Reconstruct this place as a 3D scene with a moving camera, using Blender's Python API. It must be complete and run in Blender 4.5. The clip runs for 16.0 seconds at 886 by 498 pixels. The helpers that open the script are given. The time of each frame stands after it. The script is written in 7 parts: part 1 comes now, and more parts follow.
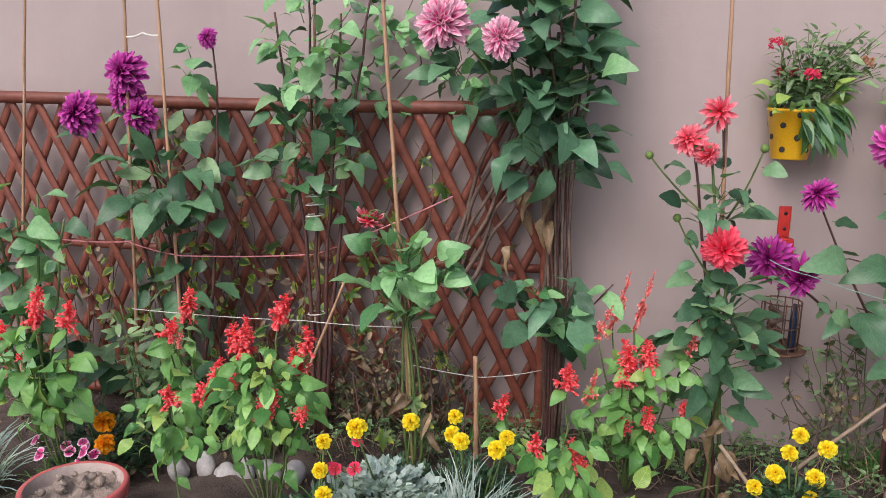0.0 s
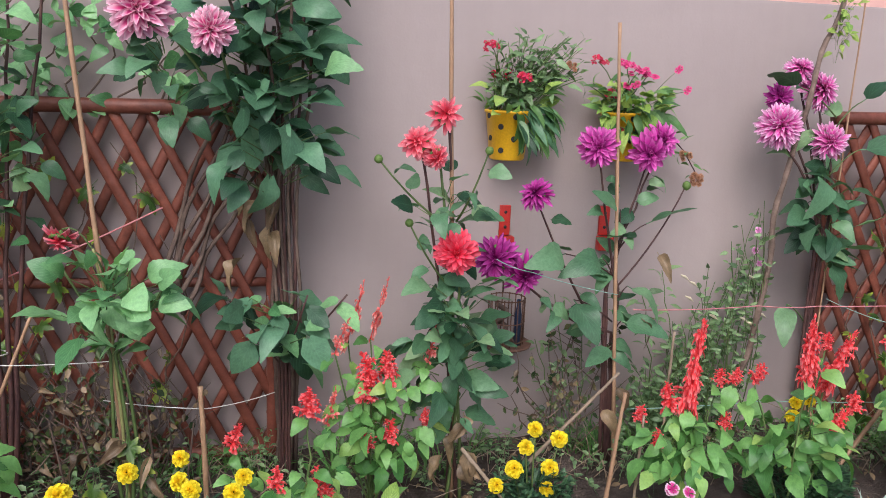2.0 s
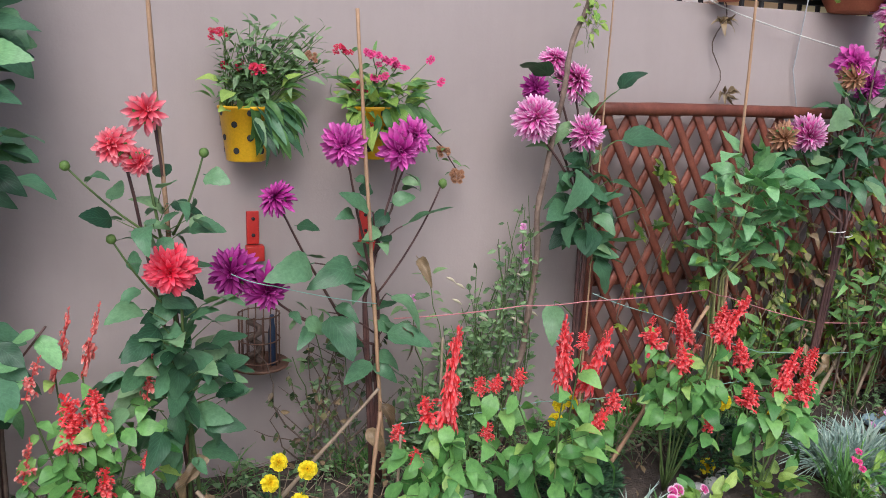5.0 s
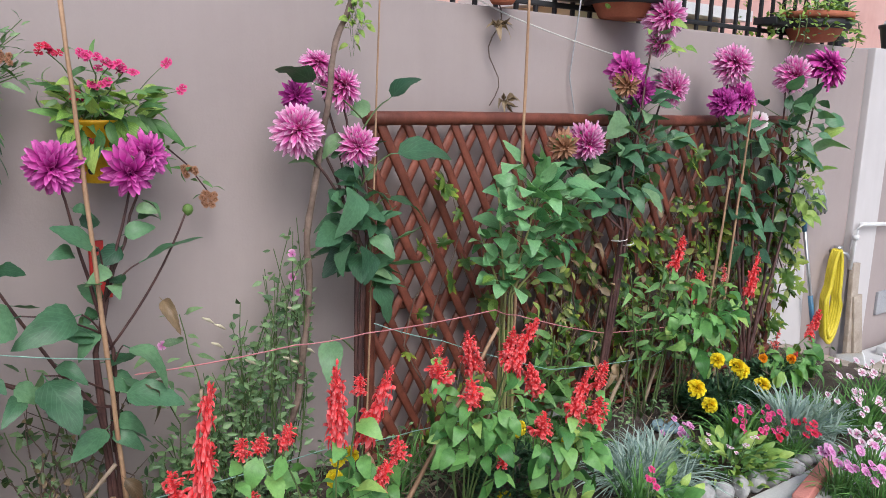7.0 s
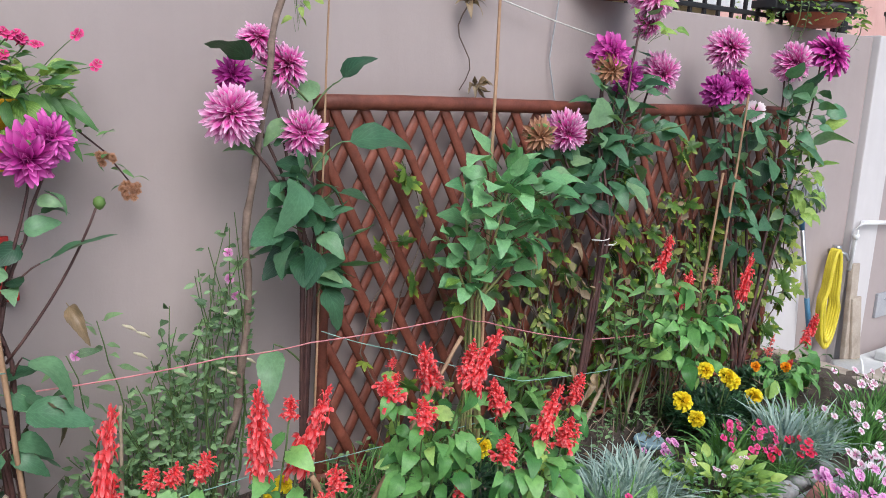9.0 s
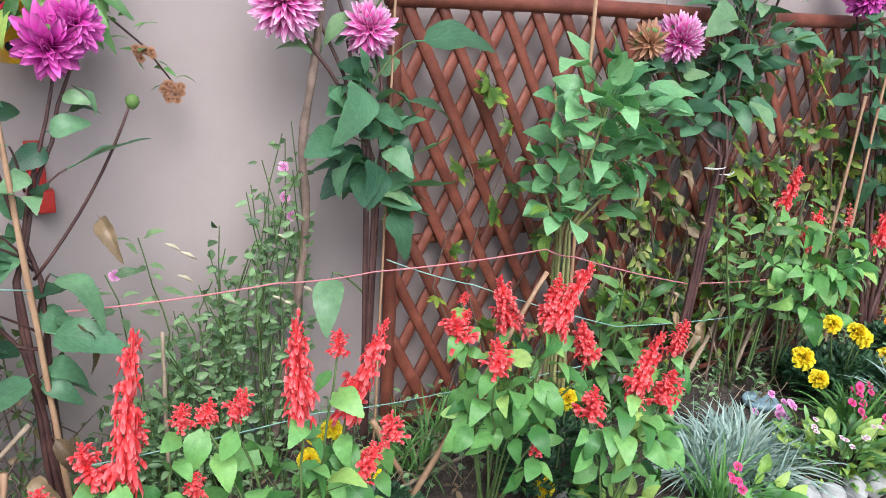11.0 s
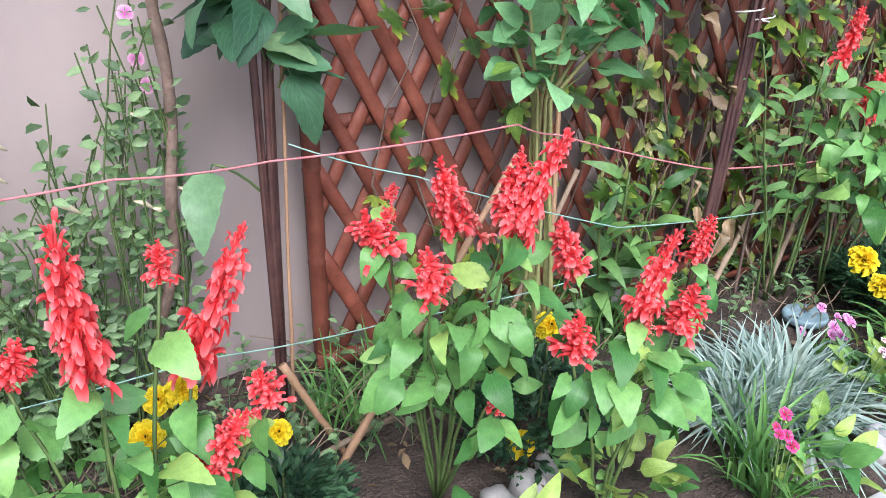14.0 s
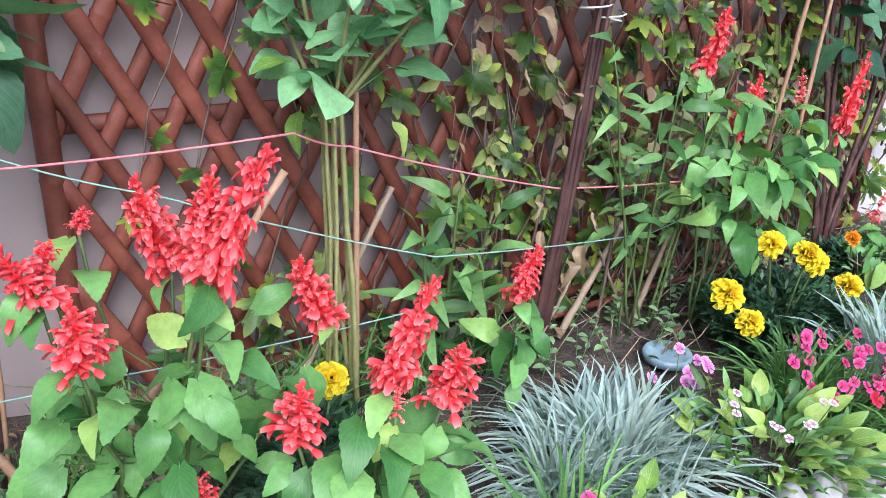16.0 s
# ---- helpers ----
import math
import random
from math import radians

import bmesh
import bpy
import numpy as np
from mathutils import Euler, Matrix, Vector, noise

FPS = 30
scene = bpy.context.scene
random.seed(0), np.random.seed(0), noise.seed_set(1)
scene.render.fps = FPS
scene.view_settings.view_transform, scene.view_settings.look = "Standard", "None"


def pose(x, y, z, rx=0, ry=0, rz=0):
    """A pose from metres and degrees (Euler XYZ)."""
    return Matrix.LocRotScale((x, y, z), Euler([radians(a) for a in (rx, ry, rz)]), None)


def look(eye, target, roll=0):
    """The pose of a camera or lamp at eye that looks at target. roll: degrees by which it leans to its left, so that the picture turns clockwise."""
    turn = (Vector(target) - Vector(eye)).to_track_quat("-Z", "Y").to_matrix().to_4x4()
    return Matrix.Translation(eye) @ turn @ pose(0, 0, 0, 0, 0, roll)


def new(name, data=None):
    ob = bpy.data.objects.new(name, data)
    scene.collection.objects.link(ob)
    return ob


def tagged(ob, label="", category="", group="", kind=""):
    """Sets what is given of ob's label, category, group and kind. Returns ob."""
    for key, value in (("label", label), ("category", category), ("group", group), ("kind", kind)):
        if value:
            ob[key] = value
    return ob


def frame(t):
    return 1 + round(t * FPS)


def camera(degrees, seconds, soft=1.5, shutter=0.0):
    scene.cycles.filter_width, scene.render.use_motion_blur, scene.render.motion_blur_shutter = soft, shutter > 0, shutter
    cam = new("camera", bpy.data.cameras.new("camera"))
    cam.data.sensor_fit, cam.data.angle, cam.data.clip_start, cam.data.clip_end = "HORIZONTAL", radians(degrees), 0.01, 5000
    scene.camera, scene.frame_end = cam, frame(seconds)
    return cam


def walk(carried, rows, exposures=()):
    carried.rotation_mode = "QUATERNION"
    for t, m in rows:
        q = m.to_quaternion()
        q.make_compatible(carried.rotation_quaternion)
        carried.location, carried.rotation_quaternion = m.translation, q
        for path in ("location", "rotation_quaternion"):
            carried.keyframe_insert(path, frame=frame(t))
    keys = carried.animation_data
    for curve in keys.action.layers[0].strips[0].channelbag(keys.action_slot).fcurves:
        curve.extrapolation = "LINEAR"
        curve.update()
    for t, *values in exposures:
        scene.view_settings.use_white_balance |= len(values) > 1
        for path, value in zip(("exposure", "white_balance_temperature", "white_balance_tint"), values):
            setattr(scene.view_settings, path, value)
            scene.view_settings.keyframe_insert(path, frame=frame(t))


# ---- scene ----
cam = camera(58.1, 16.0, 0.8)
METRES, EYE, TILT, LEAN, TURN = 2.7, 1.35, -12.25, -1.0, 10.0
ROWS = [
    (0.0, 0.0, 0.0, 0.0, 0.0, 0.0, -0.0),
    (0.5, -0.0081, 0.0315, 0.0082, -5.75, -0.09, 1.34),
    (1.0, -0.0152, 0.0552, 0.0161, -11.74, -0.29, 2.29),
    (1.5, -0.0199, 0.0617, 0.0172, -16.33, -0.66, 2.7),
    (2.0, -0.0071, 0.0668, 0.017, -20.42, -0.83, 3.04),
    (2.5, 0.0143, 0.0764, 0.0184, -23.29, -1.01, 3.97),
    (3.0, 0.0353, 0.0865, 0.0233, -25.17, -1.28, 4.59),
    (5.5, 0.1601, 0.1059, 0.0226, -35.3, -2.31, 6.06),
    (6.0, 0.1857, 0.1203, 0.0276, -39.71, -2.73, 6.8),
    (6.5, 0.2111, 0.1408, 0.0313, -42.77, -3.09, 7.67),
    (7.0, 0.2413, 0.1653, 0.0372, -45.83, -3.27, 7.86),
    (7.5, 0.2647, 0.1865, 0.0419, -47.58, -3.44, 7.76),
    (8.0, 0.2852, 0.1969, 0.0451, -47.54, -3.52, 7.68),
    (10.5, 0.4215, 0.2452, 0.0127, -40.89, -6.42, 6.25),
    (11.0, 0.4298, 0.2768, 0.0055, -38.99, -7.25, 6.18),
    (11.5, 0.4401, 0.3006, -0.0016, -37.17, -7.44, 6.4),
    (12.0, 0.4695, 0.3198, -0.0096, -34.42, -8.56, 6.71),
    (12.5, 0.5157, 0.3369, -0.0234, -32.51, -10.1, 8.05),
    (13.0, 0.5505, 0.3491, -0.0337, -32.51, -11.22, 8.61),
    (13.5, 0.5741, 0.3714, -0.0476, -33.48, -12.34, 9.17),
    (14.0, 0.6056, 0.4048, -0.0554, -38.01, -13.22, 8.51),
    (14.5, 0.6382, 0.427, -0.0576, -41.94, -13.78, 8.43),
    (15.0, 0.6813, 0.4248, -0.0606, -46.65, -14.44, 8.81),
    (15.5, 0.7317, 0.4217, -0.0652, -45.5, -14.35, 8.03),
    (16.0, 0.7617, 0.4168, -0.0736, -41.33, -13.65, 6.78),
]
walk(cam, [(t, pose(0, 0, 0, 0, 0, TURN) @ pose(0, 0, EYE, TILT, LEAN, 0) @ pose(METRES * x, METRES * y, METRES * z, 90 + pitch, roll, yaw)) for t, x, y, z, yaw, pitch, roll in ROWS],
     [(0.0, 0.44, 6300, 16), (3.0, 0.43, 5900, 12), (5.5, 0.32, 5880, 9), (8.0, 0.30, 5830, 8), (10.5, 0.73, 5700, 6), (12.5, 1.06, 5720, 9), (14.0, 1.04, 5680, 12), (16.0, 1.0, 5480, 13)])

# ---- world and light: bright overcast sky ----
world = bpy.data.worlds.new("sky")
scene.world = world
world.use_nodes = True
wn = world.node_tree.nodes
sky = wn.new("ShaderNodeTexSky")
sky.sky_type, sky.sun_disc = "NISHITA", False
sky.sun_elevation, sky.sun_rotation = radians(48), radians(200)
sky.air_density, sky.dust_density, sky.ozone_density = 1.0, 5.0, 1.0
world.node_tree.links.new(sky.outputs[0], wn["Background"].inputs[0])
wn["Background"].inputs[1].default_value = 0.12
sun = new("sun", bpy.data.lights.new("sun", "SUN"))
sun.data.energy, sun.data.angle, sun.data.color = 1.6, radians(42), (1.0, 0.96, 0.92)
sun.matrix_world = look((-1.5, -4.2, 6.6), (0.5, 2.5, 0))


# ---- materials ----
def material(name, rough=0.6, metal=0.0, spec=0.5):
    m = bpy.data.materials.new(name)
    m.use_nodes = True
    b = m.node_tree.nodes["Principled BSDF"]
    b.inputs["Roughness"].default_value = rough
    b.inputs["Metallic"].default_value = metal
    b.inputs["Specular IOR Level"].default_value = spec
    return m, m.node_tree.nodes, m.node_tree.links, b


def ramp(n, l, fac, stops):
    r = n.new("ShaderNodeValToRGB")
    el = r.color_ramp.elements
    while len(el) < len(stops):
        el.new(0.5)
    for e, (p, c) in zip(el, stops):
        e.position, e.color = p, (*c, 1)
    l.new(fac, r.inputs[0])
    return r.outputs[0]


def noise_tex(n, l, scale, detail=5.0, rough=0.6, vec=None, stretch=None):
    t = n.new("ShaderNodeTexNoise")
    t.inputs["Scale"].default_value, t.inputs["Detail"].default_value, t.inputs["Roughness"].default_value = scale, detail, rough
    if vec is None:
        vec = n.new("ShaderNodeTexCoord").outputs["Object"]
    if stretch:
        mp = n.new("ShaderNodeMapping")
        mp.inputs["Scale"].default_value = stretch
        l.new(vec, mp.inputs[0])
        vec = mp.outputs[0]
    l.new(vec, t.inputs["Vector"])
    return t.outputs["Fac"]


def mixed(n, l, fac, a, b, mode="MIX"):
    m = n.new("ShaderNodeMix")
    m.data_type, m.blend_type = "RGBA", mode
    for sock, v in ((m.inputs[0], fac), (m.inputs[6], a), (m.inputs[7], b)):
        if isinstance(v, (int, float)):
            sock.default_value = v
        elif isinstance(v, tuple):
            sock.default_value = (*v, 1)
        else:
            l.new(v, sock)
    return m.outputs[2]


def bumped(n, l, b, height, strength, dist=0.01):
    bp = n.new("ShaderNodeBump")
    bp.inputs["Strength"].default_value, bp.inputs["Distance"].default_value = strength, dist
    l.new(height, bp.inputs["Height"])
    l.new(bp.outputs[0], b.inputs["Normal"])


def position(n):
    return n.new("ShaderNodeNewGeometry").outputs["Position"]


def rough_mat(name, c1, c2, scale=8.0, fine=90.0, rough=0.8, bump=0.3, dist=0.01, metal=0.0, world_space=False, spec=0.4, own=0.0):
    """A two-tone surface: broad patches and fine grain; own: how much pieces differ among themselves."""
    m, n, l, b = material(name, rough, metal, spec)
    vec = position(n) if world_space else None
    big = noise_tex(n, l, scale, vec=vec)
    col = ramp(n, l, big, [(0.3, c1), (0.7, c2)])
    small = noise_tex(n, l, fine, 3.0, 0.6, vec=vec)
    grey = ramp(n, l, small, [(0.25, (0.72,) * 3), (0.75, (1.0,) * 3)])
    col = mixed(n, l, 0.7, col, grey, "MULTIPLY")
    if own:
        info = n.new("ShaderNodeObjectInfo")
        shade = ramp(n, l, info.outputs["Random"], [(0.0, (1 - own,) * 3), (1.0, (1.0,) * 3)])
        col = mixed(n, l, 1.0, col, shade, "MULTIPLY")
    l.new(col, b.inputs["Base Color"])
    bumped(n, l, b, small, bump, dist)
    return m


def wall_paint(name, c1, c2):
    m, n, l, b = material(name, 0.75, spec=0.3)
    p = position(n)
    big = noise_tex(n, l, 1.6, 6.0, 0.65, p)
    col = ramp(n, l, big, [(0.3, c1), (0.7, c2)])
    streak = noise_tex(n, l, 3.0, 5.0, 0.6, p, (5.0, 5.0, 0.6))
    col = mixed(n, l, 0.12, col, ramp(n, l, streak, [(0.35, (0.80, 0.78, 0.76)), (0.6, (1, 1, 1))]), "MULTIPLY")
    trowel = noise_tex(n, l, 14.0, 8.0, 0.7, p)
    fine = noise_tex(n, l, 130.0, 2.0, 0.5, p)
    add = n.new("ShaderNodeMath")
    add.operation = "MULTIPLY_ADD"
    l.new(fine, add.inputs[0])
    add.inputs[1].default_value = 0.25
    l.new(trowel, add.inputs[2])
    l.new(col, b.inputs["Base Color"])
    bumped(n, l, b, add.outputs[0], 0.25, 0.006)
    return m


def leaf_mat(name, dark, light, tip=None, veins=0.08, rough=0.42, through_light=0.2, margin=None):
    """Leaf: side veins from the midrib, patches, and a tone of its own for every leaf."""
    m, n, l, b = material(name, rough, spec=0.38)
    uv = n.new("ShaderNodeUVMap").outputs[0]
    sep = n.new("ShaderNodeSeparateXYZ")
    l.new(uv, sep.inputs[0])
    ab = n.new("ShaderNodeMath")
    ab.operation = "ABSOLUTE"
    l.new(sep.outputs[0], ab.inputs[0])
    slant = n.new("ShaderNodeMath")
    slant.operation = "MULTIPLY_ADD"
    l.new(ab.outputs[0], slant.inputs[0])
    slant.inputs[1].default_value = -0.55
    l.new(sep.outputs[1], slant.inputs[2])
    fr = n.new("ShaderNodeMath")
    fr.operation = "PINGPONG"
    l.new(slant.outputs[0], fr.inputs[0])
    fr.inputs[1].default_value = 0.07
    side = n.new("ShaderNodeMath")
    side.operation = "LESS_THAN"
    l.new(fr.outputs[0], side.inputs[0])
    side.inputs[1].default_value = 0.011
    mid = n.new("ShaderNodeMath")
    mid.operation = "LESS_THAN"
    l.new(ab.outputs[0], mid.inputs[0])
    mid.inputs[1].default_value = 0.045
    vein = n.new("ShaderNodeMath")
    vein.operation = "MAXIMUM"
    l.new(side.outputs[0], vein.inputs[0])
    l.new(mid.outputs[0], vein.inputs[1])
    info = n.new("ShaderNodeObjectInfo")
    geo = n.new("ShaderNodeNewGeometry")
    rnd = n.new("ShaderNodeMath")
    rnd.operation = "ADD"
    l.new(info.outputs["Random"], rnd.inputs[0])
    l.new(geo.outputs["Random Per Island"], rnd.inputs[1])
    fract = n.new("ShaderNodeMath")
    fract.operation = "FRACT"
    l.new(rnd.outputs[0], fract.inputs[0])
    stops = [(0.0, dark), (0.8, light)] + ([(0.97, tip)] if tip else [])
    col = ramp(n, l, fract.outputs[0], stops)
    patch = noise_tex(n, l, 14.0, 4.0, 0.6, geo.outputs["Position"])
    col = mixed(n, l, 0.6, col, ramp(n, l, patch, [(0.3, (0.5, 0.55, 0.5)), (0.7, (1.1, 1.08, 1.02))]), "MULTIPLY")
    fleck = noise_tex(n, l, 85.0, 4.0, 0.65, geo.outputs["Position"])
    col = mixed(n, l, 0.55, col, ramp(n, l, fleck, [(0.32, (0.62, 0.66, 0.6)), (0.62, (1.08, 1.06, 1.0))]), "MULTIPLY")
    if margin:
        # yellowing from the lobes inwards, from (0, 0.4) of the UV
        off = n.new("ShaderNodeVectorMath")
        off.operation = "DISTANCE"
        l.new(uv, off.inputs[0])
        off.inputs[1].default_value = (0.0, 0.4, 0.0)
        col = mixed(n, l, ramp(n, l, off.outputs["Value"], [(0.38, (0, 0, 0)), (0.85, (0.85,) * 3)]), col, margin)
    vf = n.new("ShaderNodeMath")
    vf.operation = "MULTIPLY"
    l.new(vein.outputs[0], vf.inputs[0])
    vf.inputs[1].default_value = veins
    pale = tuple(min(1, c * 1.7 + 0.02) for c in light)
    col = mixed(n, l, vf.outputs[0], col, pale)
    l.new(col, b.inputs["Base Color"])
    quilt = n.new("ShaderNodeMath")
    quilt.operation = "MULTIPLY_ADD"
    l.new(fr.outputs[0], quilt.inputs[0])
    quilt.inputs[1].default_value = 2.5 if veins else 0.0
    l.new(patch, quilt.inputs[2])
    bumped(n, l, b, quilt.outputs[0], 0.2, 0.003)
    tr = n.new("ShaderNodeBsdfTranslucent")
    l.new(mixed(n, l, 1.0, col, (1.2, 1.3, 0.5), "MULTIPLY"), tr.inputs[0])
    mx = n.new("ShaderNodeMixShader")
    mx.inputs[0].default_value = through_light
    l.new(b.outputs[0], mx.inputs[1])
    l.new(tr.outputs[0], mx.inputs[2])
    l.new(mx.outputs[0], n["Material Output"].inputs[0])
    return m


def petal_mat(name, base, mid, tip, stripe=0.0, stripe_col=(0.9, 0.8, 0.85), rough=0.55, lit=0.15, stops=(0.22, 0.62, 0.98)):
    """Petal: colour runs from the throat to the tip (v of the UV), fine streaks along it."""
    m, n, l, b = material(name, rough, spec=0.25)
    uv = n.new("ShaderNodeUVMap").outputs[0]
    sep = n.new("ShaderNodeSeparateXYZ")
    l.new(uv, sep.inputs[0])
    col = ramp(n, l, sep.outputs[1], [(stops[0], base), (stops[1], mid), (stops[2], tip)])
    if stripe:
        ab = n.new("ShaderNodeMath")
        ab.operation = "ABSOLUTE"
        l.new(sep.outputs[0], ab.inputs[0])
        band = ramp(n, l, ab.outputs[0], [(0.3, (0, 0, 0)), (0.75, (stripe,) * 3)])
        col = mixed(n, l, band, col, stripe_col)
    geo = n.new("ShaderNodeNewGeometry")
    own = ramp(n, l, geo.outputs["Random Per Island"], [(0.0, (0.78, 0.76, 0.78)), (1.0, (1.08, 1.06, 1.06))])
    col = mixed(n, l, 1.0, col, own, "MULTIPLY")
    streaks = noise_tex(n, l, 6.0, 3.0, 0.5, uv, (7.0, 0.6, 1.0))
    col = mixed(n, l, 0.5, col, ramp(n, l, streaks, [(0.3, (0.78,) * 3), (0.7, (1.05,) * 3)]), "MULTIPLY")
    l.new(col, b.inputs["Base Color"])
    tr = n.new("ShaderNodeBsdfTranslucent")
    l.new(col, tr.inputs[0])
    mx = n.new("ShaderNodeMixShader")
    mx.inputs[0].default_value = lit
    l.new(b.outputs[0], mx.inputs[1])
    l.new(tr.outputs[0], mx.inputs[2])
    l.new(mx.outputs[0], n["Material Output"].inputs[0])
    return m


WALL = wall_paint("cream_wall_paint", (0.328, 0.275, 0.266), (0.378, 0.319, 0.308))
WALL_PALE = wall_paint("pale_wall_paint", (0.53, 0.50, 0.50), (0.60, 0.57, 0.57))
SOIL = rough_mat("damp_soil", (0.05, 0.037, 0.031), (0.17, 0.13, 0.108), 7.0, 120.0, 0.95, 0.9, 0.02, world_space=True)
PATH = rough_mat("pale_concrete", (0.50, 0.50, 0.50), (0.64, 0.64, 0.63), 4.0, 160.0, 0.85, 0.25, 0.004, world_space=True)
BRICK = rough_mat("pink_brick", (0.48, 0.17, 0.14), (0.60, 0.26, 0.21), 12.0, 160.0, 0.85, 0.4, 0.004)
STONE = rough_mat("river_stone", (0.34, 0.335, 0.33), (0.62, 0.605, 0.59), 14.0, 120.0, 0.75, 0.3, 0.003, own=0.35)
LATTICE = rough_mat("stained_bamboo", (0.15, 0.042, 0.026), (0.30, 0.092, 0.058), 18.0, 140.0, 0.5, 0.35, 0.003, own=0.35)
CANE = rough_mat("bamboo_cane", (0.36, 0.21, 0.12), (0.52, 0.33, 0.20), 10.0, 120.0, 0.6, 0.3, 0.002, own=0.3)
POD = rough_mat("dry_pod", (0.50, 0.44, 0.30), (0.66, 0.60, 0.44), 20.0, 120.0, 0.7, 0.3, 0.002)
CANE_OLD = rough_mat("weathered_cane", (0.30, 0.22, 0.15), (0.46, 0.36, 0.26), 10.0, 120.0, 0.75, 0.4, 0.002, own=0.3)
STEM = rough_mat("green_stem", (0.055, 0.10, 0.03), (0.14, 0.20, 0.06), 12.0, 90.0, 0.55, 0.2, 0.002)
STEM_PALE = rough_mat("yellow_green_stem", (0.20, 0.20, 0.07), (0.36, 0.36, 0.15), 14.0, 90.0, 0.55, 0.3, 0.002)
STEM_DARK = rough_mat("purple_brown_stem", (0.045, 0.020, 0.022), (0.12, 0.058, 0.048), 14.0, 90.0, 0.5, 0.3, 0.002)
WOODY = rough_mat("woody_vine", (0.075, 0.05, 0.04), (0.20, 0.14, 0.11), 16.0, 110.0, 0.85, 0.6, 0.004)
VINE = rough_mat("grey_brown_vine_bark", (0.13, 0.09, 0.07), (0.28, 0.20, 0.16), 22.0, 130.0, 0.85, 0.7, 0.004)
YELLOW_TIN = rough_mat("yellow_enamel", (0.80, 0.42, 0.012), (0.88, 0.52, 0.02), 5.0, 150.0, 0.35, 0.06, 0.002)
BLACK = rough_mat("black_paint", (0.012, 0.012, 0.013), (0.03, 0.03, 0.032), 9.0, 150.0, 0.5, 0.15, 0.002)
RED_PAINT = rough_mat("red_enamel", (0.42, 0.022, 0.018), (0.52, 0.035, 0.025), 9.0, 130.0, 0.4, 0.12, 0.002)
TERRACOTTA = rough_mat("terracotta", (0.36, 0.105, 0.055), (0.48, 0.16, 0.085), 9.0, 130.0, 0.8, 0.3, 0.003)
RED_CLAY = rough_mat("red_glazed_clay", (0.46, 0.09, 0.09), (0.58, 0.17, 0.165), 8.0, 130.0, 0.55, 0.2, 0.003)
GREY_INNER = rough_mat("chalky_pot_inside", (0.38, 0.31, 0.28), (0.52, 0.44, 0.40), 10.0, 130.0, 0.9, 0.3, 0.003)
RUST = rough_mat("rusty_metal", (0.10, 0.05, 0.035), (0.22, 0.12, 0.085), 20.0, 150.0, 0.7, 0.4, 0.002, metal=0.3)
STEEL = rough_mat("steel", (0.45, 0.45, 0.46), (0.6, 0.6, 0.61), 12.0, 150.0, 0.3, 0.05, 0.001, metal=0.9)
BLUE_PLASTIC = rough_mat("blue_plastic", (0.05, 0.14, 0.24), (0.08, 0.20, 0.32), 8.0, 140.0, 0.4, 0.05, 0.001)
DARK_BLUE = rough_mat("dark_blue_plastic", (0.015, 0.03, 0.07), (0.03, 0.06, 0.13), 8.0, 140.0, 0.35, 0.05, 0.001)
WHITE_PLASTIC = rough_mat("white_plastic", (0.66, 0.66, 0.66), (0.80, 0.80, 0.80), 6.0, 140.0, 0.4, 0.08, 0.001)
GREY_PLATE = rough_mat("grey_plate", (0.34, 0.34, 0.36), (0.44, 0.44, 0.46), 5.0, 120.0, 0.6, 0.1, 0.002)
HOSE = rough_mat("yellow_hose", (0.55, 0.45, 0.02), (0.72, 0.60, 0.05), 8.0, 120.0, 0.4, 0.1, 0.001)
MOP = rough_mat("grey_mop_yarn", (0.24, 0.24, 0.25), (0.42, 0.42, 0.43), 40.0, 160.0, 0.95, 0.5, 0.003)
PLANK = rough_mat("weathered_plank", (0.30, 0.24, 0.19), (0.50, 0.43, 0.36), 9.0, 110.0, 0.85, 0.5, 0.004)
STRING_PINK = rough_mat("faded_pink_string", (0.50, 0.17, 0.19), (0.62, 0.27, 0.28), 60.0, 200.0, 0.9, 0.3, 0.001)
STRING_GREEN = rough_mat("green_string", (0.22, 0.40, 0.34), (0.34, 0.52, 0.45), 60.0, 200.0, 0.8, 0.3, 0.001)
STRING_WHITE = rough_mat("white_twine", (0.55, 0.54, 0.50), (0.70, 0.69, 0.65), 60.0, 200.0, 0.9, 0.3, 0.001)
NEIGHBOUR = wall_paint("pink_house_paint", (0.62, 0.36, 0.32), (0.70, 0.44, 0.40))
CREAM = wall_paint("yellow_house_paint", (0.66, 0.58, 0.36), (0.72, 0.64, 0.42))
DARK_GLASS = rough_mat("window_glass", (0.03, 0.035, 0.04), (0.05, 0.055, 0.06), 3.0, 60.0, 0.08, 0.0, 0.001)

LEAF_DAHLIA = leaf_mat("dahlia_leaf", (0.02, 0.065, 0.034), (0.13, 0.28, 0.155), (0.24, 0.38, 0.20))
LEAF_PALE = leaf_mat("pale_dahlia_leaf", (0.07, 0.21, 0.085), (0.29, 0.55, 0.27))
LEAF_LANCE = leaf_mat("lance_leaf", (0.05, 0.14, 0.04), (0.21, 0.39, 0.13))
LEAF_CREEPER = leaf_mat("creeper_leaf", (0.014, 0.05, 0.028), (0.125, 0.275, 0.165), veins=0.08)
LEAF_SALVIA = leaf_mat("salvia_leaf", (0.055, 0.18, 0.045), (0.22, 0.46, 0.14), (0.37, 0.52, 0.14), veins=0.05)
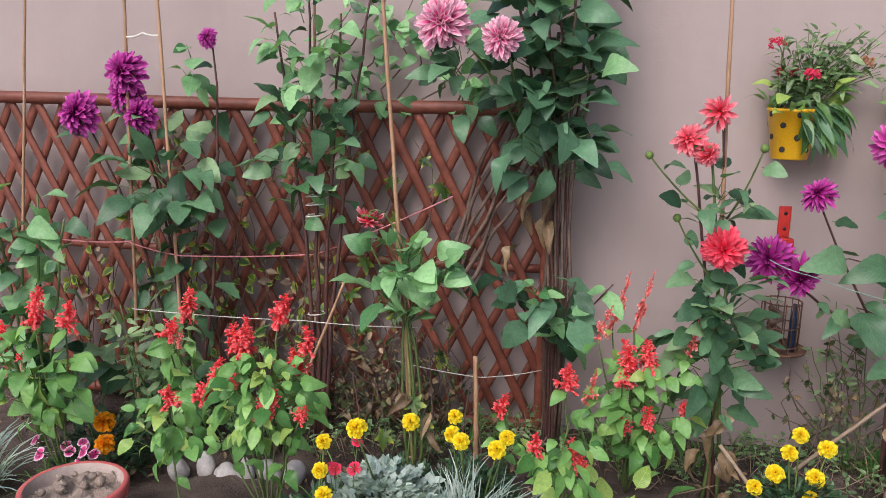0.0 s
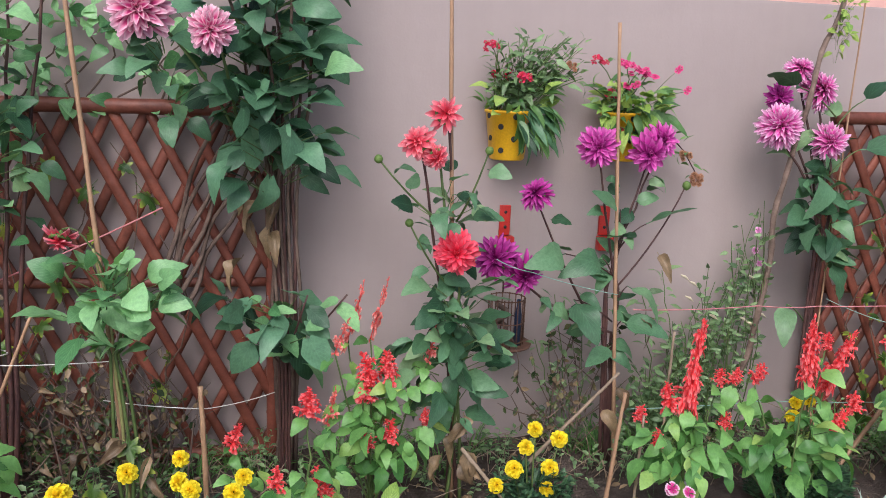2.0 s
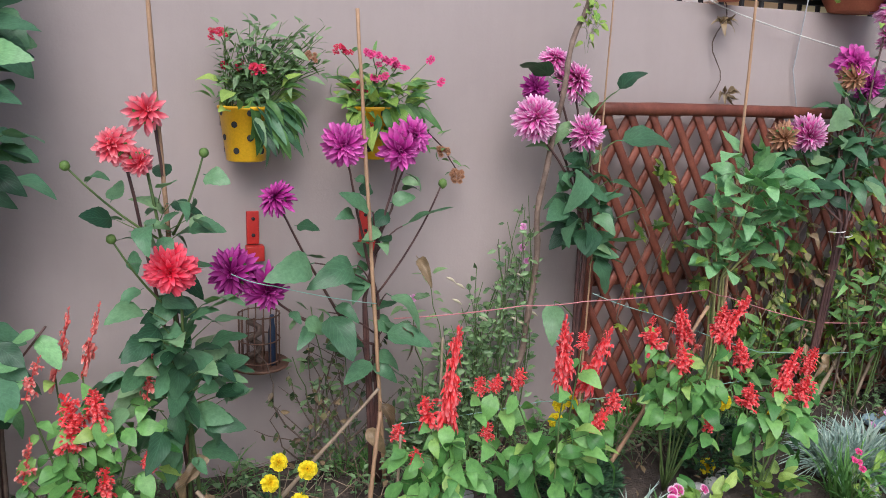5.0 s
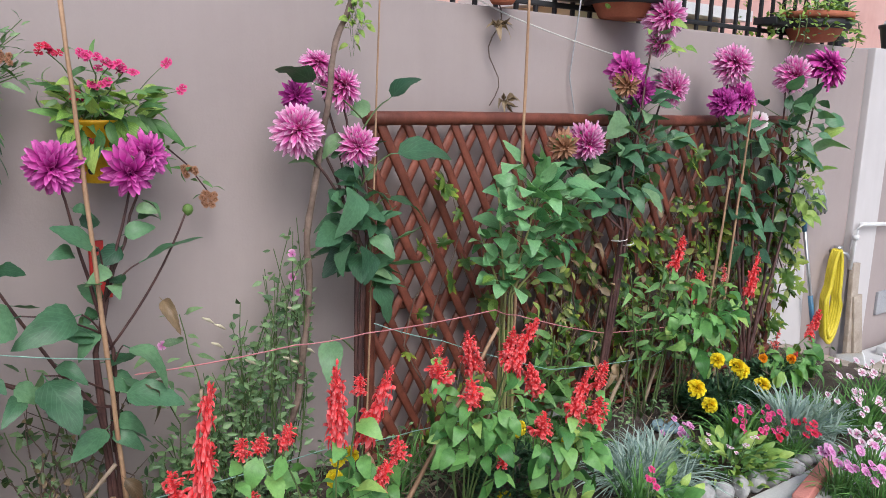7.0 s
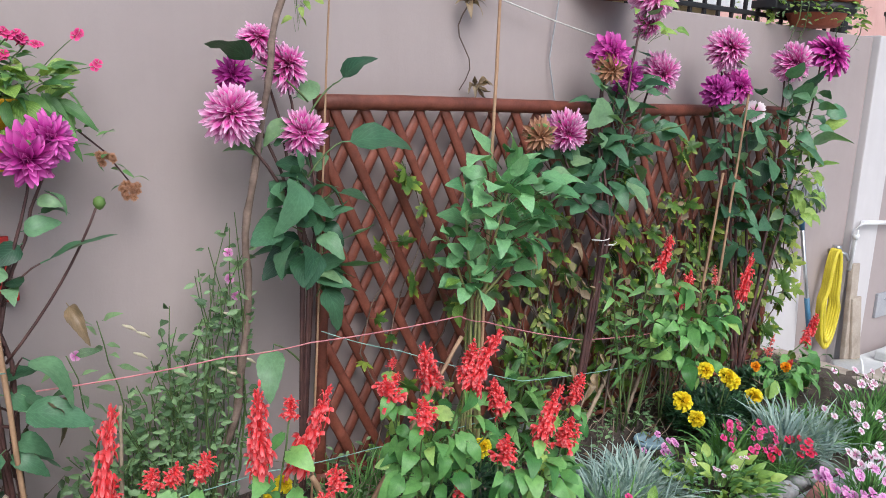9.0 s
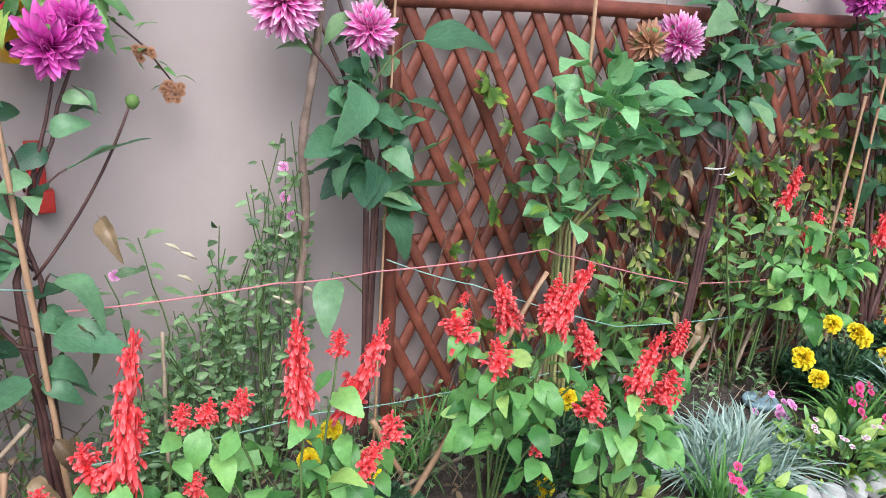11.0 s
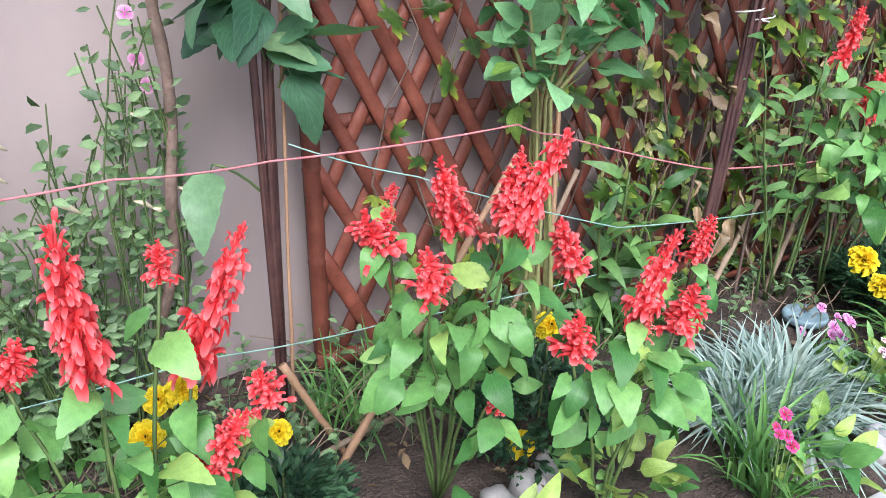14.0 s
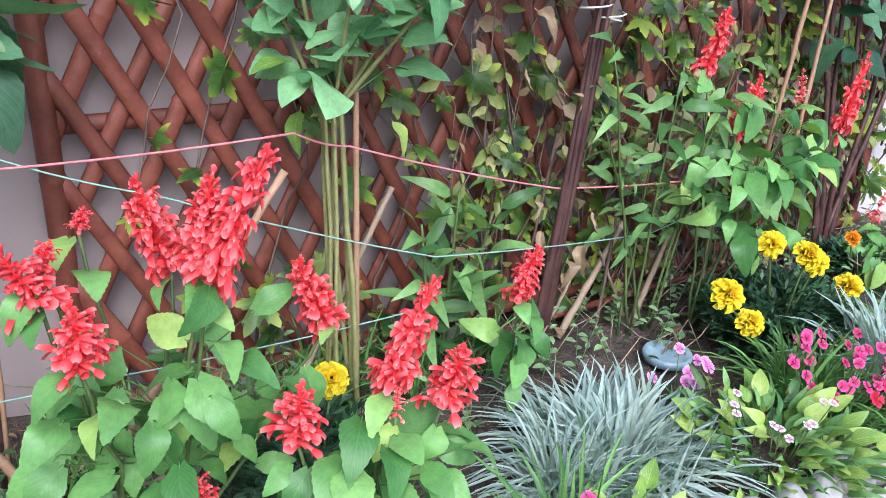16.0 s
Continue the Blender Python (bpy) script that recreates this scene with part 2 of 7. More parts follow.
LEAF_IVY = leaf_mat("ivy_leaf", (0.018, 0.055, 0.014), (0.09, 0.18, 0.032), (0.34, 0.40, 0.06), margin=(0.34, 0.41, 0.05))
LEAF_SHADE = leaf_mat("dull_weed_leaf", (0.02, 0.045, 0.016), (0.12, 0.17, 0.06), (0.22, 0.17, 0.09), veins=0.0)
LEAF_TANGLE = leaf_mat("fading_vine_leaf", (0.09, 0.13, 0.035), (0.33, 0.39, 0.11), (0.46, 0.38, 0.21), veins=0.05)
LEAF_FINE = leaf_mat("marigold_leaf", (0.012, 0.04, 0.025), (0.08, 0.175, 0.09), veins=0.0)
LEAF_PEA = leaf_mat("pea_leaf", (0.065, 0.13, 0.06), (0.27, 0.41, 0.21), veins=0.1)
LEAF_GRASS = leaf_mat("green_blade", (0.08, 0.21, 0.06), (0.2, 0.4, 0.12), veins=0.0)
LEAF_SILVER = leaf_mat("silver_blade", (0.25, 0.36, 0.36), (0.50, 0.61, 0.60), veins=0.0, rough=0.7)
LEAF_LIME = leaf_mat("lime_leaf", (0.17, 0.32, 0.06), (0.4, 0.54, 0.14), veins=0.2)
LEAF_DRY = leaf_mat("withered_leaf", (0.1, 0.065, 0.04), (0.32, 0.225, 0.14), veins=0.1, through_light=0.1)

P_RED = petal_mat("coral_red_petal", (0.82, 0.014, 0.045), (0.95, 0.042, 0.10), (0.98, 0.17, 0.24), lit=0.25)
P_CORAL = petal_mat("coral_pink_petal", (0.78, 0.05, 0.09), (0.92, 0.14, 0.20), (0.97, 0.42, 0.46), lit=0.3)
P_PURPLE = petal_mat("purple_petal", (0.22, 0.005, 0.12), (0.42, 0.025, 0.27), (0.62, 0.11, 0.47))
P_MAGENTA = petal_mat("magenta_petal", (0.26, 0.006, 0.15), (0.60, 0.045, 0.38), (0.80, 0.20, 0.60))
P_PINKWHITE = petal_mat("pink_petal_white_tip", (0.40, 0.006, 0.14), (0.72, 0.08, 0.41), (0.97, 0.66, 0.86), 0.15, (0.95, 0.66, 0.86), stops=(0.28, 0.66, 1.0))
P_STRIPED = petal_mat("striped_petal", (0.46, 0.015, 0.13), (0.66, 0.06, 0.24), (0.92, 0.58, 0.70), 0.4, (0.94, 0.74, 0.80))
P_SALVIA = petal_mat("salvia_red", (0.97, 0.07, 0.08), (1.0, 0.13, 0.14), (1.0, 0.32, 0.32), lit=0.42)
P_SALVIA_OLD = petal_mat("fading_salvia", (0.80, 0.12, 0.11), (0.90, 0.27, 0.24), (0.95, 0.50, 0.44), lit=0.3)
P_YELLOW = petal_mat("marigold_yellow", (0.88, 0.60, 0.005), (0.93, 0.74, 0.01), (0.96, 0.84, 0.03), lit=0.3)
P_ORANGE = petal_mat("marigold_orange", (0.80, 0.22, 0.003), (0.92, 0.36, 0.006), (0.96, 0.46, 0.012), lit=0.3)
P_HOTPINK = petal_mat("dianthus_pink", (0.45, 0.01, 0.09), (0.70, 0.04, 0.20), (0.80, 0.12, 0.32))
P_CRIMSON = petal_mat("dianthus_crimson", (0.42, 0.005, 0.02), (0.60, 0.015, 0.06), (0.66, 0.05, 0.13))
P_EDGED = petal_mat("white_edged_pink", (0.50, 0.02, 0.17), (0.60, 0.06, 0.25), (0.86, 0.66, 0.76))
P_LILAC = petal_mat("lilac_pink", (0.60, 0.14, 0.42), (0.72, 0.30, 0.58), (0.80, 0.45, 0.66))
P_WHITE = petal_mat("pale_pink_white", (0.70, 0.25, 0.42), (0.82, 0.66, 0.72), (0.88, 0.80, 0.82))
P_FADED = petal_mat("withered_petal", (0.30, 0.13, 0.06), (0.46, 0.24, 0.13), (0.55, 0.32, 0.22))
SEPAL = rough_mat("green_sepal", (0.07, 0.14, 0.03), (0.16, 0.25, 0.06), 20.0, 120.0, 0.6, 0.2, 0.001)


# ---- builders ----
rng = random.Random(7)


class Shape:
    """Gathers vertices, faces and UVs for one mesh."""

    def __init__(self):
        self.v, self.f, self.uv = [], [], []

    def add(self, verts, faces, uvs=None):
        k = len(self.v)
        self.v += [tuple(p) for p in verts]
        self.uv += list(uvs) if uvs else [(0.0, 0.0)] * len(verts)
        self.f += [tuple(i + k for i in f) for f in faces]
        return self

    def tube(self, pts, radii, sides=6, cap=True):
        pts = [Vector(p) for p in pts]
        rings, side = [], Vector((1, 0, 0))
        for i, p in enumerate(pts):
            d = (pts[min(i + 1, len(pts) - 1)] - pts[max(i - 1, 0)]).normalized()
            a = side - d * side.dot(d)
            if a.length < 0.2:
                a = Vector((0, 0, 1)) - d * d.z
            if a.length < 0.2:
                a = Vector((0, 1, 0)) - d * d.y
            a.normalize()
            b = d.cross(a)
            side = a
            r = radii[i] if isinstance(radii, (list, tuple)) else radii
            rings.append([p + (a * math.cos(2 * math.pi * k / sides) + b * math.sin(2 * math.pi * k / sides)) * r for k in range(sides)])
        verts = [q for ring in rings for q in ring]
        faces = []
        for i in range(len(pts) - 1):
            for k in range(sides):
                k2 = (k + 1) % sides
                faces.append((i * sides + k, i * sides + k2, (i + 1) * sides + k2, (i + 1) * sides + k))
        if cap:
            faces.append(tuple(range(sides))[::-1])
            faces.append(tuple((len(pts) - 1) * sides + k for k in range(sides)))
        return self.add(verts, faces)

    def lathe(self, profile, centre=(0, 0, 0), sides=28):
        verts, faces, c = [], [], Vector(centre)
        for r, z in profile:
            verts += [c + Vector((r * math.cos(2 * math.pi * k / sides), r * math.sin(2 * math.pi * k / sides), z)) for k in range(sides)]
        for i in range(len(profile) - 1):
            for k in range(sides):
                k2 = (k + 1) % sides
                faces.append((i * sides + k, i * sides + k2, (i + 1) * sides + k2, (i + 1) * sides + k))
        return self.add(verts, faces)

    def box(self, lo, hi, bevel=0.0):
        bm = bmesh.new()
        bmesh.ops.create_cube(bm, size=1)
        for q in bm.verts:
            q.co = Vector([(lo[i] + hi[i]) / 2 + q.co[i] * (hi[i] - lo[i]) for i in range(3)])
        if bevel:
            bmesh.ops.bevel(bm, geom=bm.edges[:], offset=bevel, segments=2, affect="EDGES", profile=0.6)
        bm.verts.index_update()
        self.add([q.co.copy() for q in bm.verts], [tuple(q.index for q in f.verts) for f in bm.faces])
        bm.free()
        return self

    def mesh(self, name, mat, smooth=True):
        me = bpy.data.meshes.new(name)
        me.from_pydata(self.v, [], self.f)
        lay = me.uv_layers.new(name="UVMap")
        idx = np.zeros(len(me.loops), dtype=np.int32)
        me.loops.foreach_get("vertex_index", idx)
        lay.data.foreach_set("uv", np.array(self.uv, dtype=np.float32)[idx].ravel())
        if smooth:
            me.polygons.foreach_set("use_smooth", [True] * len(me.polygons))
        me.materials.append(mat)
        me.update()
        return me


def part(name, shape, mat, parent=None, label="", smooth=True):
    """One mesh object, under a thing or a part when a parent is given."""
    ob = new(name, shape.mesh(name, mat, smooth) if isinstance(shape, Shape) else shape)
    ob.parent = parent
    return tagged(ob, label)


def thing(name, at, label, category, group=""):
    ob = new(name)
    ob.empty_display_size = 0.05
    ob.location = at
    return tagged(ob, label, category, group)


def setting(name, shape, mat, label, category, smooth=False):
    return tagged(part(name, shape, mat, None, label, smooth), label, category, "", "structure")


def facing(at, along, up, size):
    """Pose with local y along, local z near up."""
    y = Vector(along).normalized()
    x = y.cross(Vector(up))
    if x.length < 1e-3:
        x = y.cross(Vector((1, 0.3, 0.1)))
    x.normalize()
    z = x.cross(y)
    s = Vector((size,) * 3) if isinstance(size, (int, float)) else Vector(size)
    m = Matrix((x * s[0], y * s[1], z * s[2])).transposed().to_4x4()
    m.translation = at
    return m


def curve_pts(a, b, sag=0.0, steps=8, side=(0, 0, 0), wob=0.0):
    a, b, s = Vector(a), Vector(b), Vector(side)
    out = []
    for i in range(steps + 1):
        u = i / steps
        k = 4 * u * (1 - u)
        p = a.lerp(b, u) + Vector((0, 0, -sag * k)) + s * k
        if wob and 0 < i < steps:
            p += Vector((rng.uniform(-wob, wob), rng.uniform(-wob, wob), 0))
        out.append(p)
    return out


# ---- leaves and petals ----
def leaf_shape(width, teeth=0, fold=0.25, droop=0.25, stalk=0.12, heart=0.0, steps=12, bend=0.0, wave=0.03):
    """An ovate pointed leaf 1 long on local y with a stalk; width at its widest, u across and v along in the UV."""
    s = Shape()
    verts, uvs, faces = [], [], []
    for i in range(steps + 1):
        v = i / steps
        w = width * math.sin(math.pi * v ** 0.66) ** 0.72 * (1.0 - 0.14 * v) if 0 < i < steps else 0.004
        if i == 0:
            w = width * heart * 0.6 + 0.01
        tooth = 0.055 * width if (teeth and i % 2) else 0.0
        y = v - (heart * 0.10 if i == 0 else 0)
        z = droop * (0.30 * math.sin(v * 2.2) - v * v * 0.85)
        for u in (-1, -0.5, 0, 0.5, 1):
            ww = w + (tooth if abs(u) == 1 and 0 < i < steps else 0)
            back = heart * 0.16 * abs(u) if i == 0 else 0
            edge = wave * width * 3 * math.sin(11 * v + 2.5 * u + 7 * bend) * abs(u)
            verts.append((ww * u + bend * v * v, y - back + (0.02 if u == 0 and i < steps else 0), z + fold * w * (abs(u) - 0.35 * u * u) + edge * min(1.0, w / width)))
            uvs.append((u, v))
    for i in range(steps):
        for k in range(4):
            a = i * 5 + k
            faces.append((a, a + 1, a + 6, a + 5))
    s.add(verts, faces, uvs)
    if stalk:
        s.tube([(0, -stalk, 0.0), (0, 0.02, 0.004)], 0.014, 3, False)
    return s


def lobed_shape(lobes=5, droop=0.15, seed=0):
    """A palmate leaf with toothed pointed lobes and notches between them."""
    r = random.Random(seed)
    s = Shape()
    outline = [(-0.03, 0.04)]
    for k in range(lobes):
        a = radians(-128 + 256 * k / (lobes - 1))
        rad = (0.60 - 0.20 * abs(k - (lobes - 1) / 2) / ((lobes - 1) / 2)) * r.uniform(0.9, 1.1)
        for da, f in ((-27, 0.50), (-19, 0.72), (-15, 0.66), (-8, 0.88), (0, 1.0), (7, 0.86), (14, 0.68), (19, 0.74), (27, 0.50)):
            b = a + radians(da)
            outline.append((math.sin(b) * rad * f, 0.38 + math.cos(b) * rad * f))
    outline.append((0.03, 0.04))
    verts, uvs, faces = [(0, 0.38, 0.03)], [(0, 0.4)], []
    n = len(outline)
    for f in (0.5, 1.0):
        for x, y in outline:
            x, y = x * f, 0.38 + (y - 0.38) * f
            verts.append((x, y, -droop * (x * x + (y - 0.38) ** 2) + 0.035 * math.sin(x * 14 + 3 * y) * f))
            uvs.append((x * 2, y))
    for k in range(1, n):
        faces += [(0, k + 1, k), (k, k + 1, n + k + 1, n + k)]
    s.add(verts, faces, uvs)
    s.tube([(0, -0.2, 0.02), (0, 0.3, 0.02)], 0.012, 3, False)
    return s


def leaf_set(name, mat, shapes):
    return [s.mesh(name, mat) for s in shapes]


DAHLIA_LEAVES = leaf_set("dahlia_leaf", LEAF_DAHLIA, [leaf_shape(0.30, 1, f, d, bend=b) for f, d, b in ((0.25, 0.1, 0.05), (0.3, 0.4, -0.06), (0.15, 0.7, 0.08), (0.5, 0.5, -0.1), (0.35, -0.15, 0.0))] + [leaf_shape(0.36, 1, 0.12, 0.3, wave=0.05)])
PALE_LEAVES = leaf_set("pale_leaf", LEAF_PALE, [leaf_shape(0.36, 1, f, d, bend=b, steps=14, wave=0.02) for f, d, b in ((0.2, 0.1, 0.06), (0.3, 0.4, -0.05), (0.15, 0.7, 0.08), (0.45, 0.2, -0.08))] + [leaf_shape(0.42, 0, 0.1, 0.3)])
CREEPER_LEAVES = leaf_set("creeper_leaf", LEAF_CREEPER, [leaf_shape(0.36, 0, f, d, heart=0.45, bend=b) for f, d, b in ((0.15, 0.1, 0.05), (0.25, 0.5, -0.08), (0.4, 0.8, 0.04), (0.3, -0.1, 0.08))] + [leaf_shape(0.42, 0, 0.1, 0.3, heart=0.3)])
SALVIA_LEAVES = leaf_set("salvia_leaf", LEAF_SALVIA, [leaf_shape(0.35, 1, f, d, heart=0.45, bend=b, steps=18, wave=0.012) for f, d, b in ((0.15, 0.2, 0.05), (0.25, 0.5, -0.06), (0.35, 0.8, 0.08), (0.2, 0.6, -0.1))])
IVY_LEAVES = leaf_set("ivy_leaf", LEAF_IVY, [lobed_shape(5, d, q) for q, d in enumerate((0.1, 0.5, 0.9))])
PEA_LEAVES = leaf_set("pea_leaf", LEAF_PEA, [leaf_shape(0.20, 0, 0.2, d, 0.1, steps=7) for d in (0.1, 0.4)])
LIME_LEAVES = leaf_set("lime_leaf", LEAF_LIME, [leaf_shape(0.30, 0, 0.3, d, 0.1, steps=8) for d in (0.2, 0.5)])
BROAD_LEAVES = leaf_set("lance_leaf", LEAF_LANCE, [leaf_shape(0.15, 0, 0.3, d, 0.05, steps=9, bend=b) for d, b in ((0.2, 0.06), (0.6, -0.06))])
DARK_LANCE = leaf_set("lance_leaf", LEAF_DAHLIA, [leaf_shape(0.14, 0, 0.3, d, 0.05, steps=9, bend=b) for d, b in ((0.2, 0.06), (0.6, -0.06))])
DRY_LEAVES = leaf_set("dry_leaf", LEAF_DRY, [leaf_shape(0.26, 1, 1.1, 1.0, wave=0.12), leaf_shape(0.20, 1, 1.6, 0.6, wave=0.15, bend=0.2), leaf_shape(0.16, 1, 1.8, -0.5, wave=0.1, bend=-0.2)])


def petal(s, m, length, width, cup, curl, point=0.5, steps=4):
    """Adds one petal growing along local y of the matrix m, z its upper side."""
    verts, uvs, faces = [], [], []
    for i in range(steps + 1):
        v = i / steps
        w = width * (0.35 + 0.65 * math.sin(math.pi * min(1, 0.15 + v * 0.6))) * (1 if v < 0.7 else 1 - point * ((v - 0.7) / 0.3) ** 1.5)
        z = curl * v * v * length
        for u in (-1, 0, 1):
            verts.append(m @ Vector((w * u, v * length, z + cup * width * (abs(u) - 0.3))))
            uvs.append((u, v))
    for i in range(steps):
        for k in range(2):
            a = i * 3 + k
            faces.append((a, a + 1, a + 4, a + 3))
    s.add(verts, faces, uvs)


def dahlia_shape(seed, rows=7, length=0.5, width=0.085, point=0.75, full=1.0):
    """A double dahlia of radius about 0.5, facing local z."""
    r = random.Random(seed)
    s = Shape()
    for j in range(rows):
        q = j / (rows - 1)
        count = int(5 + 14 * q * full)
        tilt = 88 - 112 * q ** 0.85
        for k in range(count):
            a = 360 * (k + 0.5 * (j % 2)) / count + r.uniform(-9, 9)
            le = length * (0.36 + 0.62 * q ** 0.7) * r.uniform(0.78, 1.1)
            m = pose(0, 0, 0.06 * (1 - q), 0, 0, a) @ pose(0, 0.008 + 0.05 * q, 0.10 * (1 - q), tilt + r.uniform(-13, 13), r.uniform(-22, 22), 0)
            petal(s, m, le, width * (0.6 + 0.5 * q), 0.75, -0.10 + 0.30 * (1 - q) * -1, point)
    return s


def pompon_shape(seed, rows=6):
    """A marigold head of radius about 0.5: ruffled short petals over a dome."""
    r = random.Random(seed)
    s = Shape()
    for j in range(rows):
        q = j / (rows - 1)
        count = int(5 + 14 * q)
        for k in range(count):
            a = 360 * (k + 0.5 * (j % 2)) / count + r.uniform(-12, 12)
            m = pose(0, 0, 0, 0, 0, a) @ pose(0, 0.04 + 0.20 * q, 0.22 * (1 - q * q), 75 - 78 * q + r.uniform(-14, 14), r.uniform(-25, 25), 0)
            petal(s, m, 0.27 * r.uniform(0.8, 1.15), 0.12, 0.9, -0.35, 0.1, 3)
    return s


def pink_shape(seed):
    """A five-petalled pink of radius about 0.5 with fringed edges."""
    r = random.Random(seed)
    s = Shape()
    for k in range(5):
        m = pose(0, 0, 0, 0, 0, 72 * k + r.uniform(-6, 6)) @ pose(0, 0.02, 0, 10 + r.uniform(-12, 10), r.uniform(-8, 8), 0)
        verts, uvs, faces = [(m @ Vector((0, 0, 0)))], [(0, 0)], []
        for i in range(9):
            u = -1 + i / 4
            rad = 0.5 * (1.0 if i % 2 else 0.88) * (1 - 0.1 * u * u)
            verts.append(m @ Vector((rad * math.sin(u * 0.62), rad * math.cos(u * 0.62), 0.05 * abs(u) - 0.04)))
            uvs.append((u, 1.0))
        inner = len(verts)
        for i in range(9):
            u = -1 + i / 4
            verts.append(m @ Vector((0.26 * math.sin(u * 0.5), 0.26 * math.cos(u * 0.5), 0.03)))
            uvs.append((u, 0.5))
        for i in range(8):
            faces.append((0, inner + i + 1, inner + i))
            faces.append((inner + i, inner + i + 1, 2 + i, 1 + i))
        s.add(verts, faces, uvs)
    s.tube([(0, 0, 0), (0, 0, -0.5)], [0.09, 0.05], 5)
    return s


def spike_shape(seed, density=1.0, sparse=False, bulk=1.0):
    """A salvia spike 1 long on local z: crowded whorls of bell calyces, tube flowers with a hood and a lip, buds at the top."""
    r = random.Random(seed)
    s = Shape()
    whorls = int((9 if sparse else 11) * density)
    bend = r.uniform(0.05, 0.2)

    def sway(q):
        return bend * q * q - 0.5 * bend * q

    def bell(m, size, rings, sides=5):
        """A tube along local y of m through rings of (y, radius, sag)."""
        verts, uvs, faces = [], [], []
        for y, w, sag in rings:
            for c in range(sides):
                t = 2 * math.pi * c / sides
                verts.append(m @ (Vector((w * math.cos(t), y, w * math.sin(t) - sag)) * size))
                uvs.append((0.25, min(1.0, 0.2 + 0.85 * y)))
        for i in range(len(rings) - 1):
            for c in range(sides):
                d = (c + 1) % sides
                faces.append((i * sides + c, i * sides + d, (i + 1) * sides + d, (i + 1) * sides + c))
        s.add(verts, faces, uvs)

    s.tube([(sway(q), 0, q) for q in (0, 0.33, 0.66, 1)], [0.024, 0.022, 0.016, 0.01], 5)
    for j in range(whorls):
        q = j / (whorls - 1)
        count = 4 if sparse or q > 0.85 else 6
        size = (0.27 - 0.15 * q ** 1.6) * bulk
        for k in range(count):
            if r.random() < (0.25 if sparse else 0.18):
                continue
            a = 360 * (k + 0.5 * (j % 2)) / count + r.uniform(-20, 20)
            up = 10 + 48 * q * q + r.uniform(-34, 34)
            z = size * r.uniform(0.7, 1.3)
            m = pose(sway(q), 0, q * 0.95 + r.uniform(-0.02, 0.02), 0, 0, a) @ pose(0, 0.01, 0, up, r.uniform(-20, 20), 0)
            bell(m, z, ((0, 0.07, 0), (0.22, 0.17, 0), (0.46, 0.20, 0.01), (0.62, 0.23, 0.03)))
            if q < 0.9 and r.random() < (0.35 if sparse else 0.8):
                le = r.uniform(0.8, 1.25)
                bell(m, z, ((0.35, 0.11, 0), (0.7 * le, 0.13, 0.03), (0.95 * le, 0.12, 0.12)))
                end = m @ pose(0, 0.88 * le * z, -0.08 * z, -22, r.uniform(-15, 15), 0)
                petal(s, end @ pose(0, 0, 0.10 * z, 16, 0, 0), z * 0.60, z * 0.25, -0.7, -0.4, 0.3, 3)
                petal(s, end @ pose(0, 0, -0.06 * z, -34, 0, 0), z * 0.55, z * 0.28, 0.5, -0.5, 0.1, 3)
    return s


def fringe_bush(seed, n, height, spread, width=0.012):
    """Many small feathery leaflets on short stalks; one joined mesh."""
    r = random.Random(seed)
    s = Shape()
    for i in range(n):
        a, q = r.uniform(0, 2 * math.pi), r.random() ** 0.5
        z = height * r.uniform(0.15, 1.0) * (1 - 0.35 * q)
        p = Vector((math.cos(a) * spread * q, math.sin(a) * spread * q, z))
        out = Vector((math.cos(a) * (0.4 + q), math.sin(a) * (0.4 + q), r.uniform(-0.1, 0.9))).normalized()
        for j in range(7):
            side = Vector((r.uniform(-1, 1), r.uniform(-1, 1), r.uniform(-0.6, 0.6)))
            d = (out + side * (0.8 if j else 0.0)).normalized()
            o = p + out * 0.006 * j
            le = r.uniform(0.022, 0.036)
            x = d.cross(Vector((r.uniform(-0.4, 0.4), r.uniform(-0.4, 0.4), 1))).normalized() * width * 0.28
            s.add([o, o + d * le * 0.5 + x, o + d * le, o + d * le * 0.5 - x], [(0, 1, 2, 3)], [(0, 0), (1, 0.5), (0, 1), (-1, 0.5)])
    return s


def blade_tuft(seed, n, length, width, lean=0.9, radius=0.05):
    """Arching strap leaves from one crown."""
    r = random.Random(seed)
    s = Shape()
    for i in range(n):
        a = r.uniform(0, 2 * math.pi)
        out = Vector((math.cos(a), math.sin(a), 0))
        start = out * r.uniform(0, radius)
        le, k = length * r.uniform(0.4, 1.12), lean * r.uniform(0.1, 1.15)
        side = Vector((-out.y, out.x, 0))
        twist = r.uniform(-1.5, 1.5)
        verts, uvs, faces = [], [], []
        for j in range(6):
            v = j / 5
            p = start + out * (le * k * (0.35 * v + 0.55 * v * v)) + Vector((0, 0, le * (v * (1.05 - 0.25 * k) - 0.42 * k * v * v * v))) + side * twist * v * v * le * 0.3
            w = width * (1 - v ** 3) * 0.5 + 0.0004
            verts += [p - side * w, p + Vector((0, 0, -w * 0.5)), p + side * w]
            uvs += [(-1, v), (0, v), (1, v)]
        for j in range(5):
            b = j * 3
            faces += [(b, b + 1, b + 4, b + 3), (b + 1, b + 2, b + 5, b + 4)]
        s.add(verts, faces, uvs)
    return s


def head_set(name, mat, shapes):
    return [s.mesh(name, mat) for s in shapes]


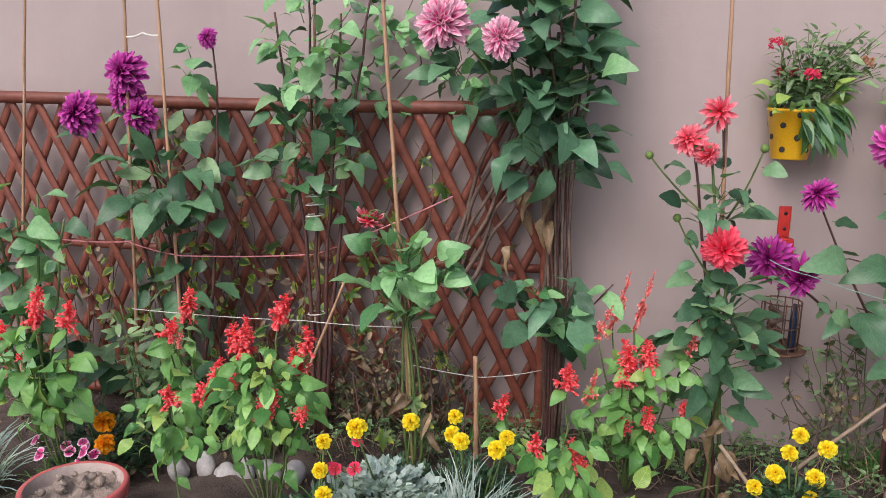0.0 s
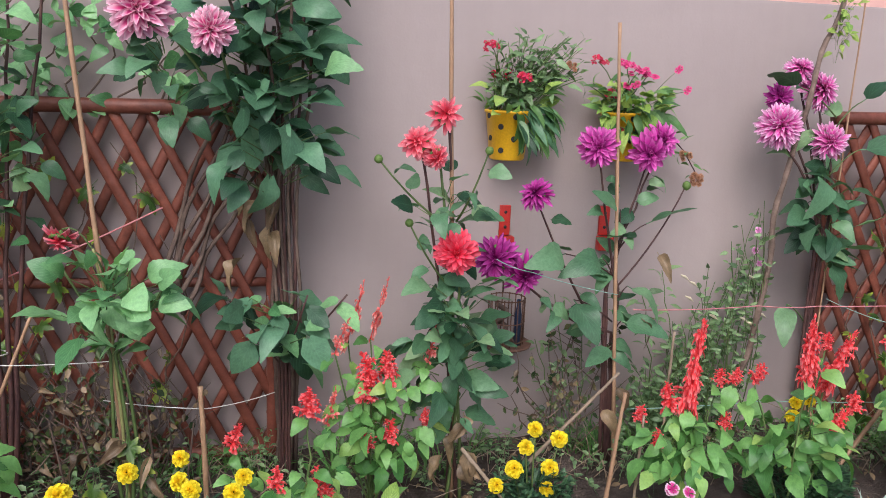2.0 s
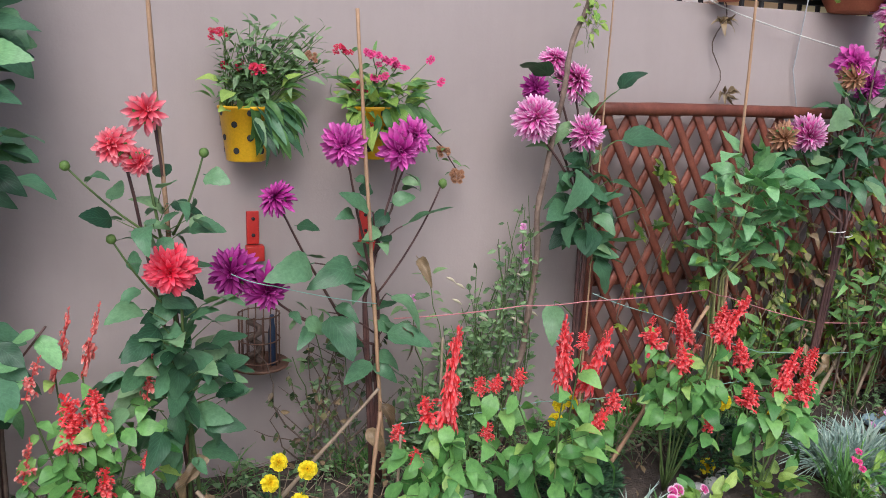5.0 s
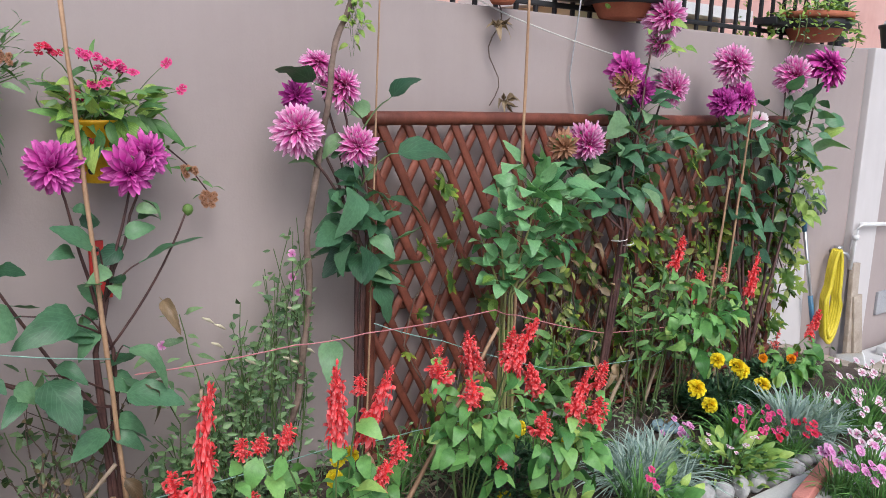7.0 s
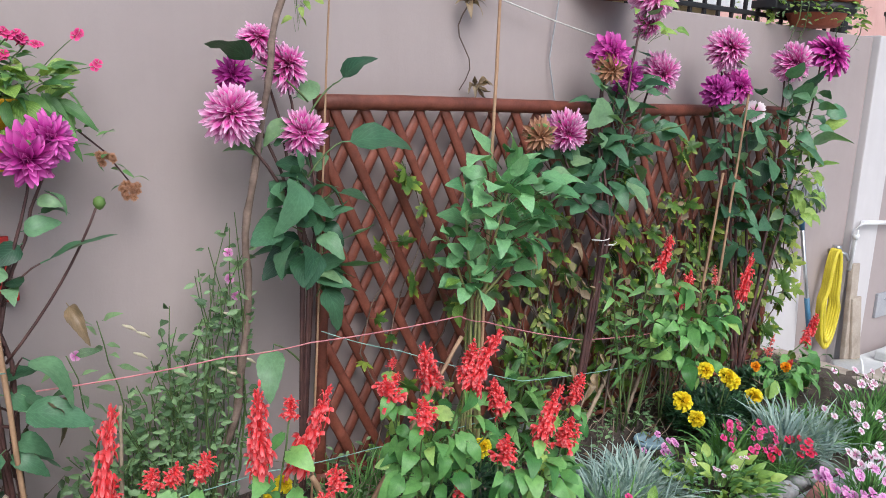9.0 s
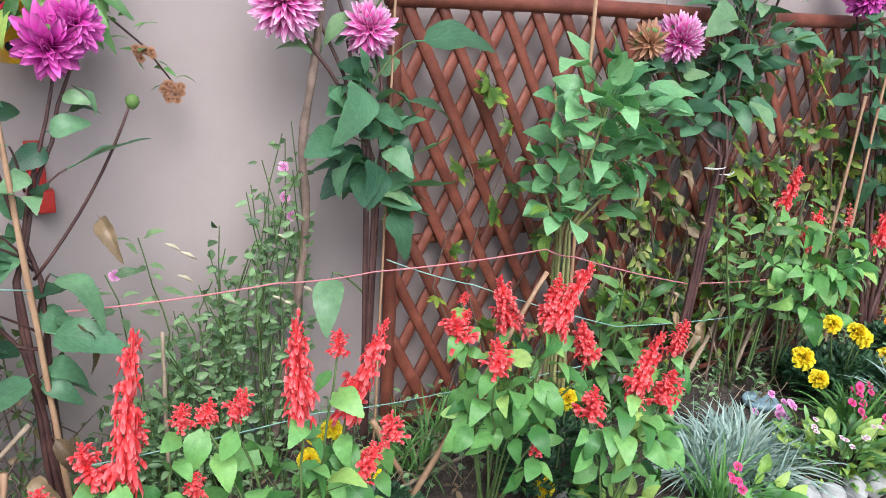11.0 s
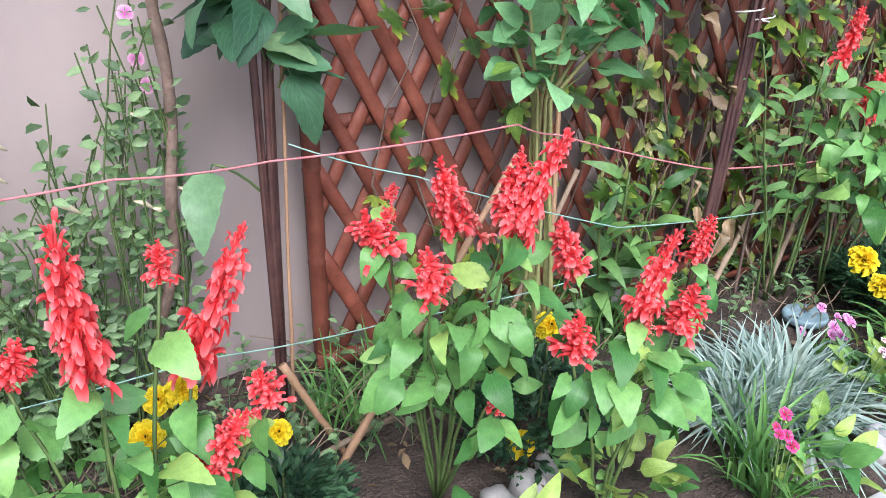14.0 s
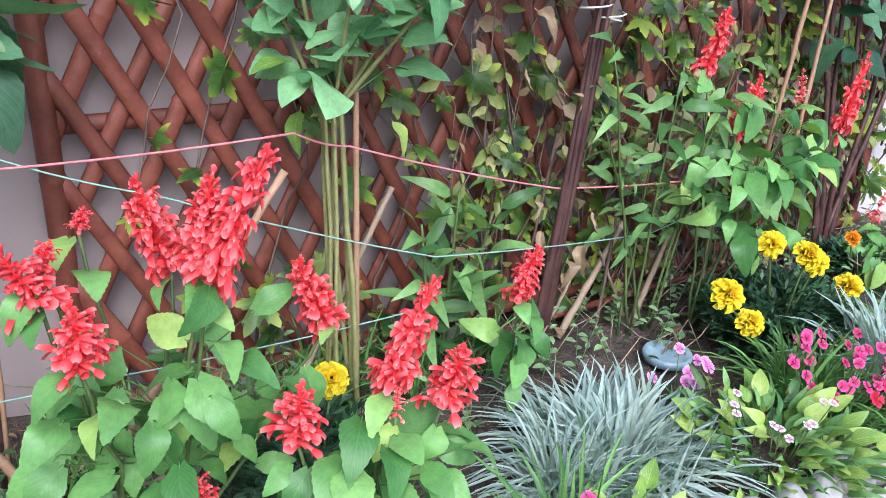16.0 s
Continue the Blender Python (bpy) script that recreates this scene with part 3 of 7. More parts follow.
D_RED = head_set("dahlia_flower", P_RED, [dahlia_shape(1, 9, 0.52, 0.075, 0.5, 1.5)])
D_CORAL = head_set("dahlia_flower", P_CORAL, [dahlia_shape(2, 5, 0.55, 0.09, 0.7, 0.8), dahlia_shape(3, 4, 0.6, 0.085, 0.8, 0.6)])
D_PURPLE = head_set("dahlia_flower", P_PURPLE, [dahlia_shape(4, 8, 0.54, 0.085, 0.4, 1.3), dahlia_shape(5, 6, 0.6, 0.07, 0.8, 1.1)])
D_MAGENTA = head_set("dahlia_flower", P_MAGENTA, [dahlia_shape(6, 8, 0.56, 0.075, 0.6, 1.3), dahlia_shape(7, 6, 0.60, 0.10, 0.7, 1.0)])
D_PINK = head_set("dahlia_flower", P_PINKWHITE, [dahlia_shape(8, 11, 0.50, 0.050, 0.7, 1.9), dahlia_shape(9, 10, 0.50, 0.052, 0.7, 1.8), dahlia_shape(19, 9, 0.52, 0.054, 0.75, 1.5)])
D_STRIPE = head_set("dahlia_flower", P_STRIPED, [dahlia_shape(10, 8, 0.55, 0.075, 0.5, 1.2), dahlia_shape(11, 6, 0.55, 0.08, 0.5, 1.1)])
D_FADED = head_set("withered_flower", P_FADED, [dahlia_shape(12, 5, 0.5, 0.06, 0.8)])
MARIGOLD = head_set("marigold_flower", P_YELLOW, [pompon_shape(1), pompon_shape(2)])
MARIGOLD_O = head_set("marigold_flower", P_ORANGE, [pompon_shape(3)])
PINKS = {k: head_set("pink_flower", m, [pink_shape(i), pink_shape(i + 20)]) for i, (k, m) in enumerate((("hot", P_HOTPINK), ("crimson", P_CRIMSON), ("edged", P_EDGED), ("lilac", P_LILAC), ("white", P_WHITE)))}
SPIKES = head_set("salvia_spike", P_SALVIA, [spike_shape(i) for i in range(4)])
LONG_SPIKES = head_set("salvia_spike", P_SALVIA, [spike_shape(i + 40, 1.75, False, 0.84) for i in range(4)])
SPIKES_OLD = head_set("salvia_spike", P_SALVIA_OLD, [spike_shape(i + 10, 1.5, True, 0.8) for i in range(2)])
SEPALS = [Shape().lathe([(0.02, -0.30), (0.10, -0.22), (0.30, -0.10), (0.34, 0.0), (0.26, 0.02)], sides=9).mesh("calyx", SEPAL)]
BUD = [Shape().lathe([(0.02, -0.6), (0.28, -0.45), (0.5, -0.1), (0.42, 0.3), (0.15, 0.5), (0.02, 0.52)], sides=9).mesh("bud", SEPAL)]


def put(name, mesh, parent, m, label=""):
    """A part on shared mesh data, at a pose given in the world."""
    ob = new(name, mesh)
    ob.parent = parent
    m = m.copy()
    m.translation = m.translation - (parent.location if parent.parent is None else parent.parent.location)
    ob.matrix_basis = m
    return tagged(ob, label)


def stem(parent, pts, r0, r1, mat, name="stem", sides=6):
    base = parent.location
    n = len(pts)
    s = Shape().tube([Vector(p) - base for p in pts], [r0 + (r1 - r0) * i / (n - 1) for i in range(n)], sides)
    return part(name, s, mat, parent)


def bloom(parent, heads, at, size, face=(0, -1, 0.2), label="", calyx=True, k=None):
    mesh = heads[rng.randrange(len(heads)) if k is None else k]
    f = Vector(face) + Vector((rng.uniform(-0.12, 0.12), 0, rng.uniform(-0.12, 0.12)))
    q = f.to_track_quat("Z", "Y").to_matrix().to_4x4()
    m = Matrix.Translation(at) @ q @ pose(0, 0, 0, 0, 0, rng.uniform(0, 360)) @ Matrix.Scale(size, 4)
    ob = put("flower", mesh, parent, m, label)
    if calyx:
        c = new("calyx", SEPALS[0])
        c.parent = ob
    return ob


def leaf_on(parent, meshes, at, out, size, up=(0, -0.45, 1), name="leaf"):
    m = facing(at, out, up, (size * rng.uniform(0.85, 1.15), size, size)) @ pose(0, 0, 0, rng.uniform(-20, 20), rng.uniform(-45, 45), 0) @ Matrix.Translation((0, 0.12, 0))
    return put(name, meshes[rng.randrange(len(meshes))], parent, m)


def along(pts, u):
    x = u * (len(pts) - 1)
    i = min(int(x), len(pts) - 2)
    return pts[i].lerp(pts[i + 1], x - i)


def leafy(parent, pts, meshes, count, size, u0=0.25, u1=0.95, droop=-0.15, front=0.35, taper=0.35):
    """Leaves in turning pairs along a stem."""
    for i in range(count):
        u = u0 + (u1 - u0) * (i + rng.uniform(-0.3, 0.3)) / max(1, count - 1)
        u = min(max(u, 0.02), 0.99)
        a = (i // 2) * 1.9 + (i % 2) * math.pi + rng.uniform(-0.5, 0.5)
        out = Vector((math.cos(a), math.sin(a) * 0.7 - front, droop + rng.uniform(-0.55, 0.6)))
        p = along(pts, u)
        s = size * (1 - taper * u) * rng.uniform(0.7, 1.2)
        leaf_on(parent, meshes, p + out.normalized() * rng.uniform(0.0, 0.02), out, s, (rng.uniform(-0.3, 0.3), -0.5, 1))


def cloud(parent, meshes, count, centre, radii, size, front=0.4, droop=-0.2, keep=1.0):
    """Leaves through a rounded mass, each on a thin twig from near its axis."""
    c = Vector(centre)
    twigs = Shape()
    for i in range(count):
        d = Vector((rng.gauss(0, 1), rng.gauss(0, 1), rng.gauss(0, 1))).normalized() * rng.random() ** 0.45
        p = c + Vector((d.x * radii[0], d.y * radii[1], d.z * radii[2]))
        out = Vector((d.x * 1.2, d.y - front, droop + d.z * 0.5 + rng.uniform(-0.6, 0.6)))
        leaf_on(parent, meshes, p, out, size * rng.uniform(0.6, 1.15), (rng.uniform(-0.4, 0.4), -0.6, 1))
        root = c + Vector((d.x * radii[0] * 0.35, d.y * radii[1] * 0.35 + 0.01, d.z * radii[2] - 0.04))
        k = min(1.0, size / 0.12)
        twigs.tube([root - parent.location, p - parent.location], [0.0026 * k, 0.0013 * k], 3, False)
    tagged(part("twig_mass", twigs, STEM, parent), kind="stuff")


def stalked(parent, meshes, at, out, size, axis, mat=STEM):
    """One large leaf on a stalk of its own from the plant's axis."""
    at = Vector(at)
    root = Vector((axis[0], axis[1], at.z - 0.10))
    stem(parent, curve_pts(root, at, 0, 5, (0, 0, 0.015)), 0.0032, 0.0022, mat, "leaf_stalk", 5)
    return leaf_on(parent, meshes, at, out, size)


def small_leaf(s, o, d, n, le, wide=0.28):
    """A little folded leaf added to a joined mesh."""
    d = d.normalized()
    x = d.cross(n).normalized() * le * wide
    up = x.cross(d).normalized() * le * 0.10
    s.add([o, o + d * le * 0.35 + x * 0.9 + up, o + d * le * 0.7 + x * 0.7 + up * 0.6, o + d * le - up, o + d * le * 0.7 - x * 0.7 + up * 0.6, o + d * le * 0.35 - x * 0.9 + up, o + d * le * 0.4 - up * 0.3, o + d * le * 0.7 - up * 0.6],
          [(0, 1, 6), (1, 2, 7, 6), (2, 3, 7), (3, 4, 7), (4, 5, 6, 7), (5, 0, 6)], [(0, 0), (1, 0.35), (1, 0.7), (0, 1), (-1, 0.7), (-1, 0.35), (0, 0.4), (0, 0.7)])


# ---- the setting ----
WALL_Y, TRELLIS_Y = 2.97, 2.90

g = Shape()
NX, NY = 150, 60
for j in range(NY + 1):
    for i in range(NX + 1):
        x, y = -5.98 + 10.73 * i / NX, 1.2 + 1.9 * j / NY
        inside = min(1.0, max(0.0, (y - 1.9) / 0.2)) * min(1.0, max(0.0, (4.9 - x) / 0.1))
        h = 0.035 * (noise.noise((x * 3.1, y * 3.1, 0)) + 0.6 * noise.noise((x * 11, y * 11, 4)) + 0.3 * noise.noise((x * 33, y * 33, 8)))
        g.v.append((x, y, (h - 0.005) * inside - 0.012 * (1 - inside)))
        g.uv.append((0, 0))
for j in range(NY):
    for i in range(NX):
        a = j * (NX + 1) + i
        g.f.append((a, a + 1, a + NX + 2, a + NX + 1))
setting("soil_bed", g, SOIL, "damp brown garden soil with clods", "soil", True)
setting("ground", Shape().add([(-60, -60, -0.36), (80, -60, -0.36), (80, 80, -0.36), (-60, 80, -0.36)], [(0, 1, 2, 3)]), SOIL, "bare brown ground round the garden", "ground")
p = Shape()
p.box((-6.0, -3.2, -0.35), (2.55, 1.70, -0.002), 0.004)
setting("path", p, PATH, "pale concrete walk in front of the bed", "path")
p = Shape()
p.box((2.554, -3.2, -0.35), (4.35, 1.985, -0.001), 0.004)
setting("pavement", p, PATH, "pale concrete paving by the bed", "paving")
setting("yard_floor", Shape().box((4.354, -3.0, -0.35), (9.4, 2.926, -0.2), 0.004), PATH, "lower pale concrete floor of the yard corner", "paving")
setting("bed_edge", Shape().box((4.70, 1.96, -0.35), (4.80, 2.92, 0.01), 0.008), PLANK, "low weathered edging at the end of the bed", "edging")
setting("wall_back", Shape().box((-6.0, WALL_Y, -0.3), (5.43, WALL_Y + 0.16, 1.69), 0.006), WALL, "cream painted plaster garden wall", "wall")
setting("wall_pier", Shape().box((5.434, 2.93, -0.4), (5.74, 3.14, 1.70), 0.008), WALL_PALE, "pale plastered pier at the end of the garden wall", "wall")
setting("wall_return", Shape().box((5.744, 2.95, -0.4), (9.5, 3.12, 1.70), 0.006), WALL, "greyish plastered wall of the yard", "wall")
setting("wall_left", Shape().box((-6.2, -3.2, -0.3), (-6.0, 3.13, 1.69), 0.006), WALL, "plain cream wall closing the garden", "wall")


# ---- trellises ----
def slat(parent, a, b, width, depth, mat=LATTICE, name="slat", front=-1.0, joints=True):
    """A half-round split-bamboo slat from a to b, its rounded side towards the viewer, with raised joints."""
    a, b = Vector(a) - parent.location, Vector(b) - parent.location
    d = (b - a)
    le = d.length
    d.normalize()
    side = d.cross(Vector((0, 1, 0))).normalized()
    s = Shape()
    n = max(2, int(le / 0.05))
    nodes = [rng.uniform(0.15, 0.3) + 0.28 * k for k in range(int(le / 0.28) + 1)] if joints else []
    us = sorted([le * i / n for i in range(n + 1)] + [q + e for q in nodes for e in (-0.006, 0.0, 0.006) if 0.01 < q + e < le - 0.01])
    prof = [(-0.5, 0.0), (-0.46, 0.45), (-0.25, 0.86), (0.0, 1.0), (0.25, 0.86), (0.46, 0.45), (0.5, 0.0)]
    bow = rng.uniform(-0.003, 0.003)
    verts, faces = [], []
    for u in us:
        k = 1.10 if any(abs(u - q) < 0.002 for q in nodes) else 1.0
        c = a + d * u + side * bow * math.sin(math.pi * u / le)
        for px, py in prof:
            verts.append(c + side * px * width * k + Vector((0, front * py * depth * k, 0)))
    m = len(prof)
    for i in range(len(us) - 1):
        for k in range(m - 1):
            faces.append((i * m + k, i * m + k + 1, (i + 1) * m + k + 1, (i + 1) * m + k))
        faces.append((i * m + m - 1, i * m, (i + 1) * m, (i + 1) * m + m - 1))
    faces += [tuple(range(m))[::-1], tuple((len(us) - 1) * m + k for k in range(m))]
    s.add(verts, faces)
    return part(name, s, mat, parent)


def trellis(x0, x1, z0, z1, zmid, slope, step, first_down, first_up, label):
    root = thing("trellis", ((x0 + x1) / 2, TRELLIS_Y, z0), label, "trellis", "trellis panels on the wall")
    y_front, y_back = TRELLIS_Y - 0.002, TRELLIS_Y + 0.012

    def run(x_at, s, y):
        """The part of the line through (x_at, zmid) with slope s that lies within the panel."""
        pts = []
        for z in (z0, z1):
            pts.append((x_at + (z - zmid) / s, z))
        (xa, za), (xb, zb) = sorted(pts)
        if xb < x0 or xa > x1:
            return
        if xa < x0:
            za, xa = za + (x0 - xa) * (zb - za) / (xb - xa), x0
        if xb > x1:
            zb, xb = zb - (xb - x1) * (zb - za) / (xb - xa), x1
        if math.hypot(xb - xa, zb - za) > 0.06:
            slat(root, (xa, y, za), (xb, y, zb), 0.035 * rng.uniform(0.9, 1.12), 0.012)

    span = (z1 - z0) / slope
    k0, k1 = int((x0 - span - first_down) / step) - 2, int((x1 + span - first_down) / step) + 2
    for k in range(k0, k1):
        run(first_down + k * step + rng.uniform(-0.004, 0.004), -slope, y_front)
        run(first_up + k * step + rng.uniform(-0.004, 0.004), slope, y_back)
    for x in (x0, x1):
        slat(root, (x, y_front + 0.004, z0), (x, y_front + 0.004, z1), 0.042, 0.022, name="stile")
    slat(root, (x0 + 0.01, y_back + 0.012, zmid), (x1 - 0.01, y_back + 0.012, zmid), 0.034, 0.014, name="rail")
    slat(root, (x0 - 0.02, y_front - 0.008, z0 + 0.02), (x1 + 0.02, y_front - 0.008, z0 + 0.02), 0.045, 0.022, name="rail")
    # top rail: a full round pole
    n = 28
    pole = Shape()
    pts, rad = [], []
    for i in range(n + 1):
        u = i / n
        pts.append(Vector((x0 - 0.03 + (x1 - x0 + 0.06) * u, TRELLIS_Y - 0.012, z1 + 0.003 * math.sin(u * 9))) - root.location)
        rad.append(0.024 * (1.07 if i % 7 == 3 else 1.0))
    pole.tube(pts, rad, 12)
    part("rail", pole, LATTICE, root, "round red-brown top pole")
    return root


trellis(-2.62, -0.115, 0.02, 1.235, 0.65, 2.0, 0.118, -1.86, -1.38, "red-brown bamboo lattice trellis with climbing plants against the wall")
trellis(1.985, 4.53, 0.02, 1.275, 0.60, 1.88, 0.1055, 2.051, 2.003, "red-brown bamboo lattice trellis against the cream wall")


# ---- canes, sticks and strings ----
def cane(a, b, r=0.006, mat=CANE, label="thin pale bamboo cane staking a dahlia", name="garden_cane", bend=0.0):
    a, b = Vector(a), Vector(b)
    s = Shape()
    r *= 0.86
    pts = curve_pts((0, 0, 0), b - a, 0, 14, (bend, 0, 0), 0.0012)
    s.tube(pts, [r * (1.0 - 0.25 * i / 14) * (1.14 if i % 4 == 2 else 1.0) for i in range(15)], 7)
    ob = part(name, s, mat)
    ob.location = a
    return tagged(ob, label, "cane", "garden canes")


def string(pts, mat, label, r=0.0016):
    s = Shape()
    allp = []
    for a, b in zip(pts, pts[1:]):
        seg = curve_pts(a, b, 0.006, 8)
        allp += seg if not allp else seg[1:]
    o = Vector(allp[0])
    ob = part("string", s.tube([q - o for q in allp], r, 5), mat)
    ob.location = o
    return tagged(ob, label, "string", "tie strings")


cane((0.47, 2.53, 0), (0.385, 2.50, 1.95), 0.0085)
cane((1.105, 2.70, 0), (0.995, 2.70, 1.56), 0.0085)
cane((-0.52, 2.50, 0), (-0.66, 2.50, 1.95), 0.009)
cane((-1.60, 2.58, 0), (-1.555, 2.60, 1.95), 0.008)
cane((-1.40, 2.58, 0), (-1.45, 2.60, 1.95), 0.008)
cane((-2.12, 2.6, 0), (-1.90, 2.6, 1.95), 0.007)
cane((-0.93, 2.72, 0), (-0.93, 2.72, 1.95), 0.007)
cane((2.46, 2.66, 0), (2.485, 2.69, 1.95), 0.0075)
cane((1.83, 2.66, 0), (1.95, 2.80, 1.75), 0.0045)
cane((3.62, 2.68, 0), (3.80, 2.72, 1.02), 0.0085)
cane((3.72, 2.66, 0), (3.92, 2.72, 1.38), 0.0075)
STAKE = "short weathered bamboo stake leaning in the bed"
cane((-0.30, 2.5, -0.02), (-0.315, 2.5, 0.44), 0.011, CANE, "short upright bamboo stub in the bed")
cane((-1.05, 2.55, 0), (-0.80, 2.62, 0.64), 0.0075, CANE, STAKE)
cane((1.86, 2.52, 0.0), (2.285, 2.55, 0.585), 0.0095, CANE, STAKE)
cane((1.80, 2.60, 0.23), (1.91, 2.58, 0.0), 0.010, CANE, STAKE)
cane((2.30, 2.70, 0.0), (2.57, 2.72, 0.47), 0.009, CANE_OLD, STAKE)
cane((3.06, 2.74, 0.0), (3.26, 2.76, 0.27), 0.011, CANE_OLD, STAKE)
cane((3.26, 2.70, -0.02), (3.39, 2.72, 0.23), 0.010, CANE_OLD, STAKE)
cane((1.32, 2.76, 0.0), (1.327, 2.76, 0.49), 0.007, CANE_OLD, STAKE)
cane((0.47, 2.42, 0.24), (0.66, 2.30, 0.02), 0.008, CANE_OLD, STAKE)
cane((0.50, 2.40, 0.03), (0.68, 2.42, 0.16), 0.008, CANE_OLD, STAKE)
cane((0.33, 2.36, 0.03), (0.62, 2.34, 0.05), 0.007, CANE_OLD, "dry cane lying on the soil")
cane((0.68, 2.50, 0.10), (1.03, 2.55, 0.42), 0.008, CANE_OLD, STAKE)
cane((0.93, 2.36, 0), (0.98, 2.38, 0.42), 0.009, CANE, STAKE)
cane((1.0, 2.3, 0), (1.03, 2.34, 0.36), 0.006, CANE_OLD, STAKE)
cane((1.75, 2.55, 0.02), (2.1, 2.62, 0.04), 0.008, CANE_OLD, "dry cane lying on the soil")
cane((2.60, 2.78, 0.03), (4.3, 2.80, 0.05), 0.012, LATTICE, "red-brown pole lying along the trellis foot")
for i in range(9):
    x = 2.9 + 0.13 * i
    cane((x, 2.74 + 0.03 * math.sin(i * 2.1), 0), (x + rng.uniform(-0.12, 0.16), 2.74 + 0.04 * math.sin(i), rng.uniform(0.2, 0.55)), 0.005, CANE_OLD if i % 2 else WOODY, "thin dry stalk standing in the bed", "dry_stalk")
for i in range(6):
    x = -0.75 + 0.09 * i
    cane((x, 2.68 + 0.03 * math.sin(i * 2.1), 0), (x + rng.uniform(-0.1, 0.1), 2.70, rng.uniform(0.2, 0.5)), 0.0045, WOODY, "thin dry stalk standing in the bed", "dry_stalk")
P_STR = "faded pink string tied from cane to cane"
string([(-1.83, 2.5, 0.76), (-1.585, 2.56, 0.75), (-1.40, 2.58, 0.705), (-0.93, 2.70, 0.71), (-0.437, 2.72, 0.94)], STRING_PINK, P_STR, 0.0026)
string([(1.12, 2.68, 0.60), (1.56, 2.62, 0.625), (1.83, 2.67, 0.605), (2.33, 2.62, 0.625), (2.43, 2.62, 0.592), (2.96, 2.68, 0.425), (3.40, 2.62, 0.41)], STRING_PINK, P_STR, 0.0021)
G_STR = "pale green plastic string across the bed"
string([(0.60, 2.6, 0.80), (0.72, 2.6, 0.757), (1.06, 2.68, 0.655)], STRING_GREEN, G_STR)
string([(1.87, 2.68, 0.63), (2.10, 2.62, 0.55), (2.60, 2.60, 0.36), (3.30, 2.70, 0.255), (3.9, 2.68, 0.40)], STRING_GREEN, G_STR)
string([(1.1, 2.66, 0.24), (1.67, 2.65, 0.255), (2.02, 2.65, 0.235), (2.6, 2.66, 0.22)], STRING_GREEN, G_STR)
string([(-1.57, 2.595, 1.462), (-1.50, 2.595, 1.475), (-1.435, 2.595, 1.47)], STRING_WHITE, "white plastic strip tied across two canes", 0.004)
W_STR = "white twine stretched between the stakes"
string([(-1.55, 2.5, 0.52), (-0.93, 2.55, 0.505), (-0.53, 2.58, 0.50)], STRING_WHITE, W_STR)
string([(-0.61, 2.6, 0.365), (-0.30, 2.52, 0.36), (-0.10, 2.62, 0.365)], STRING_WHITE, W_STR)
string([(2.20, 2.93, 1.79), (2.62, 2.93, 1.655), (3.25, 2.9, 1.53)], STRING_WHITE, "white plastic cord from the railing to a dahlia", 0.003)
string([(2.98, 2.93, 1.75), (2.96, 2.95, 1.45), (3.0, 2.94, 1.28)], GREY_PLATE, "thin grey wire hanging down the wall", 0.003)


# ---- dahlias ----
def dahlia(base, label, group="dahlias"):
    return thing("dahlia_plant", base, label, "dahlia", group)


# coral-red dahlia before the bare wall
d = dahlia((0.46, 2.49, 0), "tall coral-red dahlia tied to a bamboo cane")
for tip, head, size, face in (((0.426, 2.41, 0.865), D_RED, 0.13, (-0.2, -1, 0.12)), ((0.307, 2.45, 1.18), D_CORAL, 0.10, (-0.5, -1, 0.3)), ((0.385, 2.45, 1.262), D_CORAL, 0.095, (0.1, -0.8, 0.35)), ((0.362, 2.44, 1.14), D_CORAL, 0.08, (0.5, -1, -0.3))):
    a = (0.46 + rng.uniform(-0.05, 0.05), 2.51 + rng.uniform(-0.03, 0.03), 0.0)
    pts = curve_pts(a, Vector(tip) + Vector((0.02, 0.05, -0.02)), 0, 10, (0.02, 0.02, 0), 0.004)
    stem(d, pts, 0.0065, 0.004, STEM_DARK if tip[2] > 1.15 else STEM)
    leafy(d, pts, DAHLIA_LEAVES, 9, 0.115, 0.38, 0.86)
    bloom(d, head, tip, size, face)
for tip in ((0.196, 2.45, 1.13), (0.29, 2.45, 0.945), (0.52, 2.45, 1.16)):
    pts = curve_pts((0.44, 2.5, tip[2] - 0.22), tip, 0.02, 6)
    stem(d, pts, 0.004, 0.0025, STEM)
    leafy(d, pts, DAHLIA_LEAVES, 4, 0.09, 0.3, 0.8)
    put("bud", BUD[0], d, Matrix.Translation(tip) @ pose(0, 0, 0, 40, 0, 0) @ Matrix.Scale(0.026, 4))
cloud(d, DAHLIA_LEAVES, 62, (0.44, 2.45, 0.58), (0.14, 0.10, 0.27), 0.105)
cloud(d, DAHLIA_LEAVES, 10, (0.40, 2.47, 0.98), (0.13, 0.08, 0.1), 0.09)

for i in range(9):
    leaf_on(d, DRY_LEAVES, (0.46 + rng.uniform(-0.07, 0.07), 2.46, rng.uniform(0.05, 0.4)), (rng.uniform(-0.7, 0.7), -0.4, -0.8), rng.uniform(0.06, 0.1))

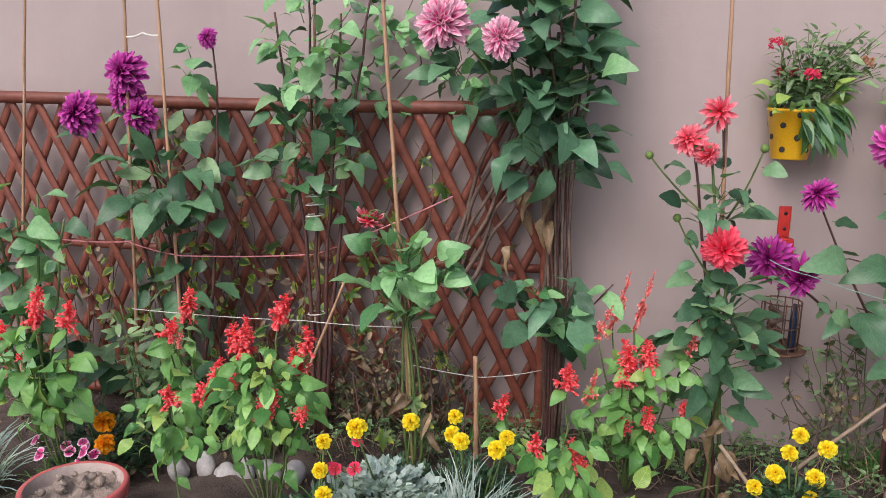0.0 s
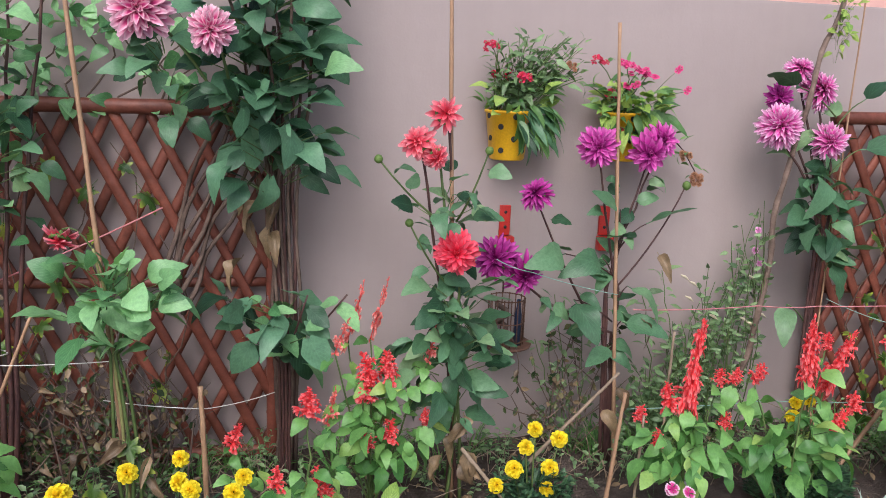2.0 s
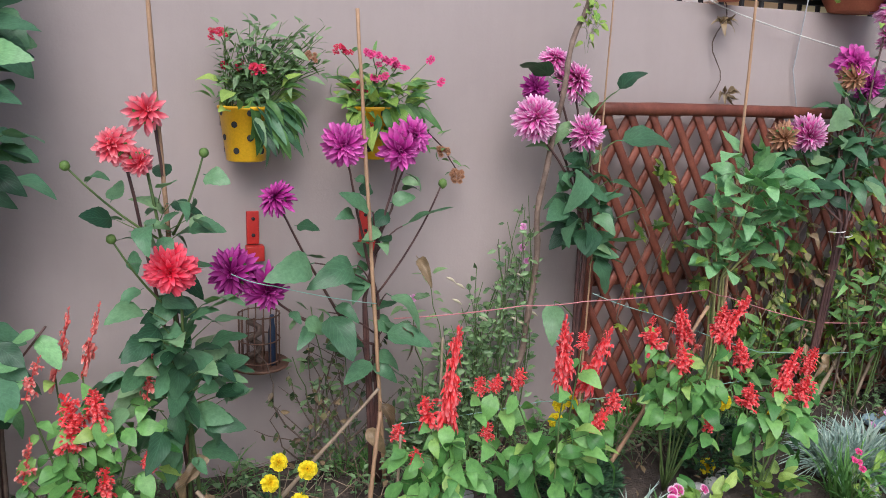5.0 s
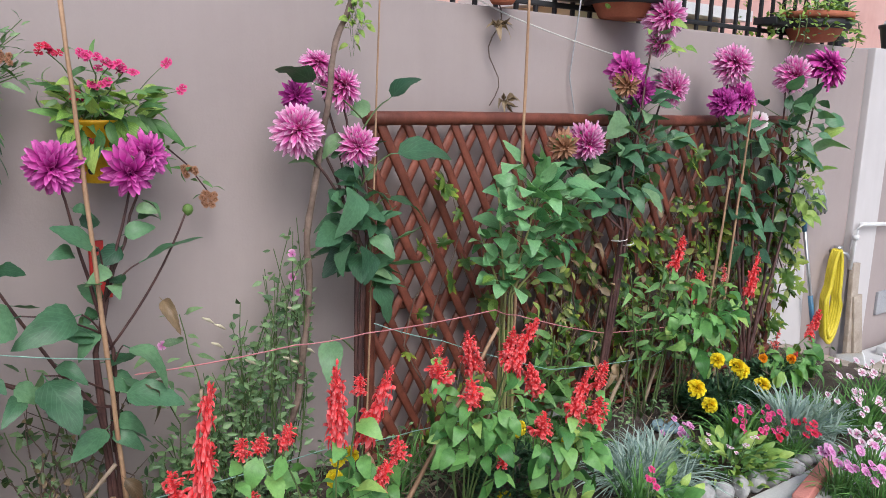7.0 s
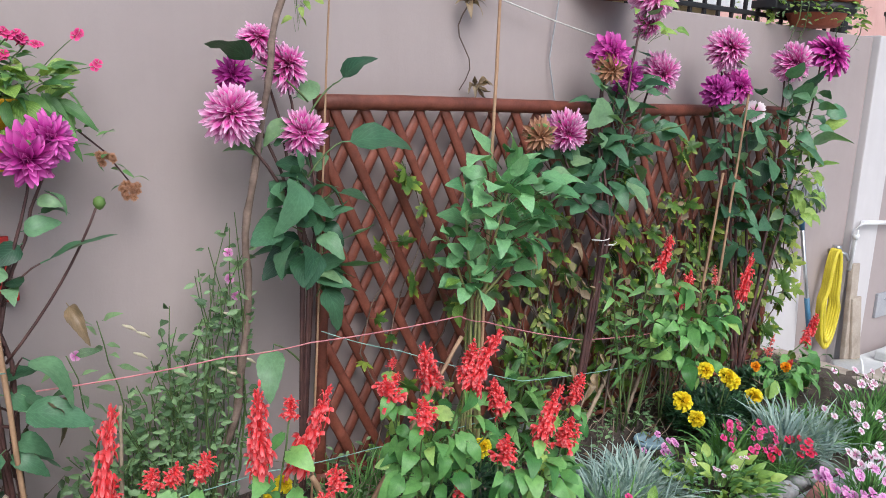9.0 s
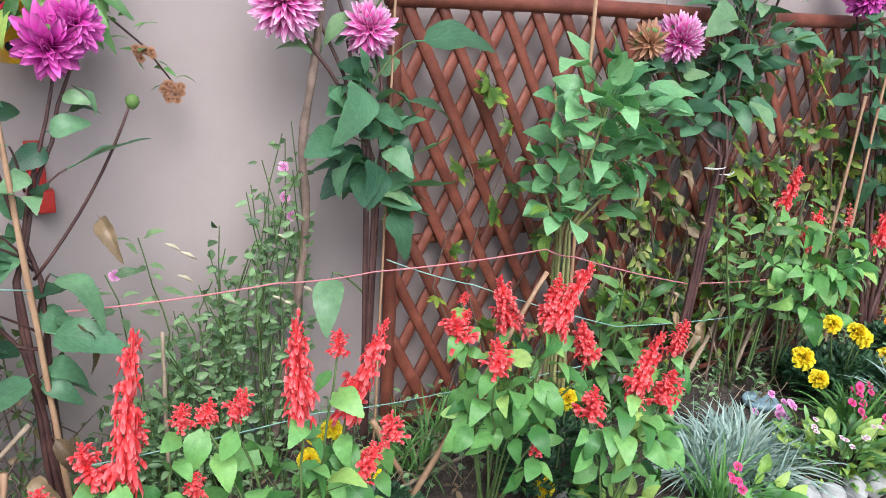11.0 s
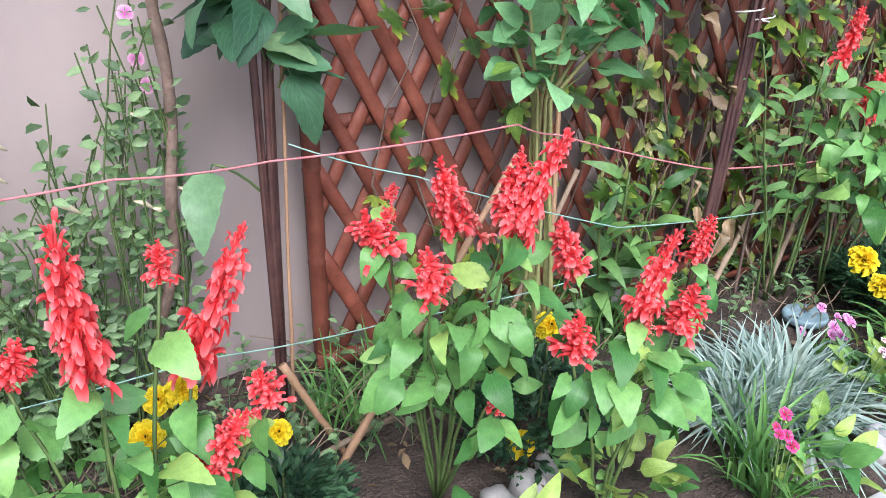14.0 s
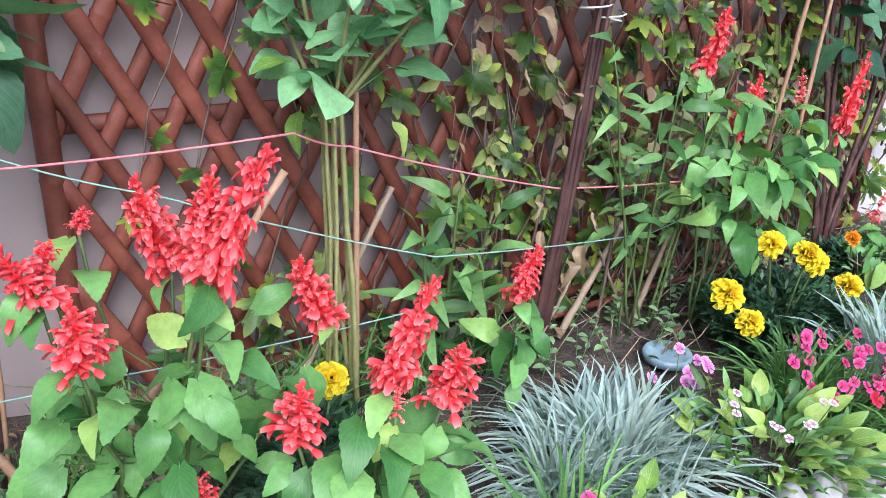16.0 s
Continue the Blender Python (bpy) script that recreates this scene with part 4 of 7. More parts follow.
# purple dahlia tied to the next cane
d = dahlia((1.09, 2.74, 0), "open-branched purple dahlia with dark stems tied to a cane")
for tip, size, face, k in (((0.955, 2.70, 1.16), 0.13, (-0.4, -1, 0.0), 0), ((1.139, 2.70, 1.145), 0.125, (-0.1, -1, -0.3), 1), ((1.185, 2.72, 1.185), 0.12, (0.3, -1, 0.1), 0), ((0.750, 2.70, 1.0), 0.105, (-0.5, -0.5, 0.6), 1), ((0.615, 2.66, 0.79), 0.14, (-0.5, -1, 0.0), 1), ((0.705, 2.65, 0.735), 0.13, (0.2, -1, -0.5), 1)):
    low = curve_pts((1.09 + rng.uniform(-0.025, 0.025), 2.74, 0.0), (1.065 + rng.uniform(-0.03, 0.02), 2.735, 0.50 if tip[0] < 0.8 else 0.66), 0, 6, (0, 0, 0), 0.004)
    pts = low + curve_pts(low[-1], Vector(tip) + Vector((0.01, 0.03, -0.02)), 0.03 if tip[0] < 0.9 else 0.0, 7, (0.0, 0.01, 0), 0.005)[1:]
    stem(d, pts, 0.008, 0.0032, STEM_DARK)
    leafy(d, pts, DAHLIA_LEAVES, 7, 0.105, 0.42, 0.92)
    bloom(d, D_MAGENTA if tip[0] > 0.9 else D_PURPLE, tip, size, face, k=k)
for at, out, size in (((1.15, 2.7, 0.90), (1, -0.2, 0.25), 0.16), ((1.08, 2.68, 0.56), (0.9, -0.6, -0.1), 0.15), ((1.0, 2.70, 0.78), (-1, -0.3, -0.2), 0.16), ((0.86, 2.68, 0.80), (-0.9, -0.4, -0.1), 0.17), ((1.1, 2.70, 0.68), (0.7, -0.6, -0.2), 0.14), ((1.05, 2.7, 0.95), (-0.6, -0.4, 0.6), 0.12), ((0.9, 2.68, 0.64), (0.3, -0.7, -0.7), 0.16), ((1.05, 2.68, 0.47), (-0.8, -0.6, -0.1), 0.12)):
    stalked(d, DAHLIA_LEAVES, at, out, size, (1.07, 2.735), STEM_DARK)
for at in ((1.13, 2.68, 0.58), (1.2, 2.7, 0.80), (1.07, 2.66, 0.33), (1.02, 2.66, 0.25)):
    leaf_on(d, DRY_LEAVES, at, (rng.uniform(0.2, 1), -0.4, -0.7), 0.10)
pts = curve_pts((1.07, 2.735, 0.66), (1.28, 2.70, 1.03), 0, 8, (0.02, 0, 0))
stem(d, pts, 0.004, 0.003, STEM_DARK)
put("bud", BUD[0], d, Matrix.Translation((1.285, 2.70, 1.035)) @ Matrix.Scale(0.03, 4))

# tall striped dahlia at the end of the first trellis
d = dahlia((-0.12, 2.74, 0), "tall leafy dahlia with striped pink and white flowers beside the trellis")
for i in range(7):
    top = (-0.30 + 0.055 * i, 2.72 + rng.uniform(-0.08, 0.05), 1.75 + 0.25 * rng.random())
    low = curve_pts((-0.085 + 0.008 * i, 2.76 + rng.uniform(-0.03, 0.02), 0), (-0.115 + 0.014 * i, 2.76, 0.98), 0, 6, (0.01, 0, 0), 0.006)
    pts = low + curve_pts(low[-1], top, 0, 7, (0.02, 0, 0), 0.008)[1:]
    stem(d, pts, 0.007, 0.004, STEM_DARK if i % 2 else WOODY)
    leafy(d, pts, CREEPER_LEAVES if i % 3 else DAHLIA_LEAVES, 15, 0.12, 0.56, 1.0, droop=0.0, taper=0.1)
cloud(d, CREEPER_LEAVES, 85, (-0.14, 2.68, 1.48), (0.20, 0.13, 0.38), 0.118, 0.25, -0.1)
cloud(d, PALE_LEAVES, 5, (-0.10, 2.60, 1.40), (0.20, 0.10, 0.30), 0.12, 0.3, 0.0)
cloud(d, CREEPER_LEAVES, 34, (-0.10, 2.64, 1.16), (0.19, 0.10, 0.20), 0.115)
cloud(d, DAHLIA_LEAVES, 20, (-0.40, 2.62, 1.36), (0.10, 0.10, 0.16), 0.10)
for tip, size in (((-0.445, 2.50, 1.51), 0.165), ((-0.262, 2.50, 1.466), 0.125)):
    pts = curve_pts((-0.2, 2.68, 1.15), Vector(tip) + Vector((0.0, 0.05, 0)), 0, 6, (0, 0, 0.05))
    stem(d, pts, 0.005, 0.004, STEM)
    bloom(d, D_STRIPE, tip, size, (-0.15, -1, 0.0))
# twisted old vine
v = thing("old_vine", (-0.2, 2.82, 0.0), "twisted grey-brown old vine on the trellis", "vine")
for i in range(6):
    pts = [Vector((-0.45 + 0.012 * i + 0.24 * (k / 12) ** 1.3 + 0.011 * math.sin(k * (0.7 + 0.08 * i) + i * 1.05), 2.82 - 0.012 * math.cos(k * 0.8 + i * 1.05), 0.72 - 0.03 * i + (0.62 - 0.03 * i) * k / 12)) for k in range(13)]
    stem(v, pts, 0.009, 0.005, WOODY)
for i in range(4):
    pts = [Vector((-0.10 + 0.012 * i + 0.012 * math.sin(k * 0.9 + i * 2), 2.80 - 0.012 * math.cos(k + i), 1.5 * k / 14)) for k in range(15)]
    stem(v, pts, 0.008, 0.006, WOODY)
for i in range(9):
    leaf_on(v, DRY_LEAVES, (-0.14 + rng.uniform(-0.06, 0.06), 2.76, rng.uniform(0.7, 1.05)), (rng.uniform(-0.5, 0.5), -0.4, -0.9), 0.11)
# lower bush at its foot
d = dahlia((-0.10, 2.60, 0), "young dahlia bush with broad blue-green leaves")
for i in range(4):
    low = curve_pts((-0.08 + 0.008 * i, 2.66, 0), (-0.09 + 0.012 * i, 2.64, 0.46), 0, 5, (0, 0, 0), 0.003)
    pts = low + curve_pts(low[-1], (-0.24 + 0.12 * i, 2.56, 0.70), 0, 4)[1:]
    stem(d, pts, 0.005, 0.003, STEM_DARK)
    leafy(d, pts, PALE_LEAVES if i % 2 else CREEPER_LEAVES, 8, 0.12, 0.6, 1.0)
cloud(d, CREEPER_LEAVES, 16, (-0.08, 2.56, 0.64), (0.18, 0.1, 0.12), 0.12)
# pale dahlia with the hanging coral bud
d = dahlia((-0.53, 2.46, 0), "pale green dahlia with a nodding coral bud on a cane")
for i in range(4):
    low = curve_pts((-0.525 + 0.009 * i, 2.46 + 0.012 * (i % 2), 0), (-0.55 + 0.006 * i, 2.45 + 0.01 * (i % 2), 0.56), 0, 7, (0.012 * (i - 1), 0, 0), 0.004)
    pts = low + curve_pts(low[-1], (-0.66 + 0.09 * i, 2.42 - 0.02 * (i % 2), 0.88 - 0.05 * abs(i - 1)), 0, 5, (0.01, 0, 0), 0.004)[1:]
    stem(d, pts, 0.0062, 0.0035, STEM_PALE if i == 1 else STEM)
    leafy(d, pts, PALE_LEAVES, 9, 0.11, 0.6, 1.0, droop=0.1)
cloud(d, PALE_LEAVES, 34, (-0.55, 2.40, 0.74), (0.19, 0.1, 0.12), 0.10, 0.3, -0.15)
pts = curve_pts((-0.55, 2.45, 0.78), (-0.655, 2.44, 0.925), -0.05, 6)
stem(d, pts, 0.003, 0.0025, STEM)
bloom(d, D_CORAL, (-0.66, 2.43, 0.90), 0.085, (-0.15, -0.4, -0.9), k=1)
for i in range(8):
    leaf_on(d, DRY_LEAVES if i % 3 else IVY_LEAVES, (-0.52 + rng.uniform(-0.1, 0.08), 2.45, rng.uniform(0.12, 0.4)), (rng.uniform(-0.6, 0.6), -0.5, -0.7), 0.09)
# tall dark-stemmed dahlia
d = dahlia((-0.92, 2.66, 0), "tall dark-stemmed dahlia tied with white twine")
for i in range(4):
    pts = curve_pts((-0.93 + 0.012 * i, 2.66, 0), (-1.05 + 0.11 * i, 2.66 + 0.02 * i, 1.55 + 0.1 * (i % 2)), 0, 14, (0.03 - 0.02 * i, 0, 0), 0.006)
    stem(d, pts, 0.010, 0.004, STEM_DARK)
    leafy(d, pts, DAHLIA_LEAVES if i % 2 else PALE_LEAVES, 20, 0.095, 0.55, 1.0, droop=0.1)
cloud(d, DAHLIA_LEAVES, 34, (-0.92, 2.62, 1.14), (0.18, 0.08, 0.20), 0.10)
cloud(d, PALE_LEAVES, 26, (-0.93, 2.62, 1.45), (0.17, 0.08, 0.20), 0.09)
for z in (0.93, 0.90, 0.86, 0.50):
    s = Shape()
    s.tube([Vector((0.032 * math.cos(k * 0.7), 0.028 * math.sin(k * 0.7), 0.003 * math.sin(k))) + Vector((0, 0, z)) for k in range(10)], 0.0022, 5)
    part("twine", s, STRING_WHITE, d, "white twine tie")
# purple dahlia on the left canes
d = dahlia((-1.45, 2.60, 0), "bushy purple dahlia tied between two canes")
for tip, size in (((-1.745, 2.56, 1.20), 0.145), ((-1.57, 2.58, 1.345), 0.14), ((-1.535, 2.60, 1.20), 0.12), ((-1.60, 2.62, 1.27), 0.12), ((-1.27, 2.6, 1.462), 0.065)):
    pts = curve_pts((-1.42, 2.62, 0.0), Vector(tip) + Vector((0, 0.04, -0.02)), 0, 10, (0.06, 0, 0), 0.006)
    stem(d, pts, 0.009, 0.0035, STEM_DARK)
    leafy(d, pts, DAHLIA_LEAVES, 11, 0.125, 0.42, 0.95)
    bloom(d, D_PURPLE, tip, size, (-0.1, -1, 0.25), k=0)
cloud(d, DAHLIA_LEAVES, 30, (-1.42, 2.56, 0.99), (0.2, 0.1, 0.22), 0.125)
cloud(d, PALE_LEAVES, 8, (-1.33, 2.6, 1.36), (0.1, 0.06, 0.1), 0.08)
# green bush at the far left
d = dahlia((-1.88, 2.40, 0), "leafy green bush without flowers by the trellis")
for i in range(5):
    pts = curve_pts((-1.88, 2.40, 0), (-2.05 + 0.09 * i, 2.36, 0.86 + 0.08 * (i % 2)), 0, 8, (0, 0, 0), 0.006)
    stem(d, pts, 0.007, 0.004, STEM)
    leafy(d, pts, PALE_LEAVES if i % 2 else DAHLIA_LEAVES, 15, 0.12, 0.35, 1.0)
cloud(d, PALE_LEAVES, 14, (-1.92, 2.34, 0.76), (0.13, 0.08, 0.16), 0.11)

# pink dahlias at the head of the second trellis
d = dahlia((1.84, 2.72, 0), "tall dark-stemmed dahlia with large pink and white flowers")
for tip, size, face in (((1.625, 2.72, 1.245), 0.165, (-0.4, -1, 0.15)), ((1.84, 2.74, 1.195), 0.135, (-0.5, -1, 0.1)), ((1.795, 2.77, 1.375), 0.145, (0.2, -1, 0.35)), ((1.73, 2.80, 1.44), 0.11, (-0.3, -0.8, 0.5)), ((1.66, 2.80, 1.345), 0.09, (-0.5, -1, 0.0))):
    low = curve_pts((1.83 + rng.uniform(-0.012, 0.012), 2.72, 0), (1.85 + rng.uniform(-0.02, 0.02), 2.73, 0.85), 0, 6)
    pts = low + curve_pts(low[-1], Vector(tip) + Vector((0.02, 0.04, -0.02)), 0, 6, (0.02, 0, 0), 0.004)[1:]
    stem(d, pts, 0.008, 0.004, STEM_DARK)
    leafy(d, pts, DAHLIA_LEAVES, 9, 0.13, 0.48, 0.93)
    bloom(d, D_PINK if size > 0.1 else D_PURPLE, tip, size, face)
cloud(d, DAHLIA_LEAVES, 16, (1.86, 2.70, 0.93), (0.12, 0.07, 0.2), 0.12)
for at, out, size in (((1.95, 2.72, 1.17), (1, -0.2, -0.05), 0.2), ((1.93, 2.72, 1.03), (1, -0.3, -0.1), 0.15), ((1.70, 2.75, 1.38), (-1, -0.2, 0.1), 0.13), ((1.80, 2.70, 1.08), (-0.2, -0.7, -0.5), 0.16), ((1.95, 2.74, 1.34), (1, -0.1, 0.4), 0.12), ((1.74, 2.72, 0.60), (-0.4, -0.6, -0.7), 0.15), ((1.90, 2.70, 0.82), (0.8, -0.5, -0.1), 0.14)):
    stalked(d, DAHLIA_LEAVES, at, out, size, (1.85, 2.735))
v = thing("climbing_vine", (1.62, 2.80, 0), "thin woody vine climbing past the dahlias", "vine")
route = [Vector(q) for q in ((1.60, 2.84, 0), (1.62, 2.82, 0.22), (1.66, 2.80, 0.4), (1.69, 2.79, 0.62), (1.685, 2.78, 0.85), (1.70, 2.77, 1.09), (1.73, 2.73, 1.30), (1.73, 2.72, 1.43), (1.80, 2.74, 1.60), (1.86, 2.76, 1.85))]
bark = [along(route, k / 40) + Vector((0.006 * math.sin(k * 0.9), 0.004 * math.cos(k * 1.3), 0)) for k in range(41)]
part("stem", Shape().tube([q - v.location for q in bark], [(0.0125 - 0.0001 * k) * (1 + 0.12 * math.sin(k * 2.3)) for k in range(41)], 9), VINE, v)
cloud(v, LIME_LEAVES, 46, (1.82, 2.73, 1.60), (0.045, 0.04, 0.13), 0.036)
# pale bush before the trellis
d = dahlia((2.43, 2.66, 0), "pale green leafy dahlia bush on bare green stalks")
for i in range(7):
    a = i * 0.9
    low = curve_pts((2.425 + 0.03 * math.cos(2.3 * a), 2.66 + 0.03 * math.sin(a), 0), (2.415 + 0.018 * math.cos(a), 2.66 + 0.02 * math.sin(a), 0.66), 0, 6, (0, 0, 0), 0.004)
    pts = low + curve_pts(low[-1], (2.47 + 0.19 * math.cos(a), 2.64 + 0.10 * math.sin(a), 0.98 + 0.1 * math.sin(2 * a)), 0, 6)[1:]
    stem(d, pts, 0.0045 + 0.002 * (i % 3 == 0), 0.0035, STEM_PALE)
    leafy(d, pts, PALE_LEAVES, 12, 0.095, 0.66, 1.0, droop=0.1)
cloud(d, PALE_LEAVES, 66, (2.49, 2.60, 1.0), (0.23, 0.12, 0.16), 0.095, 0.35, 0.12)
cloud(d, PALE_LEAVES, 9, (2.42, 2.62, 0.76), (0.13, 0.06, 0.08), 0.10, 0.4, -0.3)
for at, out, s in (((2.36, 2.66, 0.66), (-0.5, -0.4, -0.8), 0.075), ((2.52, 2.64, 0.63), (0.3, -0.5, -0.8), 0.065), ((2.34, 2.64, 0.74), (-0.8, -0.4, 0.3), 0.08)):
    leaf_on(d, LIME_LEAVES, at, out, s)


# stalk bundle with the flowers above the trellis
d = dahlia((2.94, 2.68, 0), "tall dahlia on a bundle of dark stalks, some flowers withered")
for tip, size, head, face in (((3.284, 2.75, 1.70), 0.19, D_PINK, (-0.5, -1, 0.1)), ((3.35, 2.74, 1.415), 0.17, D_PINK, (-0.3, -1, 0.0)), ((3.09, 2.76, 1.475), 0.14, D_MAGENTA, (-0.5, -1, 0.3)), ((3.20, 2.77, 1.395), 0.12, D_PURPLE, (-0.5, -1, -0.2)), ((3.07, 2.74, 1.42), 0.13, D_FADED, (-0.4, -1, -0.3)), ((2.72, 2.72, 1.185), 0.13, D_FADED, (-0.5, -1, -0.3)), ((2.865, 2.74, 1.195), 0.16, D_PINK, (-0.6, -1, -0.3)), ((3.30, 2.78, 1.60), 0.13, D_PINK, (0.2, -1, -0.2))):
    mid = Vector((3.02, 2.66, 0.85))
    low = curve_pts((2.94 + rng.uniform(-0.02, 0.02), 2.68, 0), mid + Vector((rng.uniform(-0.025, 0.025), rng.uniform(-0.02, 0.02), 0)), 0, 6)
    pts = low + curve_pts(low[-1], Vector(tip) + Vector((0, 0.04, -0.03)), 0, 7, (-0.02, 0, 0), 0.005)[1:]
    stem(d, pts, 0.0075, 0.004, STEM_DARK)
    leafy(d, pts, DAHLIA_LEAVES, 10, 0.125, 0.62, 0.96)
    bloom(d, head, tip, size, face)
cloud(d, DAHLIA_LEAVES, 26, (3.12, 2.70, 1.18), (0.22, 0.1, 0.2), 0.13)
cloud(d, LIME_LEAVES, 6, (3.2, 2.7, 1.6), (0.15, 0.06, 0.1), 0.07)
for at in ((2.94, 2.66, 0.80), (2.98, 2.66, 0.78)):
    s = Shape()
    s.tube([Vector((0.035 * math.cos(k * 0.7), 0.03 * math.sin(k * 0.7), 0.002 * k)) + Vector(at) + Vector((0.06, 0, 0)) - d.location for k in range(10)], 0.002, 5)
    part("twine", s, STRING_WHITE, d, "white twine tie")
for i in range(10):
    leaf_on(d, DRY_LEAVES, (2.92 + rng.uniform(-0.12, 0.16), 2.66, rng.uniform(0.2, 0.85)), (rng.uniform(-0.6, 0.6), -0.5, -0.8), rng.uniform(0.04, 0.07))

d = dahlia((4.08, 2.72, 0), "tall dahlia with pink flowers at the trellis end")
for tip, size, head, face in (((3.772, 2.74, 1.53), 0.19, D_PINK, (-0.5, -1, 0.1)), ((3.75, 2.75, 1.36), 0.13, D_PURPLE, (-0.5, -1, 0.0)), ((3.90, 2.76, 1.385), 0.13, D_MAGENTA, (-0.3, -1, 0.0)), ((4.27, 2.74, 1.50), 0.19, D_PINK, (-0.6, -1, 0.0)), ((4.57, 2.74, 1.55), 0.20, D_MAGENTA, (-0.1, -0.7, 0.7)), ((3.975, 2.72, 1.28), 0.10, PINKS["white"], (-0.5, -0.8, 0.1))):
    pts = curve_pts((4.08 + rng.uniform(-0.03, 0.03), 2.72, 0), Vector(tip) + Vector((0, 0.04, -0.03)), 0, 12, (0.04, 0, 0), 0.006)
    stem(d, pts, 0.009, 0.004, STEM_DARK)
    leafy(d, pts, DAHLIA_LEAVES, 13, 0.14, 0.5, 0.96)
    bloom(d, head, tip, size, face)
cloud(d, DAHLIA_LEAVES, 30, (4.22, 2.70, 1.22), (0.26, 0.1, 0.24), 0.14)
cloud(d, LIME_LEAVES, 18, (4.40, 2.72, 1.0), (0.16, 0.08, 0.3), 0.10)


# ---- ivy over the trellises, small climber on the wall ----
def ivy(name_at, label, n, x0, x1, z0, z1, size, meshes=IVY_LEAVES, y=2.86, strands=8, mat=WOODY):
    root = thing("climber", name_at, label, "climber", "climbers on the trellises")
    for i in range(strands):
        x = x0 + (x1 - x0) * (i + 0.5) / strands
        top = z0 + (z1 - z0) * rng.uniform(0.6, 1.0)
        pts = [Vector((x + 0.05 * math.sin(k * 0.9 + i) + rng.uniform(-0.02, 0.02), y + 0.02 * math.sin(k * 1.3 + i), z0 + (top - z0) * k / 10)) for k in range(11)]
        stem(root, pts, 0.004, 0.0015, mat, sides=5)
        for k in range(n // strands):
            p = along(pts, rng.random())
            out = Vector((rng.uniform(-1, 1), -0.5, rng.uniform(-1.1, 0.2)))
            leaf_on(root, meshes, p + Vector((rng.uniform(-0.03, 0.03), -0.015, 0)), out, size * rng.uniform(0.6, 1.2), (rng.uniform(-0.4, 0.4), -1, 0.5))
    return root


ivy((3.2, 2.88, 0), "yellow-green ivy climbing through the lattice", 230, 2.95, 4.5, 0.05, 1.2, 0.10, strands=15)
ivy((2.4, 2.88, 0), "yellow-green ivy climbing through the lattice", 60, 2.10, 2.95, 0.05, 1.2, 0.10, strands=7)
ivy((4.5, 2.84, 0), "yellow-green ivy on the trellis end", 40, 4.40, 4.68, 0.3, 1.25, 0.14, strands=3)
ivy((-1.0, 2.88, 0), "yellow-green ivy scattered over the lattice", 44, -1.75, -0.35, 0.05, 1.15, 0.09, strands=9)
ivy((-0.65, 2.93, 1.2), "small-leaved climber on the cream wall above the trellis", 130, -0.95, -0.30, 1.22, 1.72, 0.06, PALE_LEAVES, 2.92, 9)
ivy((-0.75, 2.78, 0), "withered brown leaves and stems at the trellis foot", 18, -1.0, -0.45, 0.02, 0.45, 0.055, DRY_LEAVES, 2.76, 9)
ivy((-1.4, 2.80, 0), "dark leafy undergrowth at the trellis foot", 110, -2.1, -1.0, 0.02, 0.42, 0.10, DAHLIA_LEAVES, 2.66, 11, STEM)
ivy((3.9, 2.80, 0), "withered stalks and leaves of a climber", 40, 3.0, 4.3, 0.05, 0.8, 0.055, DRY_LEAVES, 2.80, 8)

def tangle(at, label, x0, x1, y, z1, stems, leaves, seed, mat, size=1.0):
    """A thicket of thin crossing stems with small curled leaves."""
    r = random.Random(seed)
    root = thing("vine_tangle", at, label, "climber", "climbers on the trellises")
    o = Vector(at)
    sticks, green, dry = Shape(), Shape(), Shape()
    for i in range(stems):
        a = Vector((r.uniform(x0, x1), y + r.uniform(-0.05, 0.04), r.uniform(0.0, 0.4 * z1)))
        b = a + Vector((r.uniform(-0.22, 0.22), r.uniform(-0.03, 0.03), r.uniform(0.2, 0.75) * z1))
        side = Vector((r.uniform(-0.07, 0.07), r.uniform(-0.03, 0.01), 0))
        pts = [a.lerp(b, u) + side * math.sin(math.pi * u * r.uniform(0.8, 1.8)) for u in (0, 0.2, 0.4, 0.6, 0.8, 1)]
        sticks.tube([p - o for p in pts], [0.003, 0.0028, 0.0025, 0.002, 0.0016, 0.001], 4, False)
        for j in range(leaves):
            p = along(pts, r.uniform(0.1, 1.0)) - o
            d = Vector((r.uniform(-1, 1), r.uniform(-0.9, 0.1), r.uniform(-1.2, 0.5)))
            n = Vector((r.uniform(-0.6, 0.6), -1, r.uniform(-0.2, 0.9)))
            small_leaf(green if r.random() < 0.7 else dry, p, d, n, size * r.uniform(0.022, 0.06), r.uniform(0.2, 0.42))
    tagged(part("stem_mass", sticks, WOODY, root), kind="stuff")
    tagged(part("leaf_mass", green, mat, root), kind="stuff")
    tagged(part("withered_mass", dry, LEAF_DRY, root, "curled brown leaves"), kind="stuff")
    return root


